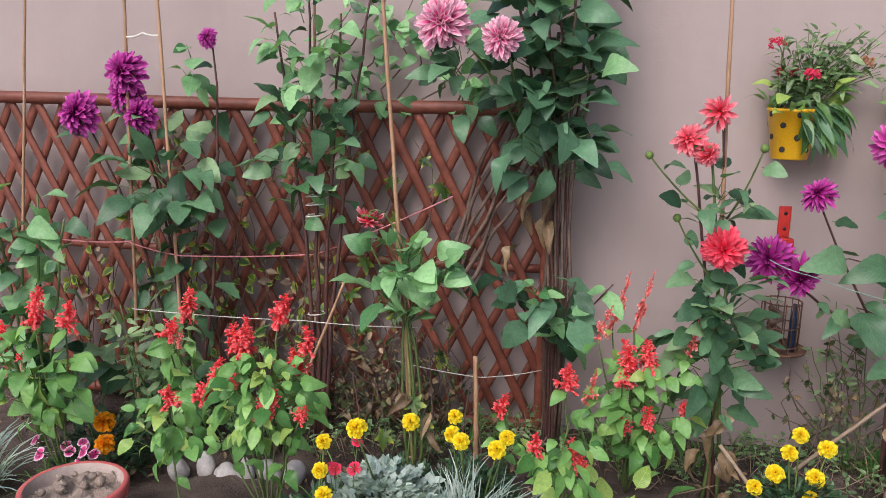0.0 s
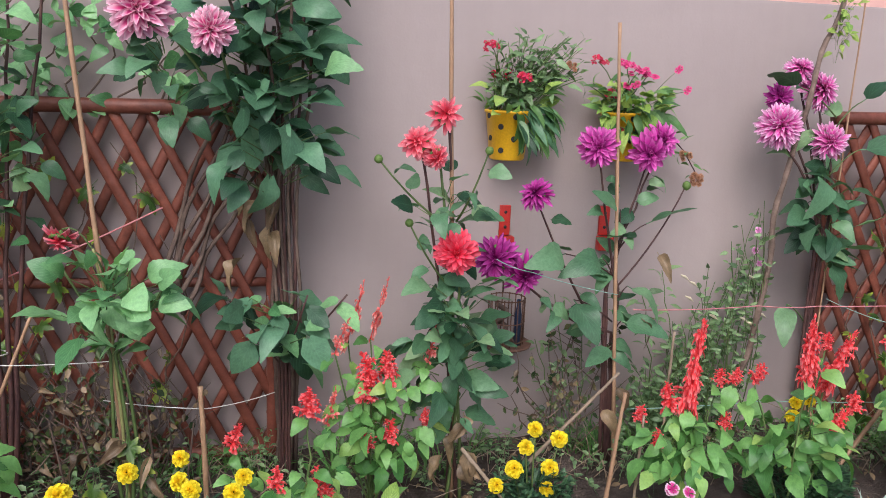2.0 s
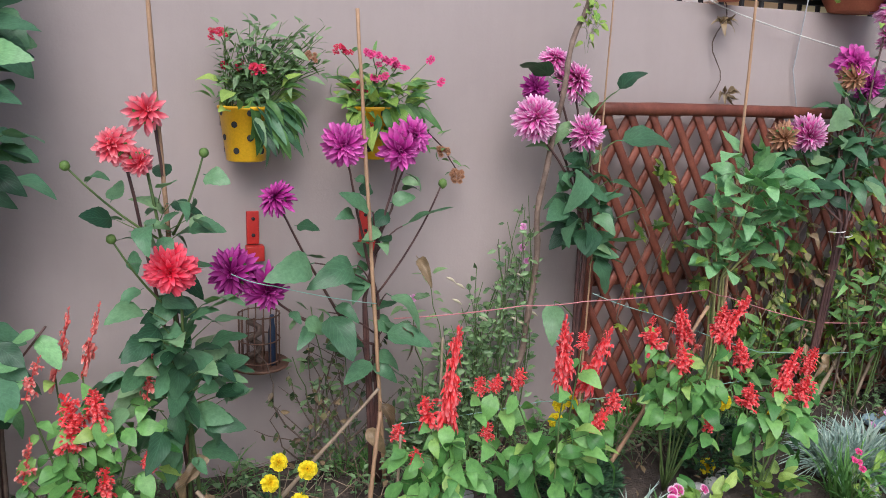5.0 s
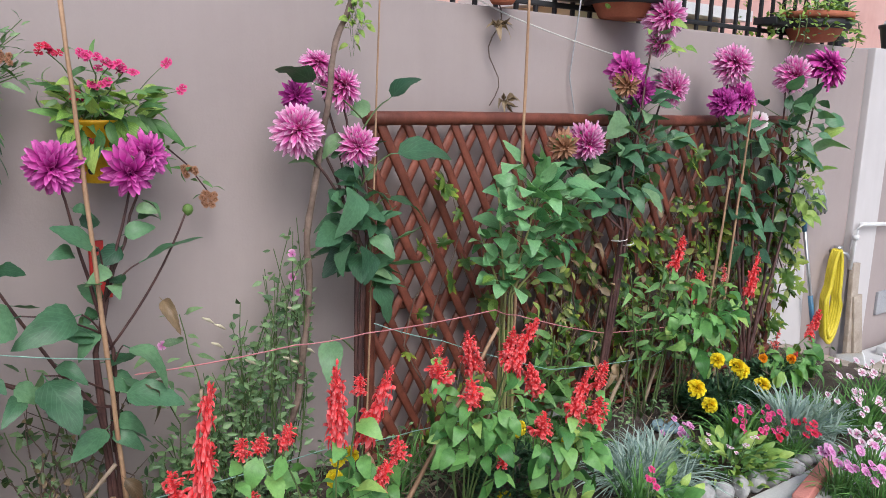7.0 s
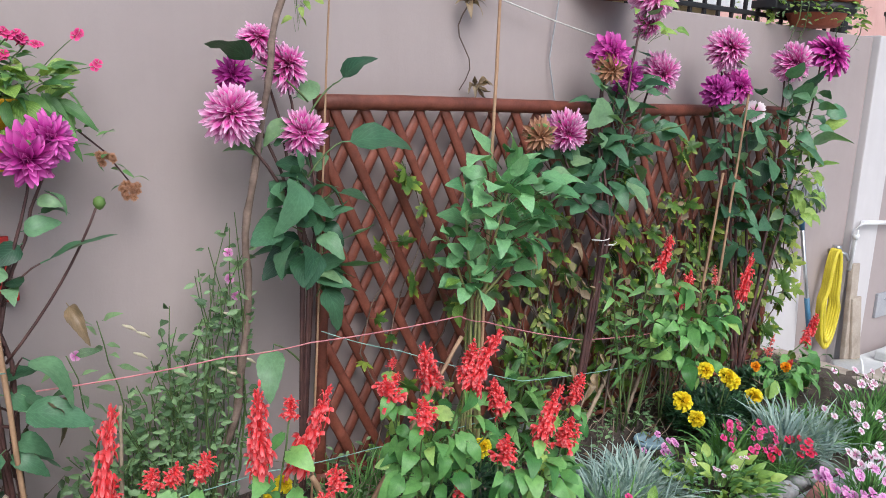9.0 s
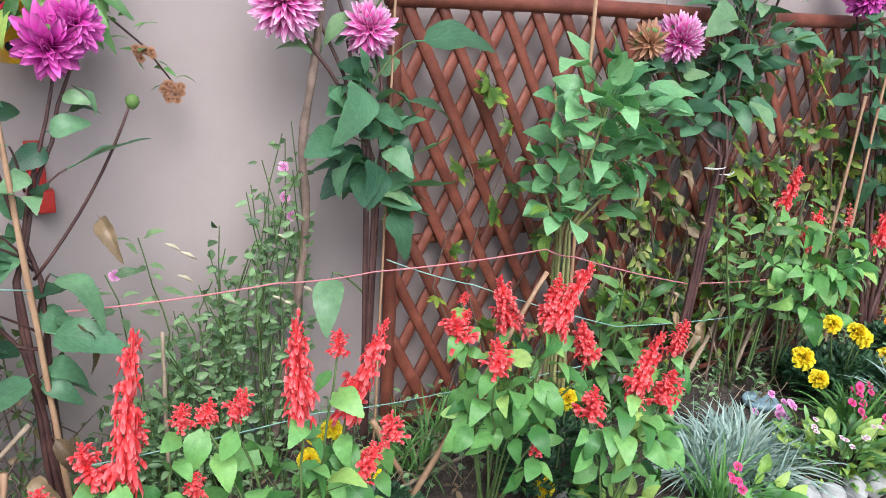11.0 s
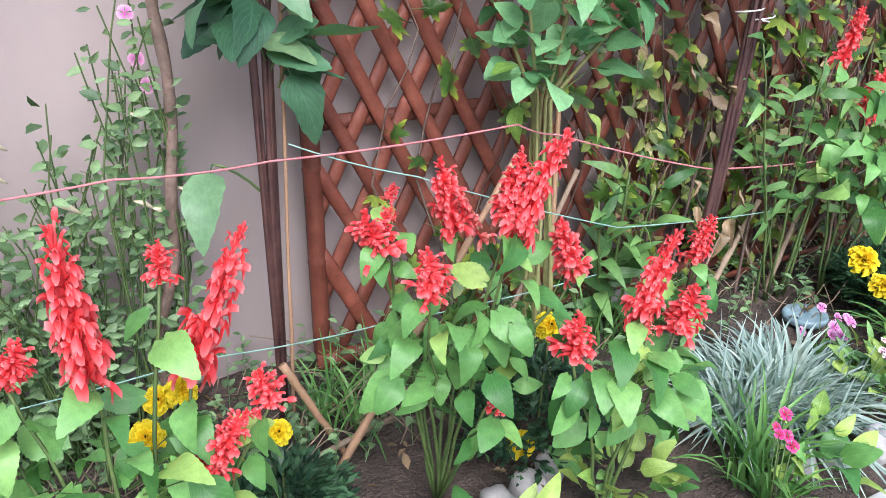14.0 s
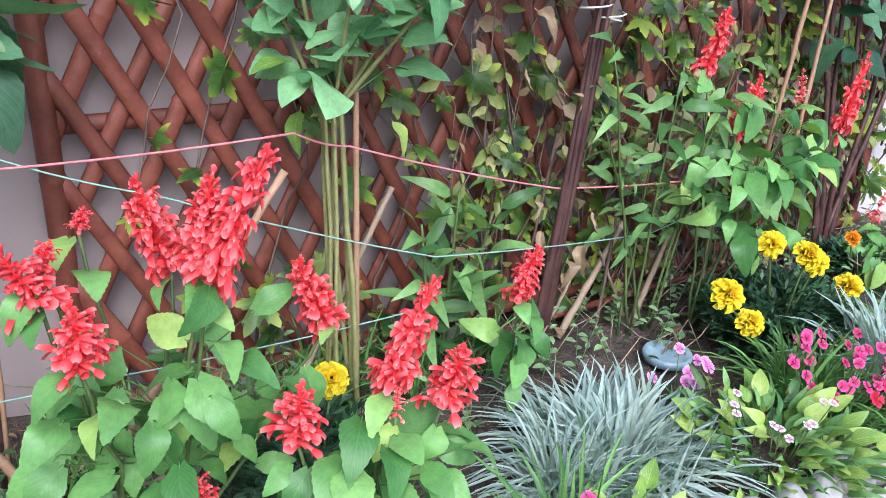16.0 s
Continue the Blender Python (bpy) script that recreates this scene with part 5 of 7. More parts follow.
tangle((3.5, 2.86, 0), "fading vine thicket with brown and green leaves on the lattice", 2.75, 4.45, 2.85, 1.05, 95, 7, 3, LEAF_TANGLE)
tangle((-0.72, 2.80, 0), "dead brown stems with small dark leaves at the trellis foot", -1.0, -0.45, 2.77, 0.5, 70, 7, 4, LEAF_SHADE, 0.6)
tangle((-1.5, 2.84, 0), "fading creeper with green leaves on the lattice", -2.0, -0.9, 2.84, 1.1, 40, 7, 5, LEAF_IVY)
tangle((0.75, 2.82, 0), "dry weed stems with small leaves below the feeder", 0.84, 1.06, 2.80, 0.55, 24, 8, 6, LEAF_SHADE, 0.6)

# sweet pea against the wall
root = thing("sweet_pea", (1.45, 2.86, 0), "straggling sweet pea with small pods and pink blossoms", "sweet pea")
pea_leaves, pea_stems = Shape(), Shape()
for i in range(64):
    q = i / 63
    b = Vector((1.30 + 0.33 * q, 2.82 + rng.uniform(-0.06, 0.07), 0))
    t = Vector((1.20 + 0.50 * q + rng.uniform(-0.07, 0.06), 2.83 + rng.uniform(-0.06, 0.05), 0.26 + 0.68 * q ** 1.4 + rng.uniform(-0.12, 0.08)))
    pts = curve_pts(b, t, 0, 8, (rng.uniform(-0.07, 0.07), 0, 0), 0.012)
    pea_stems.tube([p - root.location for p in pts], [0.0026 - 0.00015 * k for k in range(9)], 4, False)
    for k in range(26):
        a = rng.uniform(0, 6.3)
        d = Vector((math.cos(a), math.sin(a) - 0.3, rng.uniform(-0.3, 1.0)))
        small_leaf(pea_leaves, along(pts, rng.uniform(0.1, 1.0)) - root.location + d * 0.012, d, Vector((rng.uniform(-0.7, 0.7), -0.8, rng.uniform(0.0, 1.0))), rng.uniform(0.018, 0.042), rng.uniform(0.18, 0.34))
tagged(part("stem_mass", pea_stems, STEM, root), kind="stuff")
tagged(part("leaf_mass", pea_leaves, LEAF_PEA, root), kind="stuff")
for at in ((1.24, 2.83, 0.62), (1.66, 2.80, 0.735), (1.64, 2.80, 0.86), (1.65, 2.82, 0.78)):
    bloom(root, PINKS["lilac"], at, 0.03, calyx=False)
for a, t in (((1.30, 2.85, 0.10), (1.22, 2.84, 0.62)), ((1.36, 2.84, 0.2), (1.30, 2.85, 0.70)), ((0.95, 2.84, 0.0), (0.88, 2.82, 0.62)), ((1.0, 2.84, 0.0), (0.98, 2.82, 0.55)), ((0.92, 2.84, 0.0), (0.82, 2.83, 0.45))):
    pts = curve_pts(a, t, 0, 8, (0.02, 0, 0), 0.01)
    stem(root, pts, 0.0028, 0.0015, STEM, sides=4)
    leafy(root, pts, PEA_LEAVES, 18, 0.05, 0.3, 1.0, droop=0.1, taper=0.0)
for i in range(9):
    at = Vector((1.5 + rng.uniform(-0.15, 0.3), 2.80, rng.uniform(0.5, 0.72)))
    pod = Shape().tube([at - root.location, at - root.location + Vector((0.018, 0, -0.008)), at - root.location + Vector((0.036, 0, -0.022))], [0.002, 0.0055, 0.0015], 6)
    part("pod", pod, POD, root, "pale dry seed pod")


# ---- salvias ----
def salvia(base, spikes, label, bush, leaves=26, size=0.075, meshes=SALVIA_LEAVES):
    """spikes: (tip x, y, z, length, old, lean to the side when known); bush: centre and radii of the leafy part."""
    root = thing("salvia_plant", base, label, "salvia", "salvias in the bed")
    c = Vector(bush[:3])
    for x, y, z, le, old, *known in spikes:
        lean = Vector((known[0] if known else rng.uniform(0.05, 0.45) if le > 0.1 else rng.uniform(-0.3, 0.5), rng.uniform(-0.15, 0.1), 1))
        foot = Vector((x, y, z)) - lean.normalized() * le
        pts = curve_pts(base, foot, 0, 8, (0, 0, 0.02), 0.006)
        stem(root, pts, 0.0036, 0.0024, STEM)
        leafy(root, pts, meshes, 5, size, 0.5, 0.98, droop=-0.45, taper=0.2)
        q = lean.to_track_quat("Z", "Y").to_matrix().to_4x4()
        mesh = (SPIKES_OLD if old else LONG_SPIKES if le > 0.09 else SPIKES)[rng.randrange(2 if old else 4)]
        w = min(1.0, max(0.30, 0.082 / le)) * le * (1.12 if not old else 1.0)
        put("flower_spike", mesh, root, Matrix.Translation(foot) @ q @ pose(0, 0, 0, 0, 0, rng.uniform(0, 360)) @ Matrix.Diagonal((w, w, le, 1)))
    cloud(root, meshes, leaves, c, bush[3:6], size, droop=-0.55)
    return root


BRIGHT = "bright red salvia with heart-shaped yellow-green leaves"
salvia((1.19, 2.34, 0), [(1.205, 2.36, 0.66, 0.28, 0, 0.12), (1.10, 2.36, 0.46, 0.09, 0), (1.215, 2.36, 0.50, 0.09, 0), (1.17, 2.36, 0.42, 0.08, 1), (1.03, 2.36, 0.385, 0.05, 0), (1.06, 2.3, 0.33, 0.05, 0), (1.29, 2.36, 0.50, 0.05, 0)], BRIGHT, (1.16, 2.30, 0.25, 0.18, 0.12, 0.12), 50, 0.072)
salvia((1.47, 2.22, 0), [(1.452, 2.17, 0.715, 0.19, 0, -0.05), (1.665, 2.26, 0.645, 0.21, 0, 0.42), (1.565, 2.25, 0.65, 0.05, 0), (1.40, 2.30, 0.53, 0.06, 0, 0.6), (1.34, 2.34, 0.505, 0.05, 0), (1.30, 2.32, 0.37, 0.05, 0), (1.66, 2.22, 0.46, 0.06, 0), (1.63, 2.2, 0.42, 0.10, 0, 0.5)], BRIGHT, (1.46, 2.24, 0.28, 0.19, 0.12, 0.12), 56, 0.076)
salvia((2.0, 2.36, 0), [(2.027, 2.40, 0.648, 0.14, 0, -0.3), (2.06, 2.40, 0.60, 0.12, 1, -0.5), (2.135, 2.21, 0.725, 0.165, 0, 0.42), (2.085, 2.24, 0.69, 0.10, 0, 0.2), (1.865, 2.345, 0.605, 0.085, 0, -0.5), (1.925, 2.36, 0.60, 0.04, 0), (1.93, 2.236, 0.57, 0.075, 0, 0.1), (2.20, 2.30, 0.545, 0.11, 0, -0.4), (1.98, 2.46, 0.60, 0.03, 0), (2.02, 2.2, 0.34, 0.05, 0)], BRIGHT, (2.03, 2.29, 0.40, 0.17, 0.11, 0.11), 42, 0.068)
salvia((2.24, 2.18, 0), [(2.325, 2.16, 0.552, 0.15, 0, 0.5), (2.36, 2.13, 0.46, 0.085, 0, 0.35), (2.15, 2.162, 0.447, 0.08, 0, 0.1), (2.26, 2.13, 0.43, 0.04, 1)], BRIGHT, (2.24, 2.14, 0.31, 0.13, 0.08, 0.09), 24, 0.068)
salvia((2.70, 2.48, 0), [(2.725, 2.447, 0.415, 0.10, 0, 0.3)], BRIGHT, (2.72, 2.45, 0.20, 0.07, 0.05, 0.07), 11, 0.07)
salvia((3.40, 2.62, 0), [(3.34, 2.6, 0.805, 0.13, 0), (3.49, 2.6, 0.65, 0.14, 0), (3.637, 2.6, 0.655, 0.09, 1), (3.905, 2.6, 0.68, 0.20, 0)], BRIGHT, (3.52, 2.56, 0.42, 0.24, 0.1, 0.20), 74, 0.078)
salvia((4.15, 2.62, 0), [(4.15, 2.6, 0.28, 0.12, 1), (4.53, 2.6, 0.32, 0.14, 0), (4.25, 2.55, 0.16, 0.04, 0), (4.4, 2.55, 0.15, 0.04, 0)], "low salvia with thin fading red spikes", (4.25, 2.52, 0.12, 0.28, 0.1, 0.06), 40, 0.075)
# middle of the bed, before the bare wall
OLDER = "tall salvia with fading coral-red spikes"
salvia((0.20, 2.50, 0), [(0.181, 2.6, 0.73, 0.20, 1), (0.254, 2.6, 0.74, 0.20, 1), (0.113, 2.4, 0.675, 0.12, 1), (0.16, 2.42, 0.56, 0.09, 0), (0.225, 2.4, 0.57, 0.10, 0), (0.375, 2.4, 0.65, 0.12, 1), (0.084, 2.4, 0.46, 0.12, 1), (0.19, 2.4, 0.50, 0.08, 0), (0.25, 2.4, 0.36, 0.07, 0), (0.345, 2.4, 0.385, 0.05, 0), (0.165, 2.4, 0.315, 0.05, 0)], OLDER, (0.24, 2.42, 0.36, 0.16, 0.11, 0.17), 62, 0.065)
salvia((0.0, 2.10, 0), [(-0.003, 2.09, 0.59, 0.075, 0), (0.02, 2.1, 0.37, 0.06, 0), (-0.083, 2.1, 0.375, 0.06, 0), (0.04, 2.1, 0.32, 0.05, 0)], BRIGHT, (-0.01, 2.09, 0.33, 0.10, 0.08, 0.10), 18, 0.065)
salvia((-0.19, 2.40, 0), [(-0.192, 2.4, 0.36, 0.07, 0)], BRIGHT, (-0.18, 2.38, 0.20, 0.06, 0.05, 0.07), 8, 0.055)
# left end of the bed
salvia((-1.62, 2.16, 0), [(-1.612, 2.1, 0.70, 0.12, 0), (-1.505, 2.1, 0.665, 0.09, 0), (-1.75, 2.1, 0.575, 0.09, 0), (-1.68, 2.08, 0.50, 0.03, 0)], BRIGHT, (-1.66, 2.1, 0.40, 0.18, 0.1, 0.16), 48, 0.08)
salvia((-1.24, 2.36, 0), [(-1.264, 2.4, 0.64, 0.11, 0), (-1.223, 2.2, 0.60, 0.07, 0), (-1.20, 2.2, 0.56, 0.06, 1)], BRIGHT, (-1.22, 2.26, 0.36, 0.10, 0.08, 0.12), 18, 0.075)
salvia((-1.06, 1.87, 0), [(-1.062, 1.85, 0.53, 0.06, 0)], BRIGHT, (-1.07, 1.85, 0.40, 0.11, 0.06, 0.10), 44, 0.055)
salvia((-0.86, 2.04, 0), [(-0.987, 2.1, 0.63, 0.09, 0), (-0.934, 2.1, 0.65, 0.11, 0), (-1.02, 2.08, 0.53, 0.08, 0), (-1.06, 2.08, 0.45, 0.07, 0), (-0.811, 2.1, 0.73, 0.09, 0), (-0.753, 2.1, 0.64, 0.07, 0), (-0.798, 2.1, 0.57, 0.08, 0), (-0.94, 2.05, 0.52, 0.06, 0), (-0.80, 1.95, 0.50, 0.10, 0), (-0.71, 1.95, 0.46, 0.05, 0)], BRIGHT, (-0.86, 2.0, 0.45, 0.16, 0.09, 0.14), 110, 0.056)
for (x, y, z), r, h, n, lab in (((-1.42, 2.42, 0), 0.15, 0.56, 60, "feathery green herb with tiny lilac flowers"), ((3.24, 2.66, 0), 0.20, 0.68, 70, "upright leafy green plant without flowers")):
    root = thing("herb_plant", (x, y, z), lab, "herb")
    for i in range(9 if x < 0 else 6):
        a = i * (0.7 if x < 0 else 1.1)
        pts = curve_pts((x + 0.06 * math.cos(2.7 * i), y, 0), (x + r * math.cos(a), y + 0.5 * r * math.sin(a), h * rng.uniform(0.75, 1.1)), 0, 7, (0, 0, 0.02), 0.005)
        stem(root, pts, 0.004, 0.002, STEM, sides=5)
        leafy(root, pts, PEA_LEAVES if x < 0 else BROAD_LEAVES, 20 if x < 0 else 17, 0.065 if x < 0 else 0.09, 0.2 if x < 0 else 0.42, 1.0, taper=0.1)
# broad lance-leaved plant at the trellis foot
root = thing("lance_leaved_plant", (2.69, 2.74, 0), "upright plant with whorls of long pale lance leaves", "plant")
for i in range(3):
    pts = curve_pts((2.69 + 0.02 * i, 2.74, 0), (2.64 + 0.09 * i, 2.72, 0.44 - 0.06 * abs(i - 1)), 0, 6)
    stem(root, pts, 0.005, 0.003, STEM)
    leafy(root, pts, BROAD_LEAVES, 18, 0.14, 0.15, 1.0, droop=0.3)


# ---- marigolds ----
def marigold(base, heads, label, r=0.10, h=0.16, mesh=None, n=220, size=0.07):
    root = thing("marigold_plant", base, label, "marigold", "marigolds in the bed")
    part("foliage", fringe_bush(int(abs(base[0] * 100)) + 1, n, h, r, 0.02), LEAF_FINE, root, "dark feathery marigold leaves")
    for x, y, z in heads:
        pts = curve_pts((base[0] + (x - base[0]) * 0.2, base[1] + (y - base[1]) * 0.2, 0.0), (x, y, z - 0.015), 0, 6, (0, 0, 0))
        stem(root, pts, 0.003, 0.0028, STEM, sides=5)
        bloom(root, mesh or MARIGOLD, (x, y, z), size * rng.uniform(0.85, 1.1), (rng.uniform(-0.3, 0.1), -0.8, 0.7))
    return root


YEL = "dark-leaved marigold with bright yellow pompon flowers"
marigold((0.69, 2.36, 0), [(0.657, 2.35, 0.267), (0.682, 2.35, 0.326), (0.761, 2.35, 0.29), (0.623, 2.35, 0.196), (0.738, 2.35, 0.193), (0.725, 2.33, 0.136), (0.569, 2.35, 0.145)], YEL, 0.10, 0.2, size=0.052)
marigold((-0.50, 2.20, 0), [(-0.552, 1.9, 0.433), (-0.469, 2.2, 0.325)], YEL, 0.10, 0.18, size=0.052)
marigold((-0.28, 2.24, 0), [(-0.352, 2.32, 0.30), (-0.326, 2.1, 0.345), (-0.286, 2.0, 0.375), (-0.187, 2.0, 0.36), (-0.168, 2.1, 0.35)], YEL, 0.11, 0.18, size=0.048)
marigold((-0.70, 1.98, 0), [(-0.655, 1.9, 0.30), (-0.66, 1.95, 0.36), (-0.64, 1.88, 0.24)], YEL, 0.07, 0.18, size=0.05)
marigold((1.56, 2.30, 0), [(1.576, 2.315, 0.40), (1.545, 2.33, 0.385), (1.632, 2.324, 0.246), (1.52, 2.30, 0.35), (1.60, 2.30, 0.215)], YEL, 0.12, 0.2, size=0.046)
marigold((1.74, 2.44, 0), [(1.755, 2.50, 0.155)], YEL, 0.08, 0.12, size=0.055)
marigold((2.26, 2.42, 0), [(2.316, 2.46, 0.245), (2.199, 2.38, 0.05), (2.322, 2.22, 0.29)], YEL, 0.13, 0.2, size=0.058, n=260)
marigold((3.55, 2.47, 0), [(3.271, 2.43, 0.203), (3.363, 2.42, 0.115), (3.428, 2.45, 0.291), (3.58, 2.45, 0.235), (3.62, 2.45, 0.205), (3.738, 2.42, 0.125)], YEL, 0.16, 0.16, size=0.075, n=800)
marigold((-1.55, 2.26, 0), [(-1.546, 2.2, 0.255), (-1.49, 2.2, 0.225), (-1.48, 2.18, 0.16)], "dark-leaved marigold with orange pompon flowers", 0.12, 0.2, MARIGOLD_O, size=0.065)
marigold((4.1, 2.60, 0), [(4.0, 2.58, 0.16), (4.2, 2.55, 0.13)], "dark-leaved marigold with orange pompon flowers", 0.1, 0.12, MARIGOLD_O, size=0.05)


# ---- silver grasses, pinks and low plants ----
def tuft(base, n, length, width, label, mat, name="silver_tuft", lean=0.9, seed=1, radius=0.05, category="ornamental grass"):
    root = thing(name, base, label, category)
    tagged(part("foliage", blade_tuft(seed, n, length, width, lean, radius), mat, root), kind="stuff")
    return root


SILV = "dense tuft of silver-blue carnation leaves"
tuft((2.81, 2.27, 0), 760, 0.185, 0.0098, SILV, LEAF_SILVER, seed=1, radius=0.15, lean=1.35)
tuft((2.66, 2.25, 0), 200, 0.19, 0.007, SILV, LEAF_SILVER, seed=2, radius=0.06)
tuft((3.59, 2.18, 0), 380, 0.22, 0.012, SILV, LEAF_SILVER, seed=3, radius=0.11)
tuft((3.74, 2.14, 0), 150, 0.20, 0.012, SILV, LEAF_SILVER, seed=4, radius=0.08)
root = thing("dusty_miller", (-0.50, 1.99, 0), "silvery dusty miller with lobed felted leaves", "dusty miller")
tagged(part("foliage", fringe_bush(61, 620, 0.27, 0.15, 0.045), LEAF_SILVER, root), kind="stuff")
tuft((-0.29, 1.98, 0), 560, 0.28, 0.007, SILV, LEAF_SILVER, seed=6, radius=0.14)
tuft((-1.88, 2.05, 0), 160, 0.26, 0.011, SILV, LEAF_SILVER, seed=7, radius=0.08)
tuft((0.44, 2.25, 0), 80, 0.14, 0.008, SILV, LEAF_SILVER, seed=8, radius=0.05)
tuft((1.72, 2.12, 0), 70, 0.18, 0.009, SILV, LEAF_SILVER, seed=9, radius=0.05)
GRN = "tuft of narrow bright green leaves"
tuft((2.56, 2.12, 0), 60, 0.24, 0.009, GRN, LEAF_GRASS, "green_tuft", 0.8, 11, 0.05)
tuft((-0.66, 2.12, 0), 60, 0.14, 0.006, GRN, LEAF_GRASS, "green_tuft", 0.9, 12, 0.05)
tuft((3.35, 2.26, 0), 130, 0.20, 0.010, GRN, LEAF_GRASS, "green_tuft", 1.0, 13, 0.08)
tuft((3.95, 2.05, 0), 150, 0.20, 0.010, GRN, LEAF_GRASS, "green_tuft", 1.0, 14, 0.12)
tuft((3.80, 2.25, 0), 120, 0.20, 0.009, GRN, LEAF_GRASS, "green_tuft", 1.0, 15, 0.08)
for i in range(26):
    x = -0.9 + 3.6 * rng.random()
    tuft((x, 2.72 + 0.16 * rng.random(), 0), 22, 0.16, 0.006, "weedy green grass at the wall foot", LEAF_GRASS, "weed_tuft", 1.2, 30 + i, 0.05, "weeds")

for i in range(14):
    tuft((1.9 + 0.07 * i, 2.66 + 0.12 * rng.random(), 0), 26, 0.19, 0.007, "weedy green grass at the trellis foot", LEAF_GRASS, "weed_tuft", 1.1, 70 + i, 0.05, "weeds")


def pinks(base, n, radius, kind, label, height=0.16, size=0.03, blades=70, mat=LEAF_GRASS):
    root = thing("dianthus_plant", base, label, "dianthus", "dianthus clumps")
    tagged(part("foliage", blade_tuft(int(base[0] * 50) + 90, blades, height * 0.9, 0.007, 1.0, radius * 0.7), mat, root), kind="stuff")
    for i in range(n):
        a, q = rng.uniform(0, 6.3), rng.random() ** 0.5
        at = Vector(base) + Vector((radius * q * math.cos(a), radius * q * math.sin(a) * 0.7, height * rng.uniform(0.75, 1.1)))
        stem(root, [Vector(base) + Vector((0.3 * radius * math.cos(a), 0.2 * radius * math.sin(a), 0)), at - Vector((0, 0, 0.004))], 0.0016, 0.0013, STEM, sides=4)
        bloom(root, PINKS[kind], at, size * rng.uniform(0.8, 1.15), (rng.uniform(-0.4, 0.2), -0.6, 0.7), calyx=False)
    return root


pinks((3.36, 2.19, 0), 34, 0.15, "hot", "dianthus clump with deep pink flowers", 0.15, 0.027, 420)
pinks((3.44, 2.08, 0), 10, 0.12, "crimson", "dianthus clump with crimson flowers", 0.13, 0.034)
pinks((3.95, 2.06, 0), 26, 0.20, "white", "dianthus clump with white and pale pink flowers", 0.14, 0.034, 180)
pinks((3.56, 1.84, 0), 12, 0.12, "white", "dianthus clump with white and pale pink flowers", 0.17, 0.042, 110)
pinks((3.29, 1.82, 0), 12, 0.10, "lilac", "dianthus clump with rose pink flowers", 0.16, 0.042, 110)
pinks((3.34, 1.70, 0), 16, 0.15, "lilac", "dianthus clump with rose pink flowers", 0.17, 0.042, 150)
pinks((4.35, 2.20, 0), 22, 0.24, "white", "dianthus clump with white flowers", 0.16, 0.04, 120)
pinks((3.09, 2.38, 0), 8, 0.09, "lilac", "lilac-pink dianthus beside a glass ring", 0.10, 0.032, 24)
pinks((-1.60, 2.12, 0), 9, 0.13, "edged", "dianthus with white-edged pink flowers", 0.16, 0.042, 60)
pinks((1.02, 2.10, 0), 3, 0.06, "edged", "dianthus with white-edged pink flowers", 0.24, 0.04, 40)
pinks((1.88, 2.16, 0), 5, 0.10, "edged", "dianthus with white-edged pink flowers", 0.12, 0.042, 40)
pinks((2.52, 2.04, 0), 5, 0.04, "hot", "dianthus with tall pink buds", 0.20, 0.024, 30)
pinks((-0.62, 1.98, 0), 4, 0.06, "crimson", "dianthus with crimson flowers", 0.33, 0.04, 50)
# daisy clump and lime plants
for at, n, size, lab, cat in (((3.09, 2.13, 0.0), 280, 0.055, "low daisy clump with spoon-shaped leaves and white buds", "daisy"), ((2.30, 2.20, 0.0), 40, 0.06, "low yellow-green leafy plant", "plant"), ((0.14, 2.06, 0.0), 70, 0.07, "bright green seedlings crowded at the bed edge", "seedlings"), ((2.0, 2.14, 0.0), 26, 0.06, "low yellow-green leafy plant", "plant"), ((2.66, 2.06, 0.0), 22, 0.06, "low green leafy plant", "plant")):
    root = thing("low_plant", at, lab, cat)
    r = 0.16 if n > 50 else 0.09
    for i in range(n):
        a, q = rng.uniform(0, 6.3), rng.random() ** 0.5
        p = Vector(at) + Vector((r * q * math.cos(a), r * q * math.sin(a), 0.01 + (0.20 if cat == "seedlings" else 0.09) * rng.random()))
        leaf_on(root, (BROAD_LEAVES if i % 3 else LIME_LEAVES) if cat == "daisy" else LIME_LEAVES if i % 3 else SALVIA_LEAVES, p, (math.cos(a), math.sin(a) - 0.3, 0.9), size * rng.uniform(0.7, 1.2))
    if cat == "daisy":
        for i in range(11):
            a = rng.uniform(0, 6.3)
            tip = Vector(at) + Vector((0.10 * math.cos(a), 0.08 * math.sin(a), rng.uniform(0.11, 0.16)))
            stem(root, [Vector(at) + Vector((0.03 * math.cos(a), 0.03 * math.sin(a), 0)), tip], 0.0015, 0.0015, STEM, sides=4)
            bloom(root, PINKS["white"], tip, 0.02, (0, -0.3, 1), calyx=False)


# ---- stones, pots, litter ----
def stone(at, size, seed, label="smooth pale grey river stone edging the bed"):
    s = Shape()
    bm = bmesh.new()
    bmesh.ops.create_icosphere(bm, subdivisions=3, radius=0.5)
    for q in bm.verts:
        k = 1 + 0.26 * noise.noise(q.co * 2.2 + Vector((seed * 3.7, 0, 0))) + 0.05 * noise.noise(q.co * 6 + Vector((seed, 5, 0)))
        q.co *= k
    bm.verts.index_update()
    s.add([Vector((q.co.x * size[0], q.co.y * size[1], q.co.z * size[2])) for q in bm.verts], [tuple(q.index for q in f.verts) for f in bm.faces])
    bm.free()
    ob = part("stone", s, STONE)
    ob.matrix_basis = pose(at[0], at[1], size[2] * 0.27 + at[2], rng.uniform(-12, 12), rng.uniform(-12, 12), rng.uniform(0, 180))
    return tagged(ob, label, "stone", "edging stones")


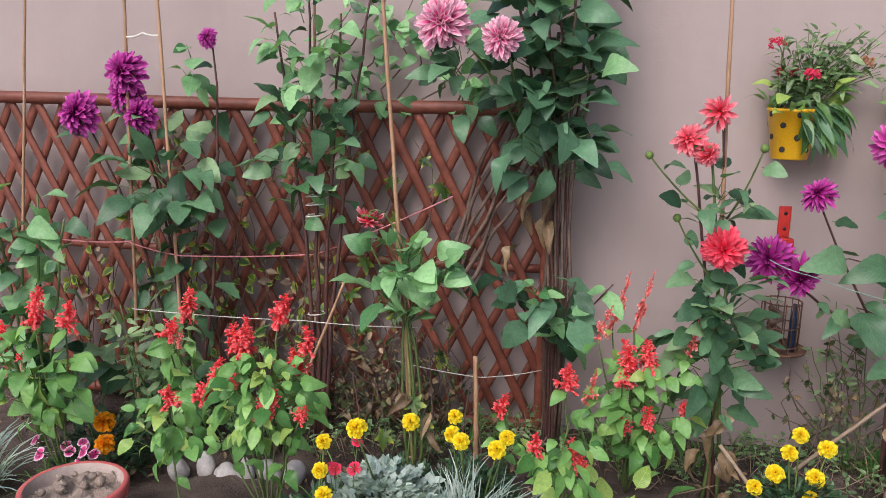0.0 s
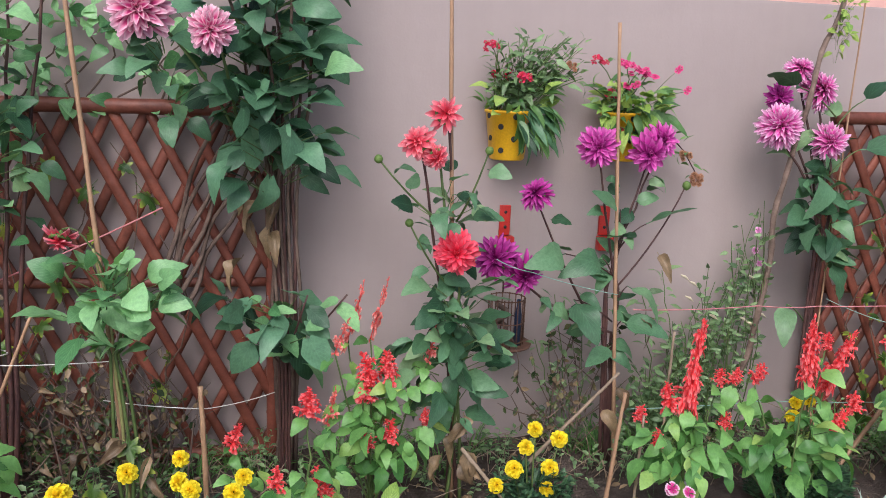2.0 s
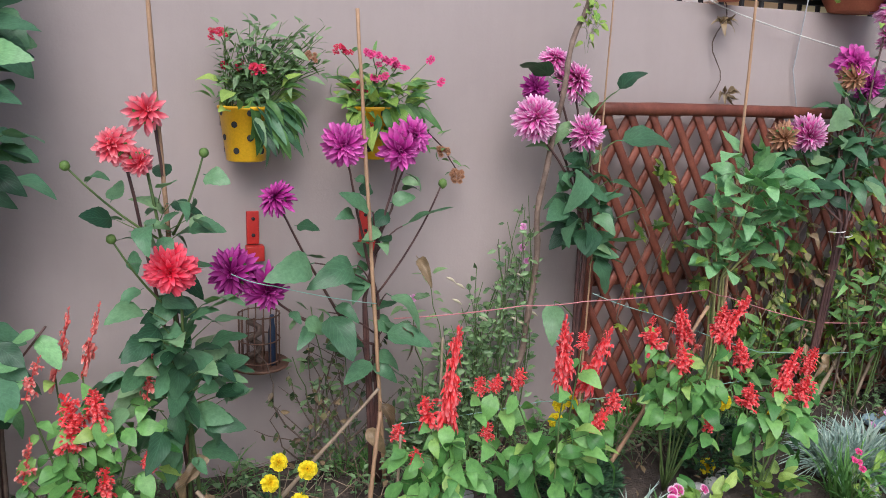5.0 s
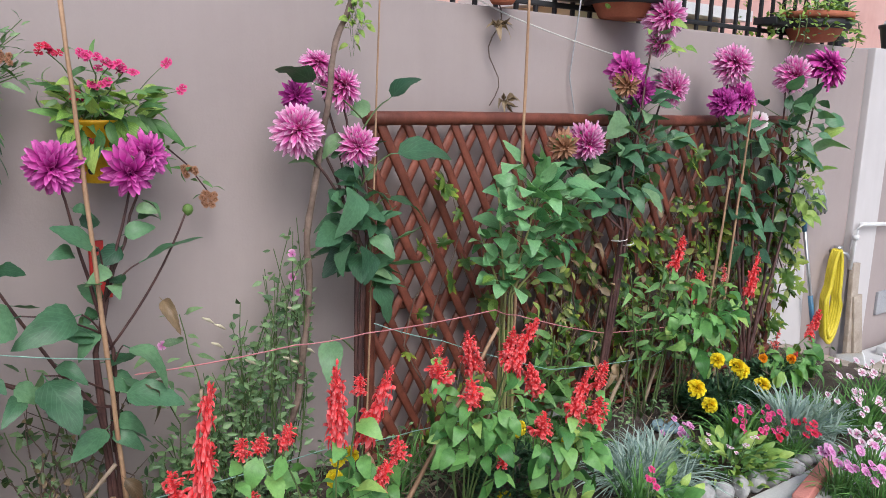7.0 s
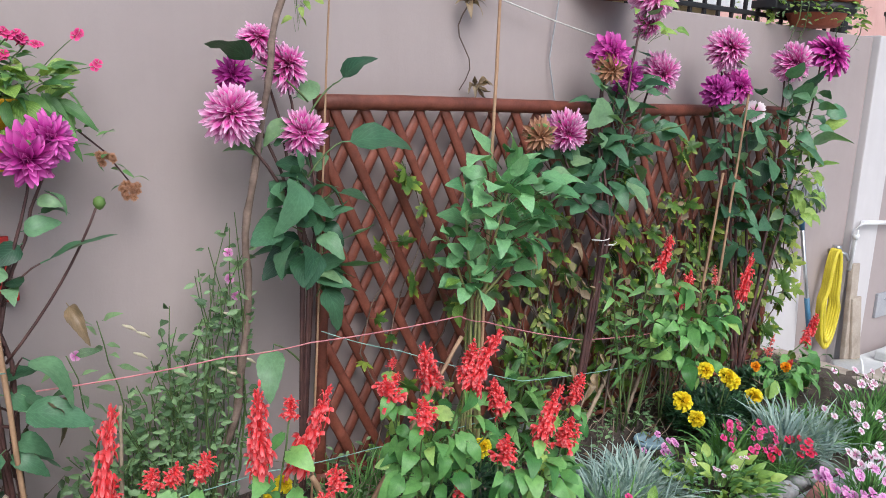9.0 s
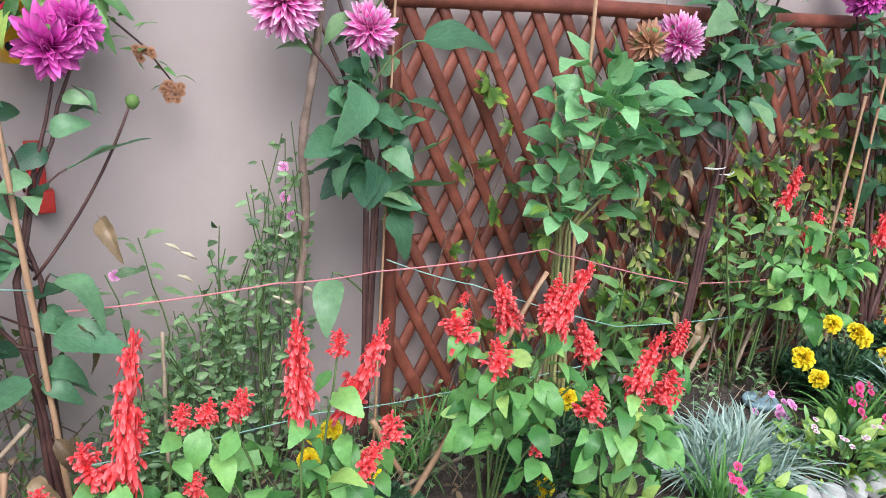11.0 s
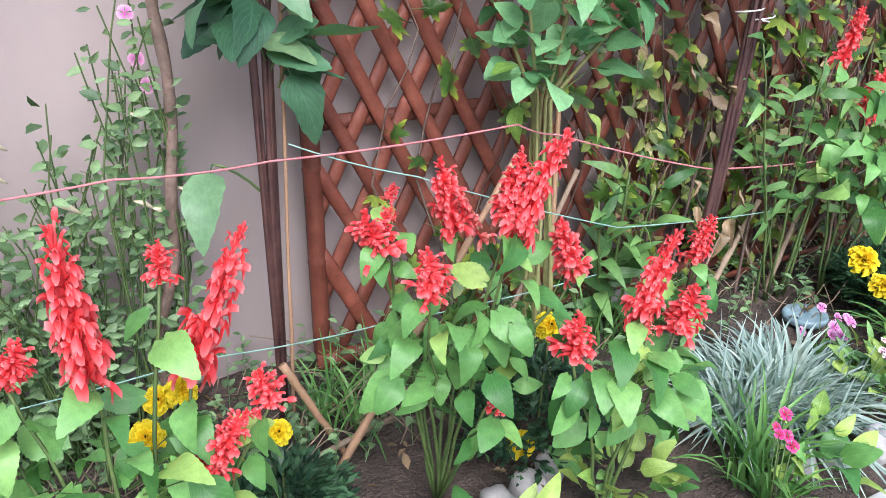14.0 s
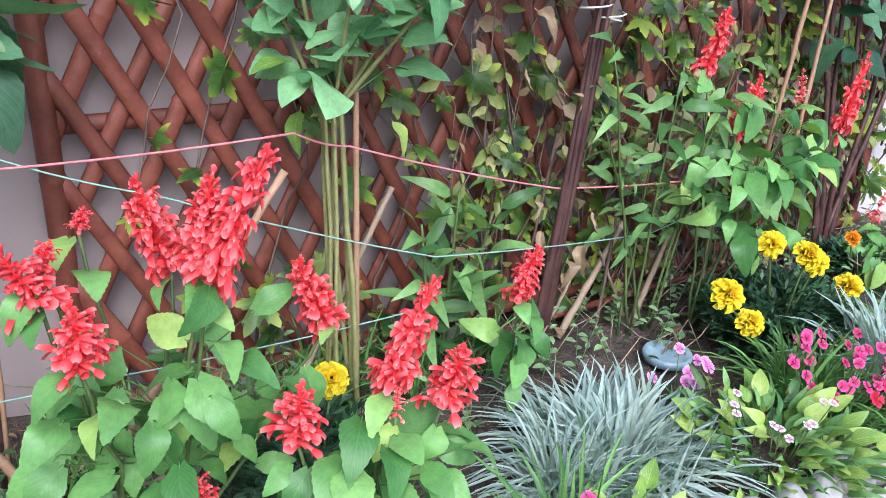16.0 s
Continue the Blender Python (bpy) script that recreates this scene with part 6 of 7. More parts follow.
edge = [(-1.30, 2.31), (-1.221, 2.35), (-1.138, 2.33), (-1.07, 2.34), (-1.0, 2.36), (-0.905, 2.36), (2.09, 2.29), (2.165, 2.30), (2.235, 2.325), (2.76, 2.09), (2.845, 2.06), (2.925, 2.04), (3.0, 2.025), (3.085, 2.02), (3.165, 2.015), (3.25, 2.02), (3.33, 2.01), (3.41, 2.02), (3.49, 2.01), (3.57, 2.01), (2.67, 2.10), (-1.78, 1.95), (-1.68, 1.93)]
for i, (x, y) in enumerate(edge):
    big = 1.25 if i in (4, 11, 14, 21) else 1.15 if i < 6 else 1.0
    stone((x, y, 0.0), (0.074 * big * rng.uniform(0.85, 1.15), 0.066 * rng.uniform(0.85, 1.15), 0.066 * big * rng.uniform(0.8, 1.3)), i)
stone((2.82, 2.80, 0), (0.12, 0.08, 0.09), 40, "flat grey stone at the trellis foot")
stone((2.30, 2.80, 0), (0.14, 0.07, 0.07), 41, "flat grey stone at the trellis foot")
stone((1.3, 2.5, 0), (0.10, 0.08, 0.06), 42, "flat grey stone among the plants")

pot = thing("clay_bowl", (-1.39, 1.885, -0.01), "wide red-rimmed clay bowl of dry soil standing by the bed", "plant pot")
part("bowl", Shape().lathe([(0.0, 0.0), (0.085, 0.0), (0.095, 0.005), (0.125, 0.12), (0.132, 0.155), (0.148, 0.158), (0.150, 0.172), (0.150, 0.188), (0.143, 0.195), (0.134, 0.192)], sides=40), RED_CLAY, pot)
part("inner_wall", Shape().lathe([(0.1345, 0.192), (0.128, 0.17), (0.122, 0.13)], sides=40), GREY_INNER, pot, "chalky grey inside of the bowl")
fill = Shape()
n = 26
for j in range(n + 1):
    for i in range(n + 1):
        x, y = (i / n - 0.5) * 0.25, (j / n - 0.5) * 0.25
        k = math.hypot(x, y) / 0.125
        if k > 1:
            x, y = x / k, y / k
        fill.v.append((x, y, 0.163 + 0.030 * noise.noise((x * 22, y * 22, 3)) + 0.012 * noise.noise((x * 70, y * 70, 3))))
        fill.uv.append((0, 0))
for j in range(n):
    for i in range(n):
        a = j * (n + 1) + i
        fill.f.append((a, a + 1, a + n + 2, a + n + 1))
DRY_SOIL = rough_mat("dry_crumbly_soil", (0.24, 0.19, 0.155), (0.40, 0.33, 0.28), 25.0, 160.0, 0.95, 0.9, 0.01)
part("soil", fill, DRY_SOIL, pot, "dry crumbly soil")
for i in range(14):
    a, q = rng.uniform(0, 6.3), rng.random() ** 0.5 * 0.1
    clod = Shape()
    bm = bmesh.new()
    bmesh.ops.create_icosphere(bm, subdivisions=2, radius=rng.uniform(0.006, 0.016))
    for q2 in bm.verts:
        q2.co *= 1 + 0.35 * noise.noise(q2.co * 90 + Vector((i * 3, 0, 0)))
    bm.verts.index_update()
    clod.add([q2.co + Vector((q * math.cos(a), q * math.sin(a), 0.182)) for q2 in bm.verts], [tuple(q2.index for q2 in f.verts) for f in bm.faces])
    bm.free()
    part("clod", clod, DRY_SOIL, pot)

tagged(part("flat_brick", Shape().box((-0.20, -0.025, 0), (0.20, 0.025, 0.045), 0.006), BRICK), "pink brick strip lying at the edge of the paving", "brick").matrix_basis = pose(3.27, 1.897, -0.001, 0, 0, 14)
ring = thing("glass_ring", (3.215, 2.52, 0.0), "bluish glass bottle base lying in the soil", "glass")
GLASS = rough_mat("blue_grey_glass", (0.20, 0.32, 0.38), (0.34, 0.46, 0.52), 20.0, 120.0, 0.15, 0.05, 0.001)
part("base", Shape().lathe([(0.0, 0.012), (0.035, 0.010), (0.042, 0.014), (0.056, 0.030), (0.060, 0.022), (0.056, 0.008), (0.040, 0.0)]), GLASS, ring)

litter = Shape()
for i in range(1500):
    x, y = rng.uniform(-2.4, 4.6), rng.uniform(2.02, 2.94)
    if rng.random() < 0.6 and y < 2.5:
        continue
    a = rng.uniform(0, 6.3)
    small_leaf(litter, Vector((x, y, 0.014 + 0.02 * rng.random())), Vector((math.cos(a), math.sin(a), rng.uniform(-0.1, 0.5))), Vector((rng.uniform(-0.8, 0.8), rng.uniform(-0.8, 0.8), 1)), rng.uniform(0.012, 0.045), 0.22)
tagged(part("leaf_litter", litter, LEAF_DRY), "dry leaf litter strewn over the soil", "litter", "", "stuff")
twigs = Shape()
for i in range(420):
    x, y = rng.uniform(-1.2, 4.3), rng.uniform(2.5, 2.92)
    a, le = rng.uniform(0, 6.3), rng.uniform(0.05, 0.22)
    o = Vector((x, y, 0.01))
    twigs.tube([o, o + Vector((math.cos(a) * le * 0.5, math.sin(a) * le * 0.2, rng.uniform(0.0, 0.1))), o + Vector((math.cos(a) * le, math.sin(a) * le * 0.3, rng.uniform(0.0, 0.14)))], [0.002, 0.0018, 0.001], 4)
tagged(part("dry_twigs", twigs, CANE_OLD), "dry twigs and cut stems on the soil", "twigs", "", "stuff")
sprigs = Shape()
for i in range(420):
    o = Vector((rng.uniform(-1.3, 4.4), rng.uniform(2.5, 2.93), 0.0))
    top = o + Vector((rng.uniform(-0.05, 0.05), rng.uniform(-0.05, 0.03), rng.uniform(0.04, 0.17)))
    sprigs.tube([o, top], [0.0014, 0.0008], 3, False)
    for j in range(7):
        a = rng.uniform(0, 6.3)
        small_leaf(sprigs, o.lerp(top, 0.25 + 0.75 * j / 6), Vector((math.cos(a), math.sin(a), rng.uniform(-0.2, 0.7))), Vector((rng.uniform(-0.3, 0.3), -0.3, 1)), rng.uniform(0.014, 0.034), 0.3)
tagged(part("ground_weeds", sprigs, LEAF_PEA), "low green weeds at the foot of the wall", "weeds", "", "stuff")


# ---- wall things: yellow pots, brackets, feeder ----
def wall_pot(x, z, label, tops, size=1.0):
    root = thing("wall_pot", (x, 2.88, z), label, "plant pot", "yellow wall pots")
    part("bucket", Shape().lathe([(0.0, 0.0), (0.056, 0.0), (0.060, 0.004), (0.080, 0.158), (0.084, 0.160), (0.085, 0.168), (0.081, 0.170), (0.078, 0.160), (0.076, 0.14)], sides=36), YELLOW_TIN, root)
    part("soil", Shape().lathe([(0.0, 0.145), (0.077, 0.142)], sides=24), SOIL, root, "dark potting soil")
    for j, zz in enumerate((0.035, 0.075, 0.115, 0.15)):
        for k in range(5):
            a = 2 * math.pi * (k + 0.5 * (j % 2)) / 5 + 0.35
            rr = 0.0612 + 0.020 * (zz - 0.004) / 0.154
            dot = Shape()
            c = Vector((math.cos(a) * rr, math.sin(a) * rr, zz))
            u, w, nrm = Vector((-math.sin(a), math.cos(a), 0)), Vector((0, 0, 1)), Vector((math.cos(a), math.sin(a), -0.13))
            ring_pts = [c + nrm * 0.0012 + (u * math.cos(t) + w * math.sin(t)) * 0.010 for t in [2 * math.pi * q / 12 for q in range(12)]]
            dot.add([c + nrm * 0.002] + ring_pts, [(0, q + 1, (q + 1) % 12 + 1) for q in range(12)])
            part("dot", dot, BLACK, root)
    part("hook", Shape().tube([(0, 0.075, 0.168), (0, 0.085, 0.185), (0, 0.09, 0.15)], 0.004, 6), STEEL, root)
    return root


wall_pot(0.69, 1.095, "yellow tin wall pot with black dots, planted with dianthus", 0)
wall_pot(1.11, 1.10, "yellow tin wall pot with black dots, planted with sweet william", 0)


def pot_plant(x, z, tops, label, trailing, lush):
    root = thing("potted_dianthus", (x, 2.87, z), label, "dianthus", "plants in the wall pots")
    for tx, tz, kind in tops:
        tip = Vector((tx, 2.84 + rng.uniform(-0.05, 0.04), tz))
        pts = curve_pts((x + rng.uniform(-0.05, 0.05), 2.86, z), tip, 0, 8, (0, 0, 0.02), 0.004)
        stem(root, pts, 0.0026, 0.0016, STEM, sides=5)
        leafy(root, pts, BROAD_LEAVES if kind else PEA_LEAVES, 9, 0.06, 0.1, 0.9, taper=0.2)
        if kind == "dry":
            for i in range(10):
                bloom(root, D_FADED, tip + Vector((rng.uniform(-0.02, 0.02), rng.uniform(-0.02, 0.0), rng.uniform(-0.015, 0.015))), 0.018, calyx=False)
        elif kind:
            for i in range(7):
                bloom(root, PINKS[kind], tip + Vector((rng.uniform(-0.028, 0.028), rng.uniform(-0.025, 0.0), rng.uniform(-0.012, 0.016))), 0.026, (rng.uniform(-0.4, 0.4), -0.7, 0.7), calyx=False)
    for i in range(trailing):
        a = rng.uniform(0.15, 1.6)
        p = Vector((x + 0.07 * a, 2.82, z + rng.uniform(-0.03, 0.05)))
        leaf_on(root, BROAD_LEAVES, p, (a * 0.7, -0.4, -0.9), rng.uniform(0.08, 0.13))
    for i in range(lush):
        a = rng.uniform(0, 6.3)
        p = Vector((x + 0.10 * math.cos(a), 2.83 + 0.05 * math.sin(a), z + rng.uniform(0.0, 0.10)))
        leaf_on(root, BROAD_LEAVES if i % 2 else LIME_LEAVES, p, (math.cos(a), math.sin(a) - 0.4, rng.uniform(-0.1, 0.8)), rng.uniform(0.05, 0.085))
    return root


dp = pot_plant(0.69, 1.25, [(0.617, 1.476, "crimson"), (0.652, 1.383, "crimson"), (0.706, 1.377, "crimson"), (0.871, 1.51, ""), (0.878, 1.417, "dry"), (0.72, 1.47, ""), (0.76, 1.50, ""), (0.80, 1.46, ""), (0.83, 1.49, ""), (0.66, 1.45, ""), (0.78, 1.42, ""), (0.84, 1.40, ""), (0.92, 1.38, "")], "dianthus with grey-green stalks and few crimson flowers", 22, 26)
for i in range(30):
    a = rng.uniform(0.0, 1.0)
    leaf_on(dp, DARK_LANCE, (0.70 + 0.095 * a, 2.795 + 0.05 * a, 1.25 + rng.uniform(-0.04, 0.04)), (0.25 + 0.6 * a, -0.35, -0.9 + 0.3 * a), rng.uniform(0.07, 0.12))
for i in range(50):
    tip = Vector((rng.uniform(0.62, 0.94), 2.84, rng.uniform(1.36, 1.52)))
    pts = curve_pts((0.69 + rng.uniform(-0.06, 0.06), 2.86, 1.25), tip, 0, 6, (0.0, 0, 0.01), 0.005)
    stem(dp, pts, 0.0018, 0.001, STEM, sides=4)
    leafy(dp, pts, PEA_LEAVES, 8, 0.042, 0.3, 1.0, droop=0.5)
dp = pot_plant(1.11, 1.25, [(0.98, 1.438, "crimson"), (1.05, 1.335, "crimson"), (1.077, 1.434, "hot"), (1.13, 1.405, "hot"), (1.175, 1.40, "hot"), (1.05, 1.20, "crimson"), (1.10, 1.36, "hot"), (1.25, 1.33, ""), (0.96, 1.36, "")], "lush sweet william with pink and crimson flowers", 26, 60)
for i in range(34):
    a = rng.uniform(-1, 1)
    leaf_on(dp, BROAD_LEAVES if i % 3 else LIME_LEAVES, (1.11 + 0.085 * a, 2.80 - 0.02 * (1 - a * a), 1.25 + rng.uniform(-0.05, 0.03)), (a * 0.6, -0.5, -0.8), rng.uniform(0.06, 0.10))
for tip, kind in (((1.281, 2.84, 1.42), "hot"), ((1.321, 2.84, 1.35), "hot")):
    pts = curve_pts((1.16, 2.85, 1.28), tip, 0, 6, (0, 0, 0.01))
    stem(dp, pts, 0.0014, 0.001, STEM, sides=4)
    for i in range(2):
        bloom(dp, PINKS[kind], Vector(tip) + Vector((0.008 * i, 0, 0.008 * i)), 0.026, calyx=False)
pts = [Vector(q) for q in ((1.16, 2.84, 1.22), (1.27, 2.84, 1.20), (1.34, 2.85, 1.14), (1.40, 2.86, 1.06))]
stem(dp, pts, 0.003, 0.002, STEM_DARK)
leafy(dp, pts, BROAD_LEAVES, 16, 0.06, 0.2, 1.0)
for at in ((1.335, 2.84, 1.12), (1.40, 2.85, 1.05), (1.39, 2.85, 1.04)):
    for i in range(8):
        bloom(dp, D_FADED, Vector(at) + Vector((rng.uniform(-0.02, 0.02), rng.uniform(-0.02, 0), rng.uniform(-0.02, 0.02))), 0.022, calyx=False)

for x in (0.72, 1.105):
    br = thing("bracket", (x, 2.96, 0.755), "red painted bracket with two screw holes on the wall", "bracket", "red wall brackets")
    part("plate", Shape().box((-0.021, -0.002, 0.055), (0.019, 0.010, 0.165), 0.002).box((-0.026, -0.028, 0.0), (0.032, 0.009, 0.052), 0.003), RED_PAINT, br)
    for z in (0.085, 0.14):
        part("screw_hole", Shape().tube([(0, -0.004, z), (0, -0.001, z)], 0.006, 10), BLACK, br)

fd = thing("bird_feeder", (0.72, 2.875, 0.41), "rusty wire cage feeder with a round tray hung on the wall", "bird feeder")
part("tray", Shape().lathe([(0.0, 0.0), (0.075, 0.0), (0.094, 0.008), (0.097, 0.018), (0.090, 0.016), (0.0, 0.010)], sides=32), RUST, fd)
for k in range(16):
    a = 2 * math.pi * k / 16
    part("wire", Shape().tube([(0.066 * math.cos(a), 0.066 * math.sin(a), 0.012), (0.066 * math.cos(a), 0.066 * math.sin(a), 0.19)], 0.0022, 5), RUST, fd)
for z in (0.03, 0.10, 0.185):
    part("hoop", Shape().tube([(0.067 * math.cos(q * math.pi / 12), 0.067 * math.sin(q * math.pi / 12), z) for q in range(25)], 0.0025, 5), RUST, fd)
part("bottle", Shape().lathe([(0.0, 0.012), (0.013, 0.012), (0.013, 0.13), (0.007, 0.16), (0.007, 0.185), (0.0, 0.186)], (0.038, -0.025, 0), 16), DARK_BLUE, fd, "dark blue bottle")
part("twisted_root", Shape().tube([(0.02 * math.cos(q * 1.3) - 0.015, 0.02 * math.sin(q * 1.3), 0.015 + 0.012 * q) for q in range(13)], 0.010, 7), WOODY, fd)
part("hanger", Shape().tube([(0.0, 0.06, 0.19), (0.0, 0.075, 0.30), (0.0, 0.08, 0.35)], 0.0025, 5), RUST, fd)

# dried tendril hanging down the wall, by the cord
v = thing("dried_tendril", (2.56, 2.95, 1.3), "dried brown tendril with two withered leaves on the wall", "vine")
stem(v, [Vector((2.55 + 0.03 * math.sin(k * 0.9), 2.945, 1.72 - 0.036 * k)) for k in range(12)], 0.003, 0.002, WOODY, sides=5)
for at in ((2.545, 2.93, 1.61), (2.60, 2.93, 1.345)):
    for i in range(7):
        leaf_on(v, DRY_LEAVES, at, (rng.uniform(-1, 1), -0.4, rng.uniform(-0.6, 0.5)), 0.055)


# ---- top of the wall: railing, hanging pots; the corner of the yard ----
rail = thing("railing", (3.9, 3.05, 1.69), "black iron railing standing on the wall", "railing")
for x in [2.32 + 0.105 * k for k in range(29)]:
    part("baluster", Shape().box((x - 3.9 - 0.008, -0.008, 0.0), (x - 3.9 + 0.008, 0.008, 0.75), 0.002), BLACK, rail)
part("bottom_bar", Shape().box((-1.65, -0.012, 0.035), (1.42, 0.010, 0.055), 0.002), BLACK, rail)
part("top_bar", Shape().box((-1.65, -0.02, 0.75), (1.42, 0.02, 0.79), 0.003), BLACK, rail)
part("post", Shape().box((1.27, -0.03, 0.0), (1.335, 0.035, 0.9), 0.004), BLACK, rail)


def rail_pot(x, z, r, label, leaves, holder=True):
    root = thing("railing_pot", (x, 2.91, z), label, "plant pot", "pots hung on the railing")
    part("bowl", Shape().lathe([(0.0, 0.0), (r * 0.55, 0.0), (r * 0.62, 0.006), (r * 0.95, r * 0.62), (r * 1.06, r * 0.63), (r * 1.06, r * 0.78), (r * 0.95, r * 0.78), (r * 0.9, r * 0.6)], sides=32), TERRACOTTA, root)
    part("soil", Shape().lathe([(0.0, r * 0.66), (r * 0.92, r * 0.64)], sides=24), SOIL, root)
    if holder:
        part("holder", Shape().lathe([(r * 0.83, r * 0.33), (r * 1.0, r * 0.33), (r * 1.0, r * 0.58), (r * 0.93, r * 0.58)], sides=32), BLACK, root, "black iron holder ring")
        part("holder_arm", Shape().box((-r * 1.8, 0.02, r * 0.38), (r * 0.2, 0.15, r * 0.58), 0.003), BLACK, root)
    plant = thing("succulent", (x, 2.91, z + r * 0.7), "small-leaved trailing succulent in a railing pot", "succulent")
    for i in range(leaves):
        a, q = rng.uniform(0, 6.3), rng.random() ** 0.5 * r * 1.7
        p = Vector((x + q * math.cos(a), 2.91 + q * math.sin(a) * 0.6, z + r * 0.75 + 0.10 * rng.random() - max(0, q - r) * 1.2))
        leaf_on(plant, LIME_LEAVES if i % 2 else PEA_LEAVES, p, (math.cos(a), math.sin(a) - 0.3, rng.uniform(-0.6, 0.8)), 0.04)
    stem(plant, [Vector((x, 2.91, z + r * 0.64)), Vector((x, 2.9, z + r * 1.2))], 0.006, 0.004, STEM)
    return plant


rail_pot(3.22, 1.69, 0.17, "round terracotta bowl in a black holder", 40)
pl = rail_pot(4.70, 1.69, 0.18, "round terracotta bowl of trailing succulents", 460)
for x in (4.46, 4.74, 4.98, 4.40):
    pts = curve_pts((x, 2.82, 1.80), (x + rng.uniform(-0.04, 0.04), 2.88, 1.50 + rng.uniform(0, 0.12)), 0, 8, (0, -0.03, 0), 0.004)
    stem(pl, pts, 0.003, 0.0015, STEM, sides=4)
    leafy(pl, pts, PEA_LEAVES, 16, 0.03, 0.0, 1.0)
rail_pot(2.55, 1.695, 0.07, "small red clay pot behind the railing", 10, False)
lp = thing("garden_lamp", (5.80, 3.02, 1.70), "small black lantern with a pale pointed top on the wall", "lantern")
part("body", Shape().lathe([(0.0, 0.0), (0.05, 0.0), (0.075, 0.13), (0.085, 0.14), (0.085, 0.155), (0.0, 0.16)], sides=14), BLACK, lp)
part("cone", Shape().lathe([(0.062, 0.16), (0.024, 0.22), (0.004, 0.30)], sides=16), WHITE_PLASTIC, lp, "pale pointed top")

# mop, hose, tap, pipe, plate and clutter in the corner
mop = thing("mop", (5.02, 2.91, -0.2), "blue-handled string mop leaning head up on the wall", "mop")
a, b = Vector((0.04, -0.06, 0.0)), Vector((-0.19, 0.02, 1.0))
part("handle", Shape().tube([a, b], 0.011, 10), STEEL, mop)
part("grip", Shape().tube([a.lerp(b, 0.30), a.lerp(b, 0.48)], 0.0145, 10), BLUE_PLASTIC, mop)
part("socket", Shape().tube([a.lerp(b, 0.86), b + Vector((-0.005, 0, 0.06))], [0.014, 0.022], 10), BLUE_PLASTIC, mop)
yarn = Shape()
for i in range(70):
    x = rng.uniform(-0.13, 0.13)
    t = b + Vector((x * 0.5, -0.01, 0.09))
    yarn.tube([t, t + Vector((x * 0.45, -0.025, 0.02)), t + Vector((x * 0.9, -0.03 + rng.uniform(-0.02, 0.02), -0.05)), t + Vector((x * 1.05 + rng.uniform(-0.02, 0.02), -0.03, -0.09 - 0.05 * rng.random()))], 0.006, 5)
part("yarn", yarn, MOP, mop, "grey yarn mop head")
hose = thing("garden_hose", (5.20, 2.94, 0.0), "coiled yellow garden hose hung on the tap", "hose")
for k in range(8):
    w, drop = 0.055 + 0.006 * k, 0.50 + 0.010 * k
    pts = []
    for i in range(29):
        t = 2 * math.pi * i / 28
        pts.append(Vector((0.02 + w * math.sin(t) * (1.0 if math.cos(t) < 0 else 0.65), -0.02 - 0.012 * (k % 4), 0.52 - drop * (0.5 - 0.5 * math.cos(t)))))
    part("loop", Shape().tube(pts, 0.0105, 8), HOSE, hose)
tap = thing("tap", (5.275, 2.96, 0.50), "small steel tap on the wall", "tap")
part("body", Shape().tube([(0, 0.01, 0.0), (0, -0.05, 0.0), (0.03, -0.075, -0.01), (0.055, -0.08, -0.045)], [0.014, 0.013, 0.011, 0.010], 10), STEEL, tap)
part("knob", Shape().tube([(0, -0.035, 0.01), (0, -0.035, 0.035)], [0.022, 0.026], 10), STEEL, tap)
pipe = thing("water_pipe", (5.5, 2.93, 0.4), "white plastic water pipe with an elbow along the wall", "pipe")
part("tube", Shape().tube([Vector(q) - pipe.location for q in ((5.42, 2.91, 0.38), (5.42, 2.90, 0.62), (5.46, 2.895, 0.66), (5.80, 2.90, 0.635), (6.02, 2.925, 0.645), (6.09, 2.925, 0.63), (6.14, 2.925, 0.16))], 0.013, 10), WHITE_PLASTIC, pipe)
for q in ((5.42, 2.90, 0.58), (6.13, 2.925, 0.26)):
    c = Vector(q) - pipe.location
    part("collar", Shape().tube([c - Vector((0, 0, 0.014)), c + Vector((0, 0, 0.014))], 0.019, 10), WHITE_PLASTIC, pipe)
plate = thing("cover_plate", (6.10, 2.945, 0.09), "grey square cover plate on the wall", "cover plate")
part("plate", Shape().box((-0.21, -0.014, -0.075), (0.21, 0.006, 0.08), 0.004), GREY_PLATE, plate)
for x in (-0.12, 0.13):
    part("screw", Shape().tube([(x, -0.018, 0.04), (x, -0.012, 0.04)], 0.007, 8), STEEL, plate)
bd = part("white_board", Shape().box((0, 0, 0), (0.36, 0.012, 0.65), 0.003), WALL_PALE)
bd.matrix_basis = pose(4.62, 2.925, -0.2, -3, 0, 0)
tagged(bd, "pale grey board leaning on the wall", "board")
for at, rot, size, lab in (((5.43, 2.86, -0.2), (-4, 3, 0), (0.08, 0.03, 0.62), "weathered narrow plank leaning in the corner"), ((5.50, 2.84, -0.2), (-5, -4, 0), (0.10, 0.03, 0.42), "weathered narrow plank leaning in the corner")):
    o = part("plank", Shape().box((-size[0] / 2, -size[1] / 2, 0), (size[0] / 2, size[1] / 2, size[2]), 0.004), PLANK)
    o.matrix_basis = pose(*at, *rot)
    tagged(o, lab, "plank", "old planks")
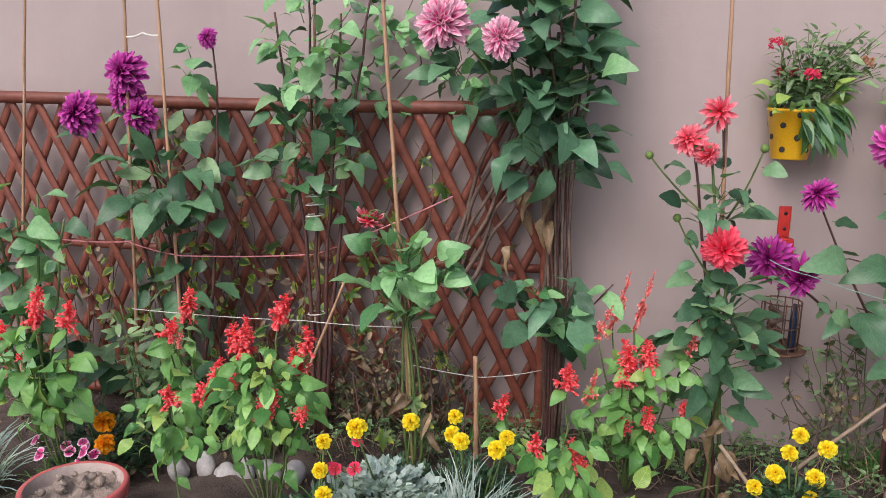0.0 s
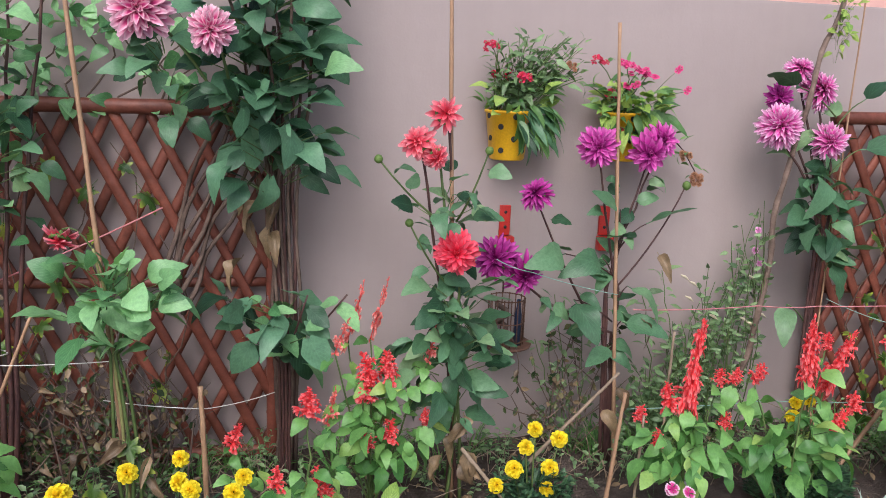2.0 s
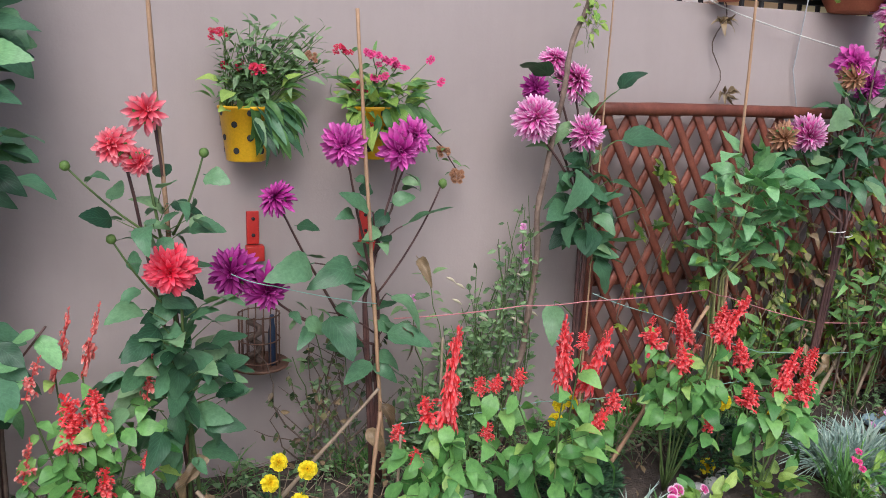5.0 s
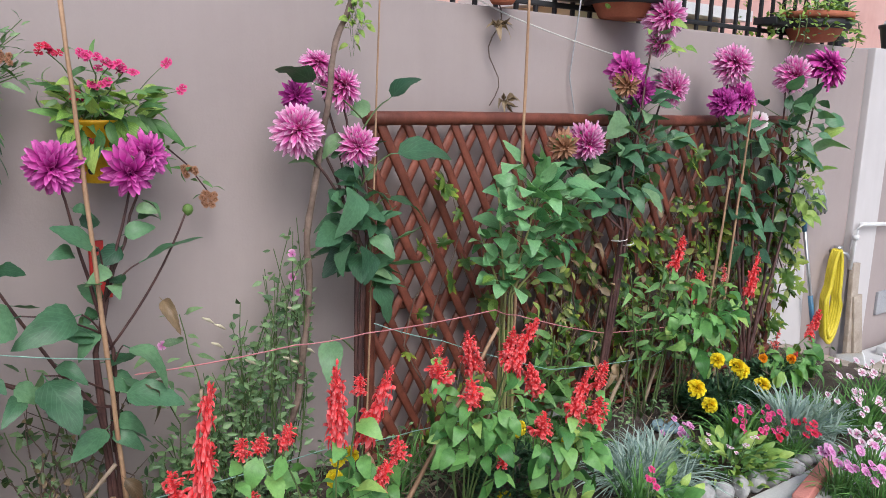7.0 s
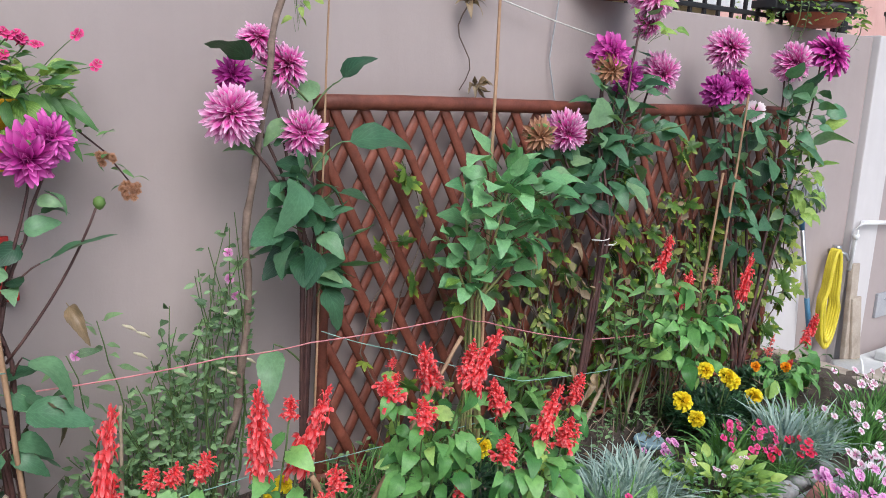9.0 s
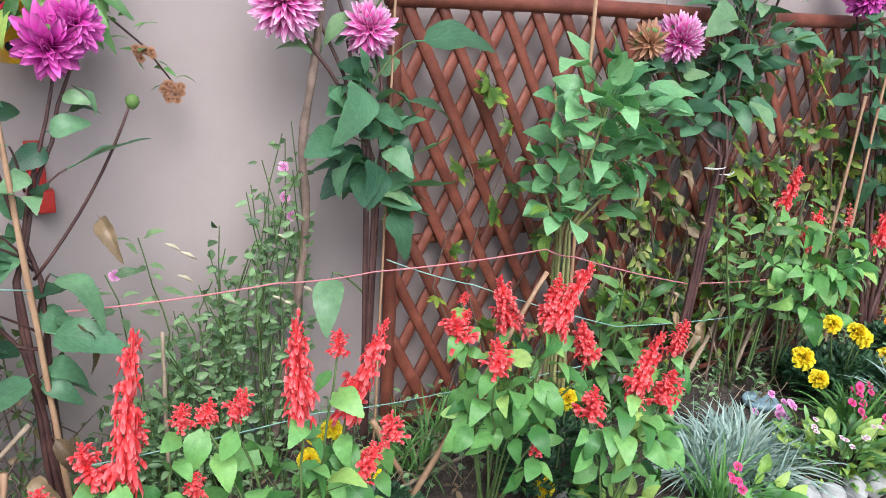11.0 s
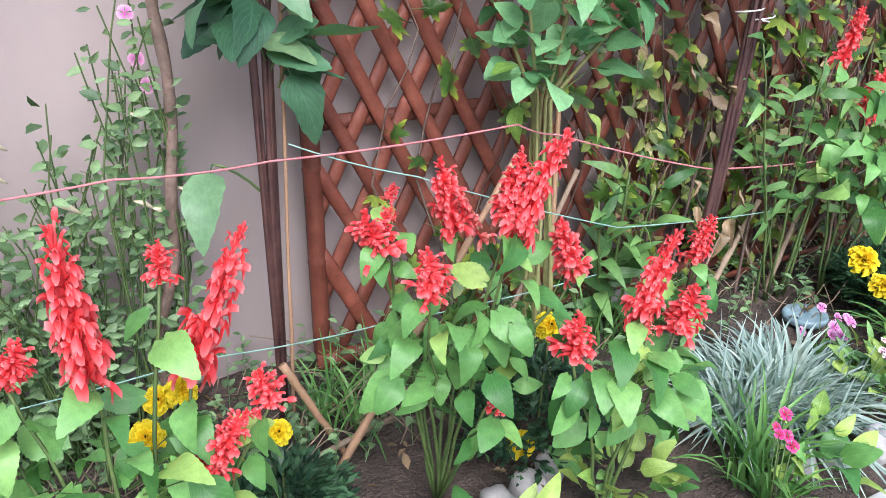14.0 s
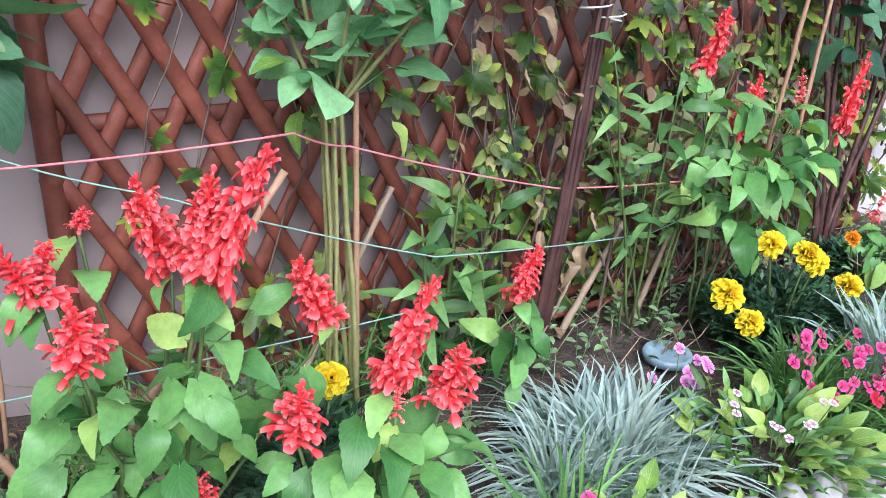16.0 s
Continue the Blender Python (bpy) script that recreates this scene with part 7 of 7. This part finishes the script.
for at, rz, le in (((4.92, 2.52, -0.12), 4, 0.9), ((5.0, 2.40, -0.19), -4, 1.1)):
    o = part("plank", Shape().box((-le / 2, -0.05, 0), (le / 2, 0.05, 0.035), 0.006), PLANK)
    o.matrix_basis = pose(*at, 0, 0, rz)
    tagged(o, "weathered plank lying at the bed end", "plank", "old planks")
bk = thing("white_bucket", (5.16, 2.72, -0.125), "white plastic tub lying on its side", "bucket")
part("tub", Shape().lathe([(0.0, 0.0), (0.058, 0.0), (0.075, 0.13), (0.081, 0.132), (0.081, 0.142), (0.073, 0.142), (0.058, 0.01), (0.0, 0.012)], sides=32), WHITE_PLASTIC, bk).matrix_basis = pose(-0.06, 0.05, 0.0, 90, 0, 40)
wb = thing("white_pail", (4.60, 2.10, -0.2), "white plastic pail at the edge of the paving", "bucket")
part("tub", Shape().lathe([(0.0, 0.0), (0.09, 0.0), (0.11, 0.17), (0.117, 0.172), (0.117, 0.185), (0.106, 0.185), (0.088, 0.01), (0.0, 0.012)], sides=36), WHITE_PLASTIC, wb)
part("handle", Shape().tube([(0.115 * math.cos(q * math.pi / 14), -0.02 - 0.05 * math.sin(q * math.pi / 14), 0.175 - 0.06 * math.sin(q * math.pi / 14)) for q in range(15)], 0.003, 6), STEEL, wb)
sl = part("paving_slab", Shape().box((-0.35, -0.2, 0), (0.45, 0.2, 0.06), 0.01), PATH)
sl.matrix_basis = pose(6.1, 2.66, -0.2, 0, 0, 4)
tagged(sl, "thick grey paving slab beside the wall", "slab")

# neighbouring house behind the railing
house = thing("neighbour_house", (8.0, 8.0, -0.03), "pink rendered neighbouring house beyond the railing", "house")
part("wall", Shape().box((-9.0, 0.0, 0.0), (9.0, 5.0, 7.0)), NEIGHBOUR, house, smooth=False)
part("annex", Shape().box((-1.6, -1.6, 0.0), (0.8, -0.005, 2.3)), CREAM, house, "cream yellow annex", smooth=False)
part("ledge", Shape().box((-1.8, -1.9, 2.3), (1.0, -0.005, 2.42)), WHITE_PLASTIC, house, "white ledge", smooth=False)
part("roof", Shape().box((-9.2, -0.3, 7.0), (9.2, 5.2, 7.25)), NEIGHBOUR, house, smooth=False)
for x in (-6.0, -3.0, 3.0):
    w = part("window", Shape().box((x, -0.04, 3.0), (x + 1.2, -0.004, 4.3)), WHITE_PLASTIC, house, "white window frame", smooth=False)
    part("pane", Shape().box((x + 0.07, -0.05, 3.07), (x + 1.13, -0.044, 4.23)), DARK_GLASS, w, smooth=False)
shrub = thing("conifer", (5.75, 3.9, 0), "yellow-green conifer behind the wall", "conifer")
stem(shrub, [Vector((5.75, 3.9, 0)), Vector((5.75, 3.9, 2.1))], 0.04, 0.008, WOODY)
part("foliage", fringe_bush(5, 1500, 2.3, 0.34, 0.03), LEAF_LIME, shrub)
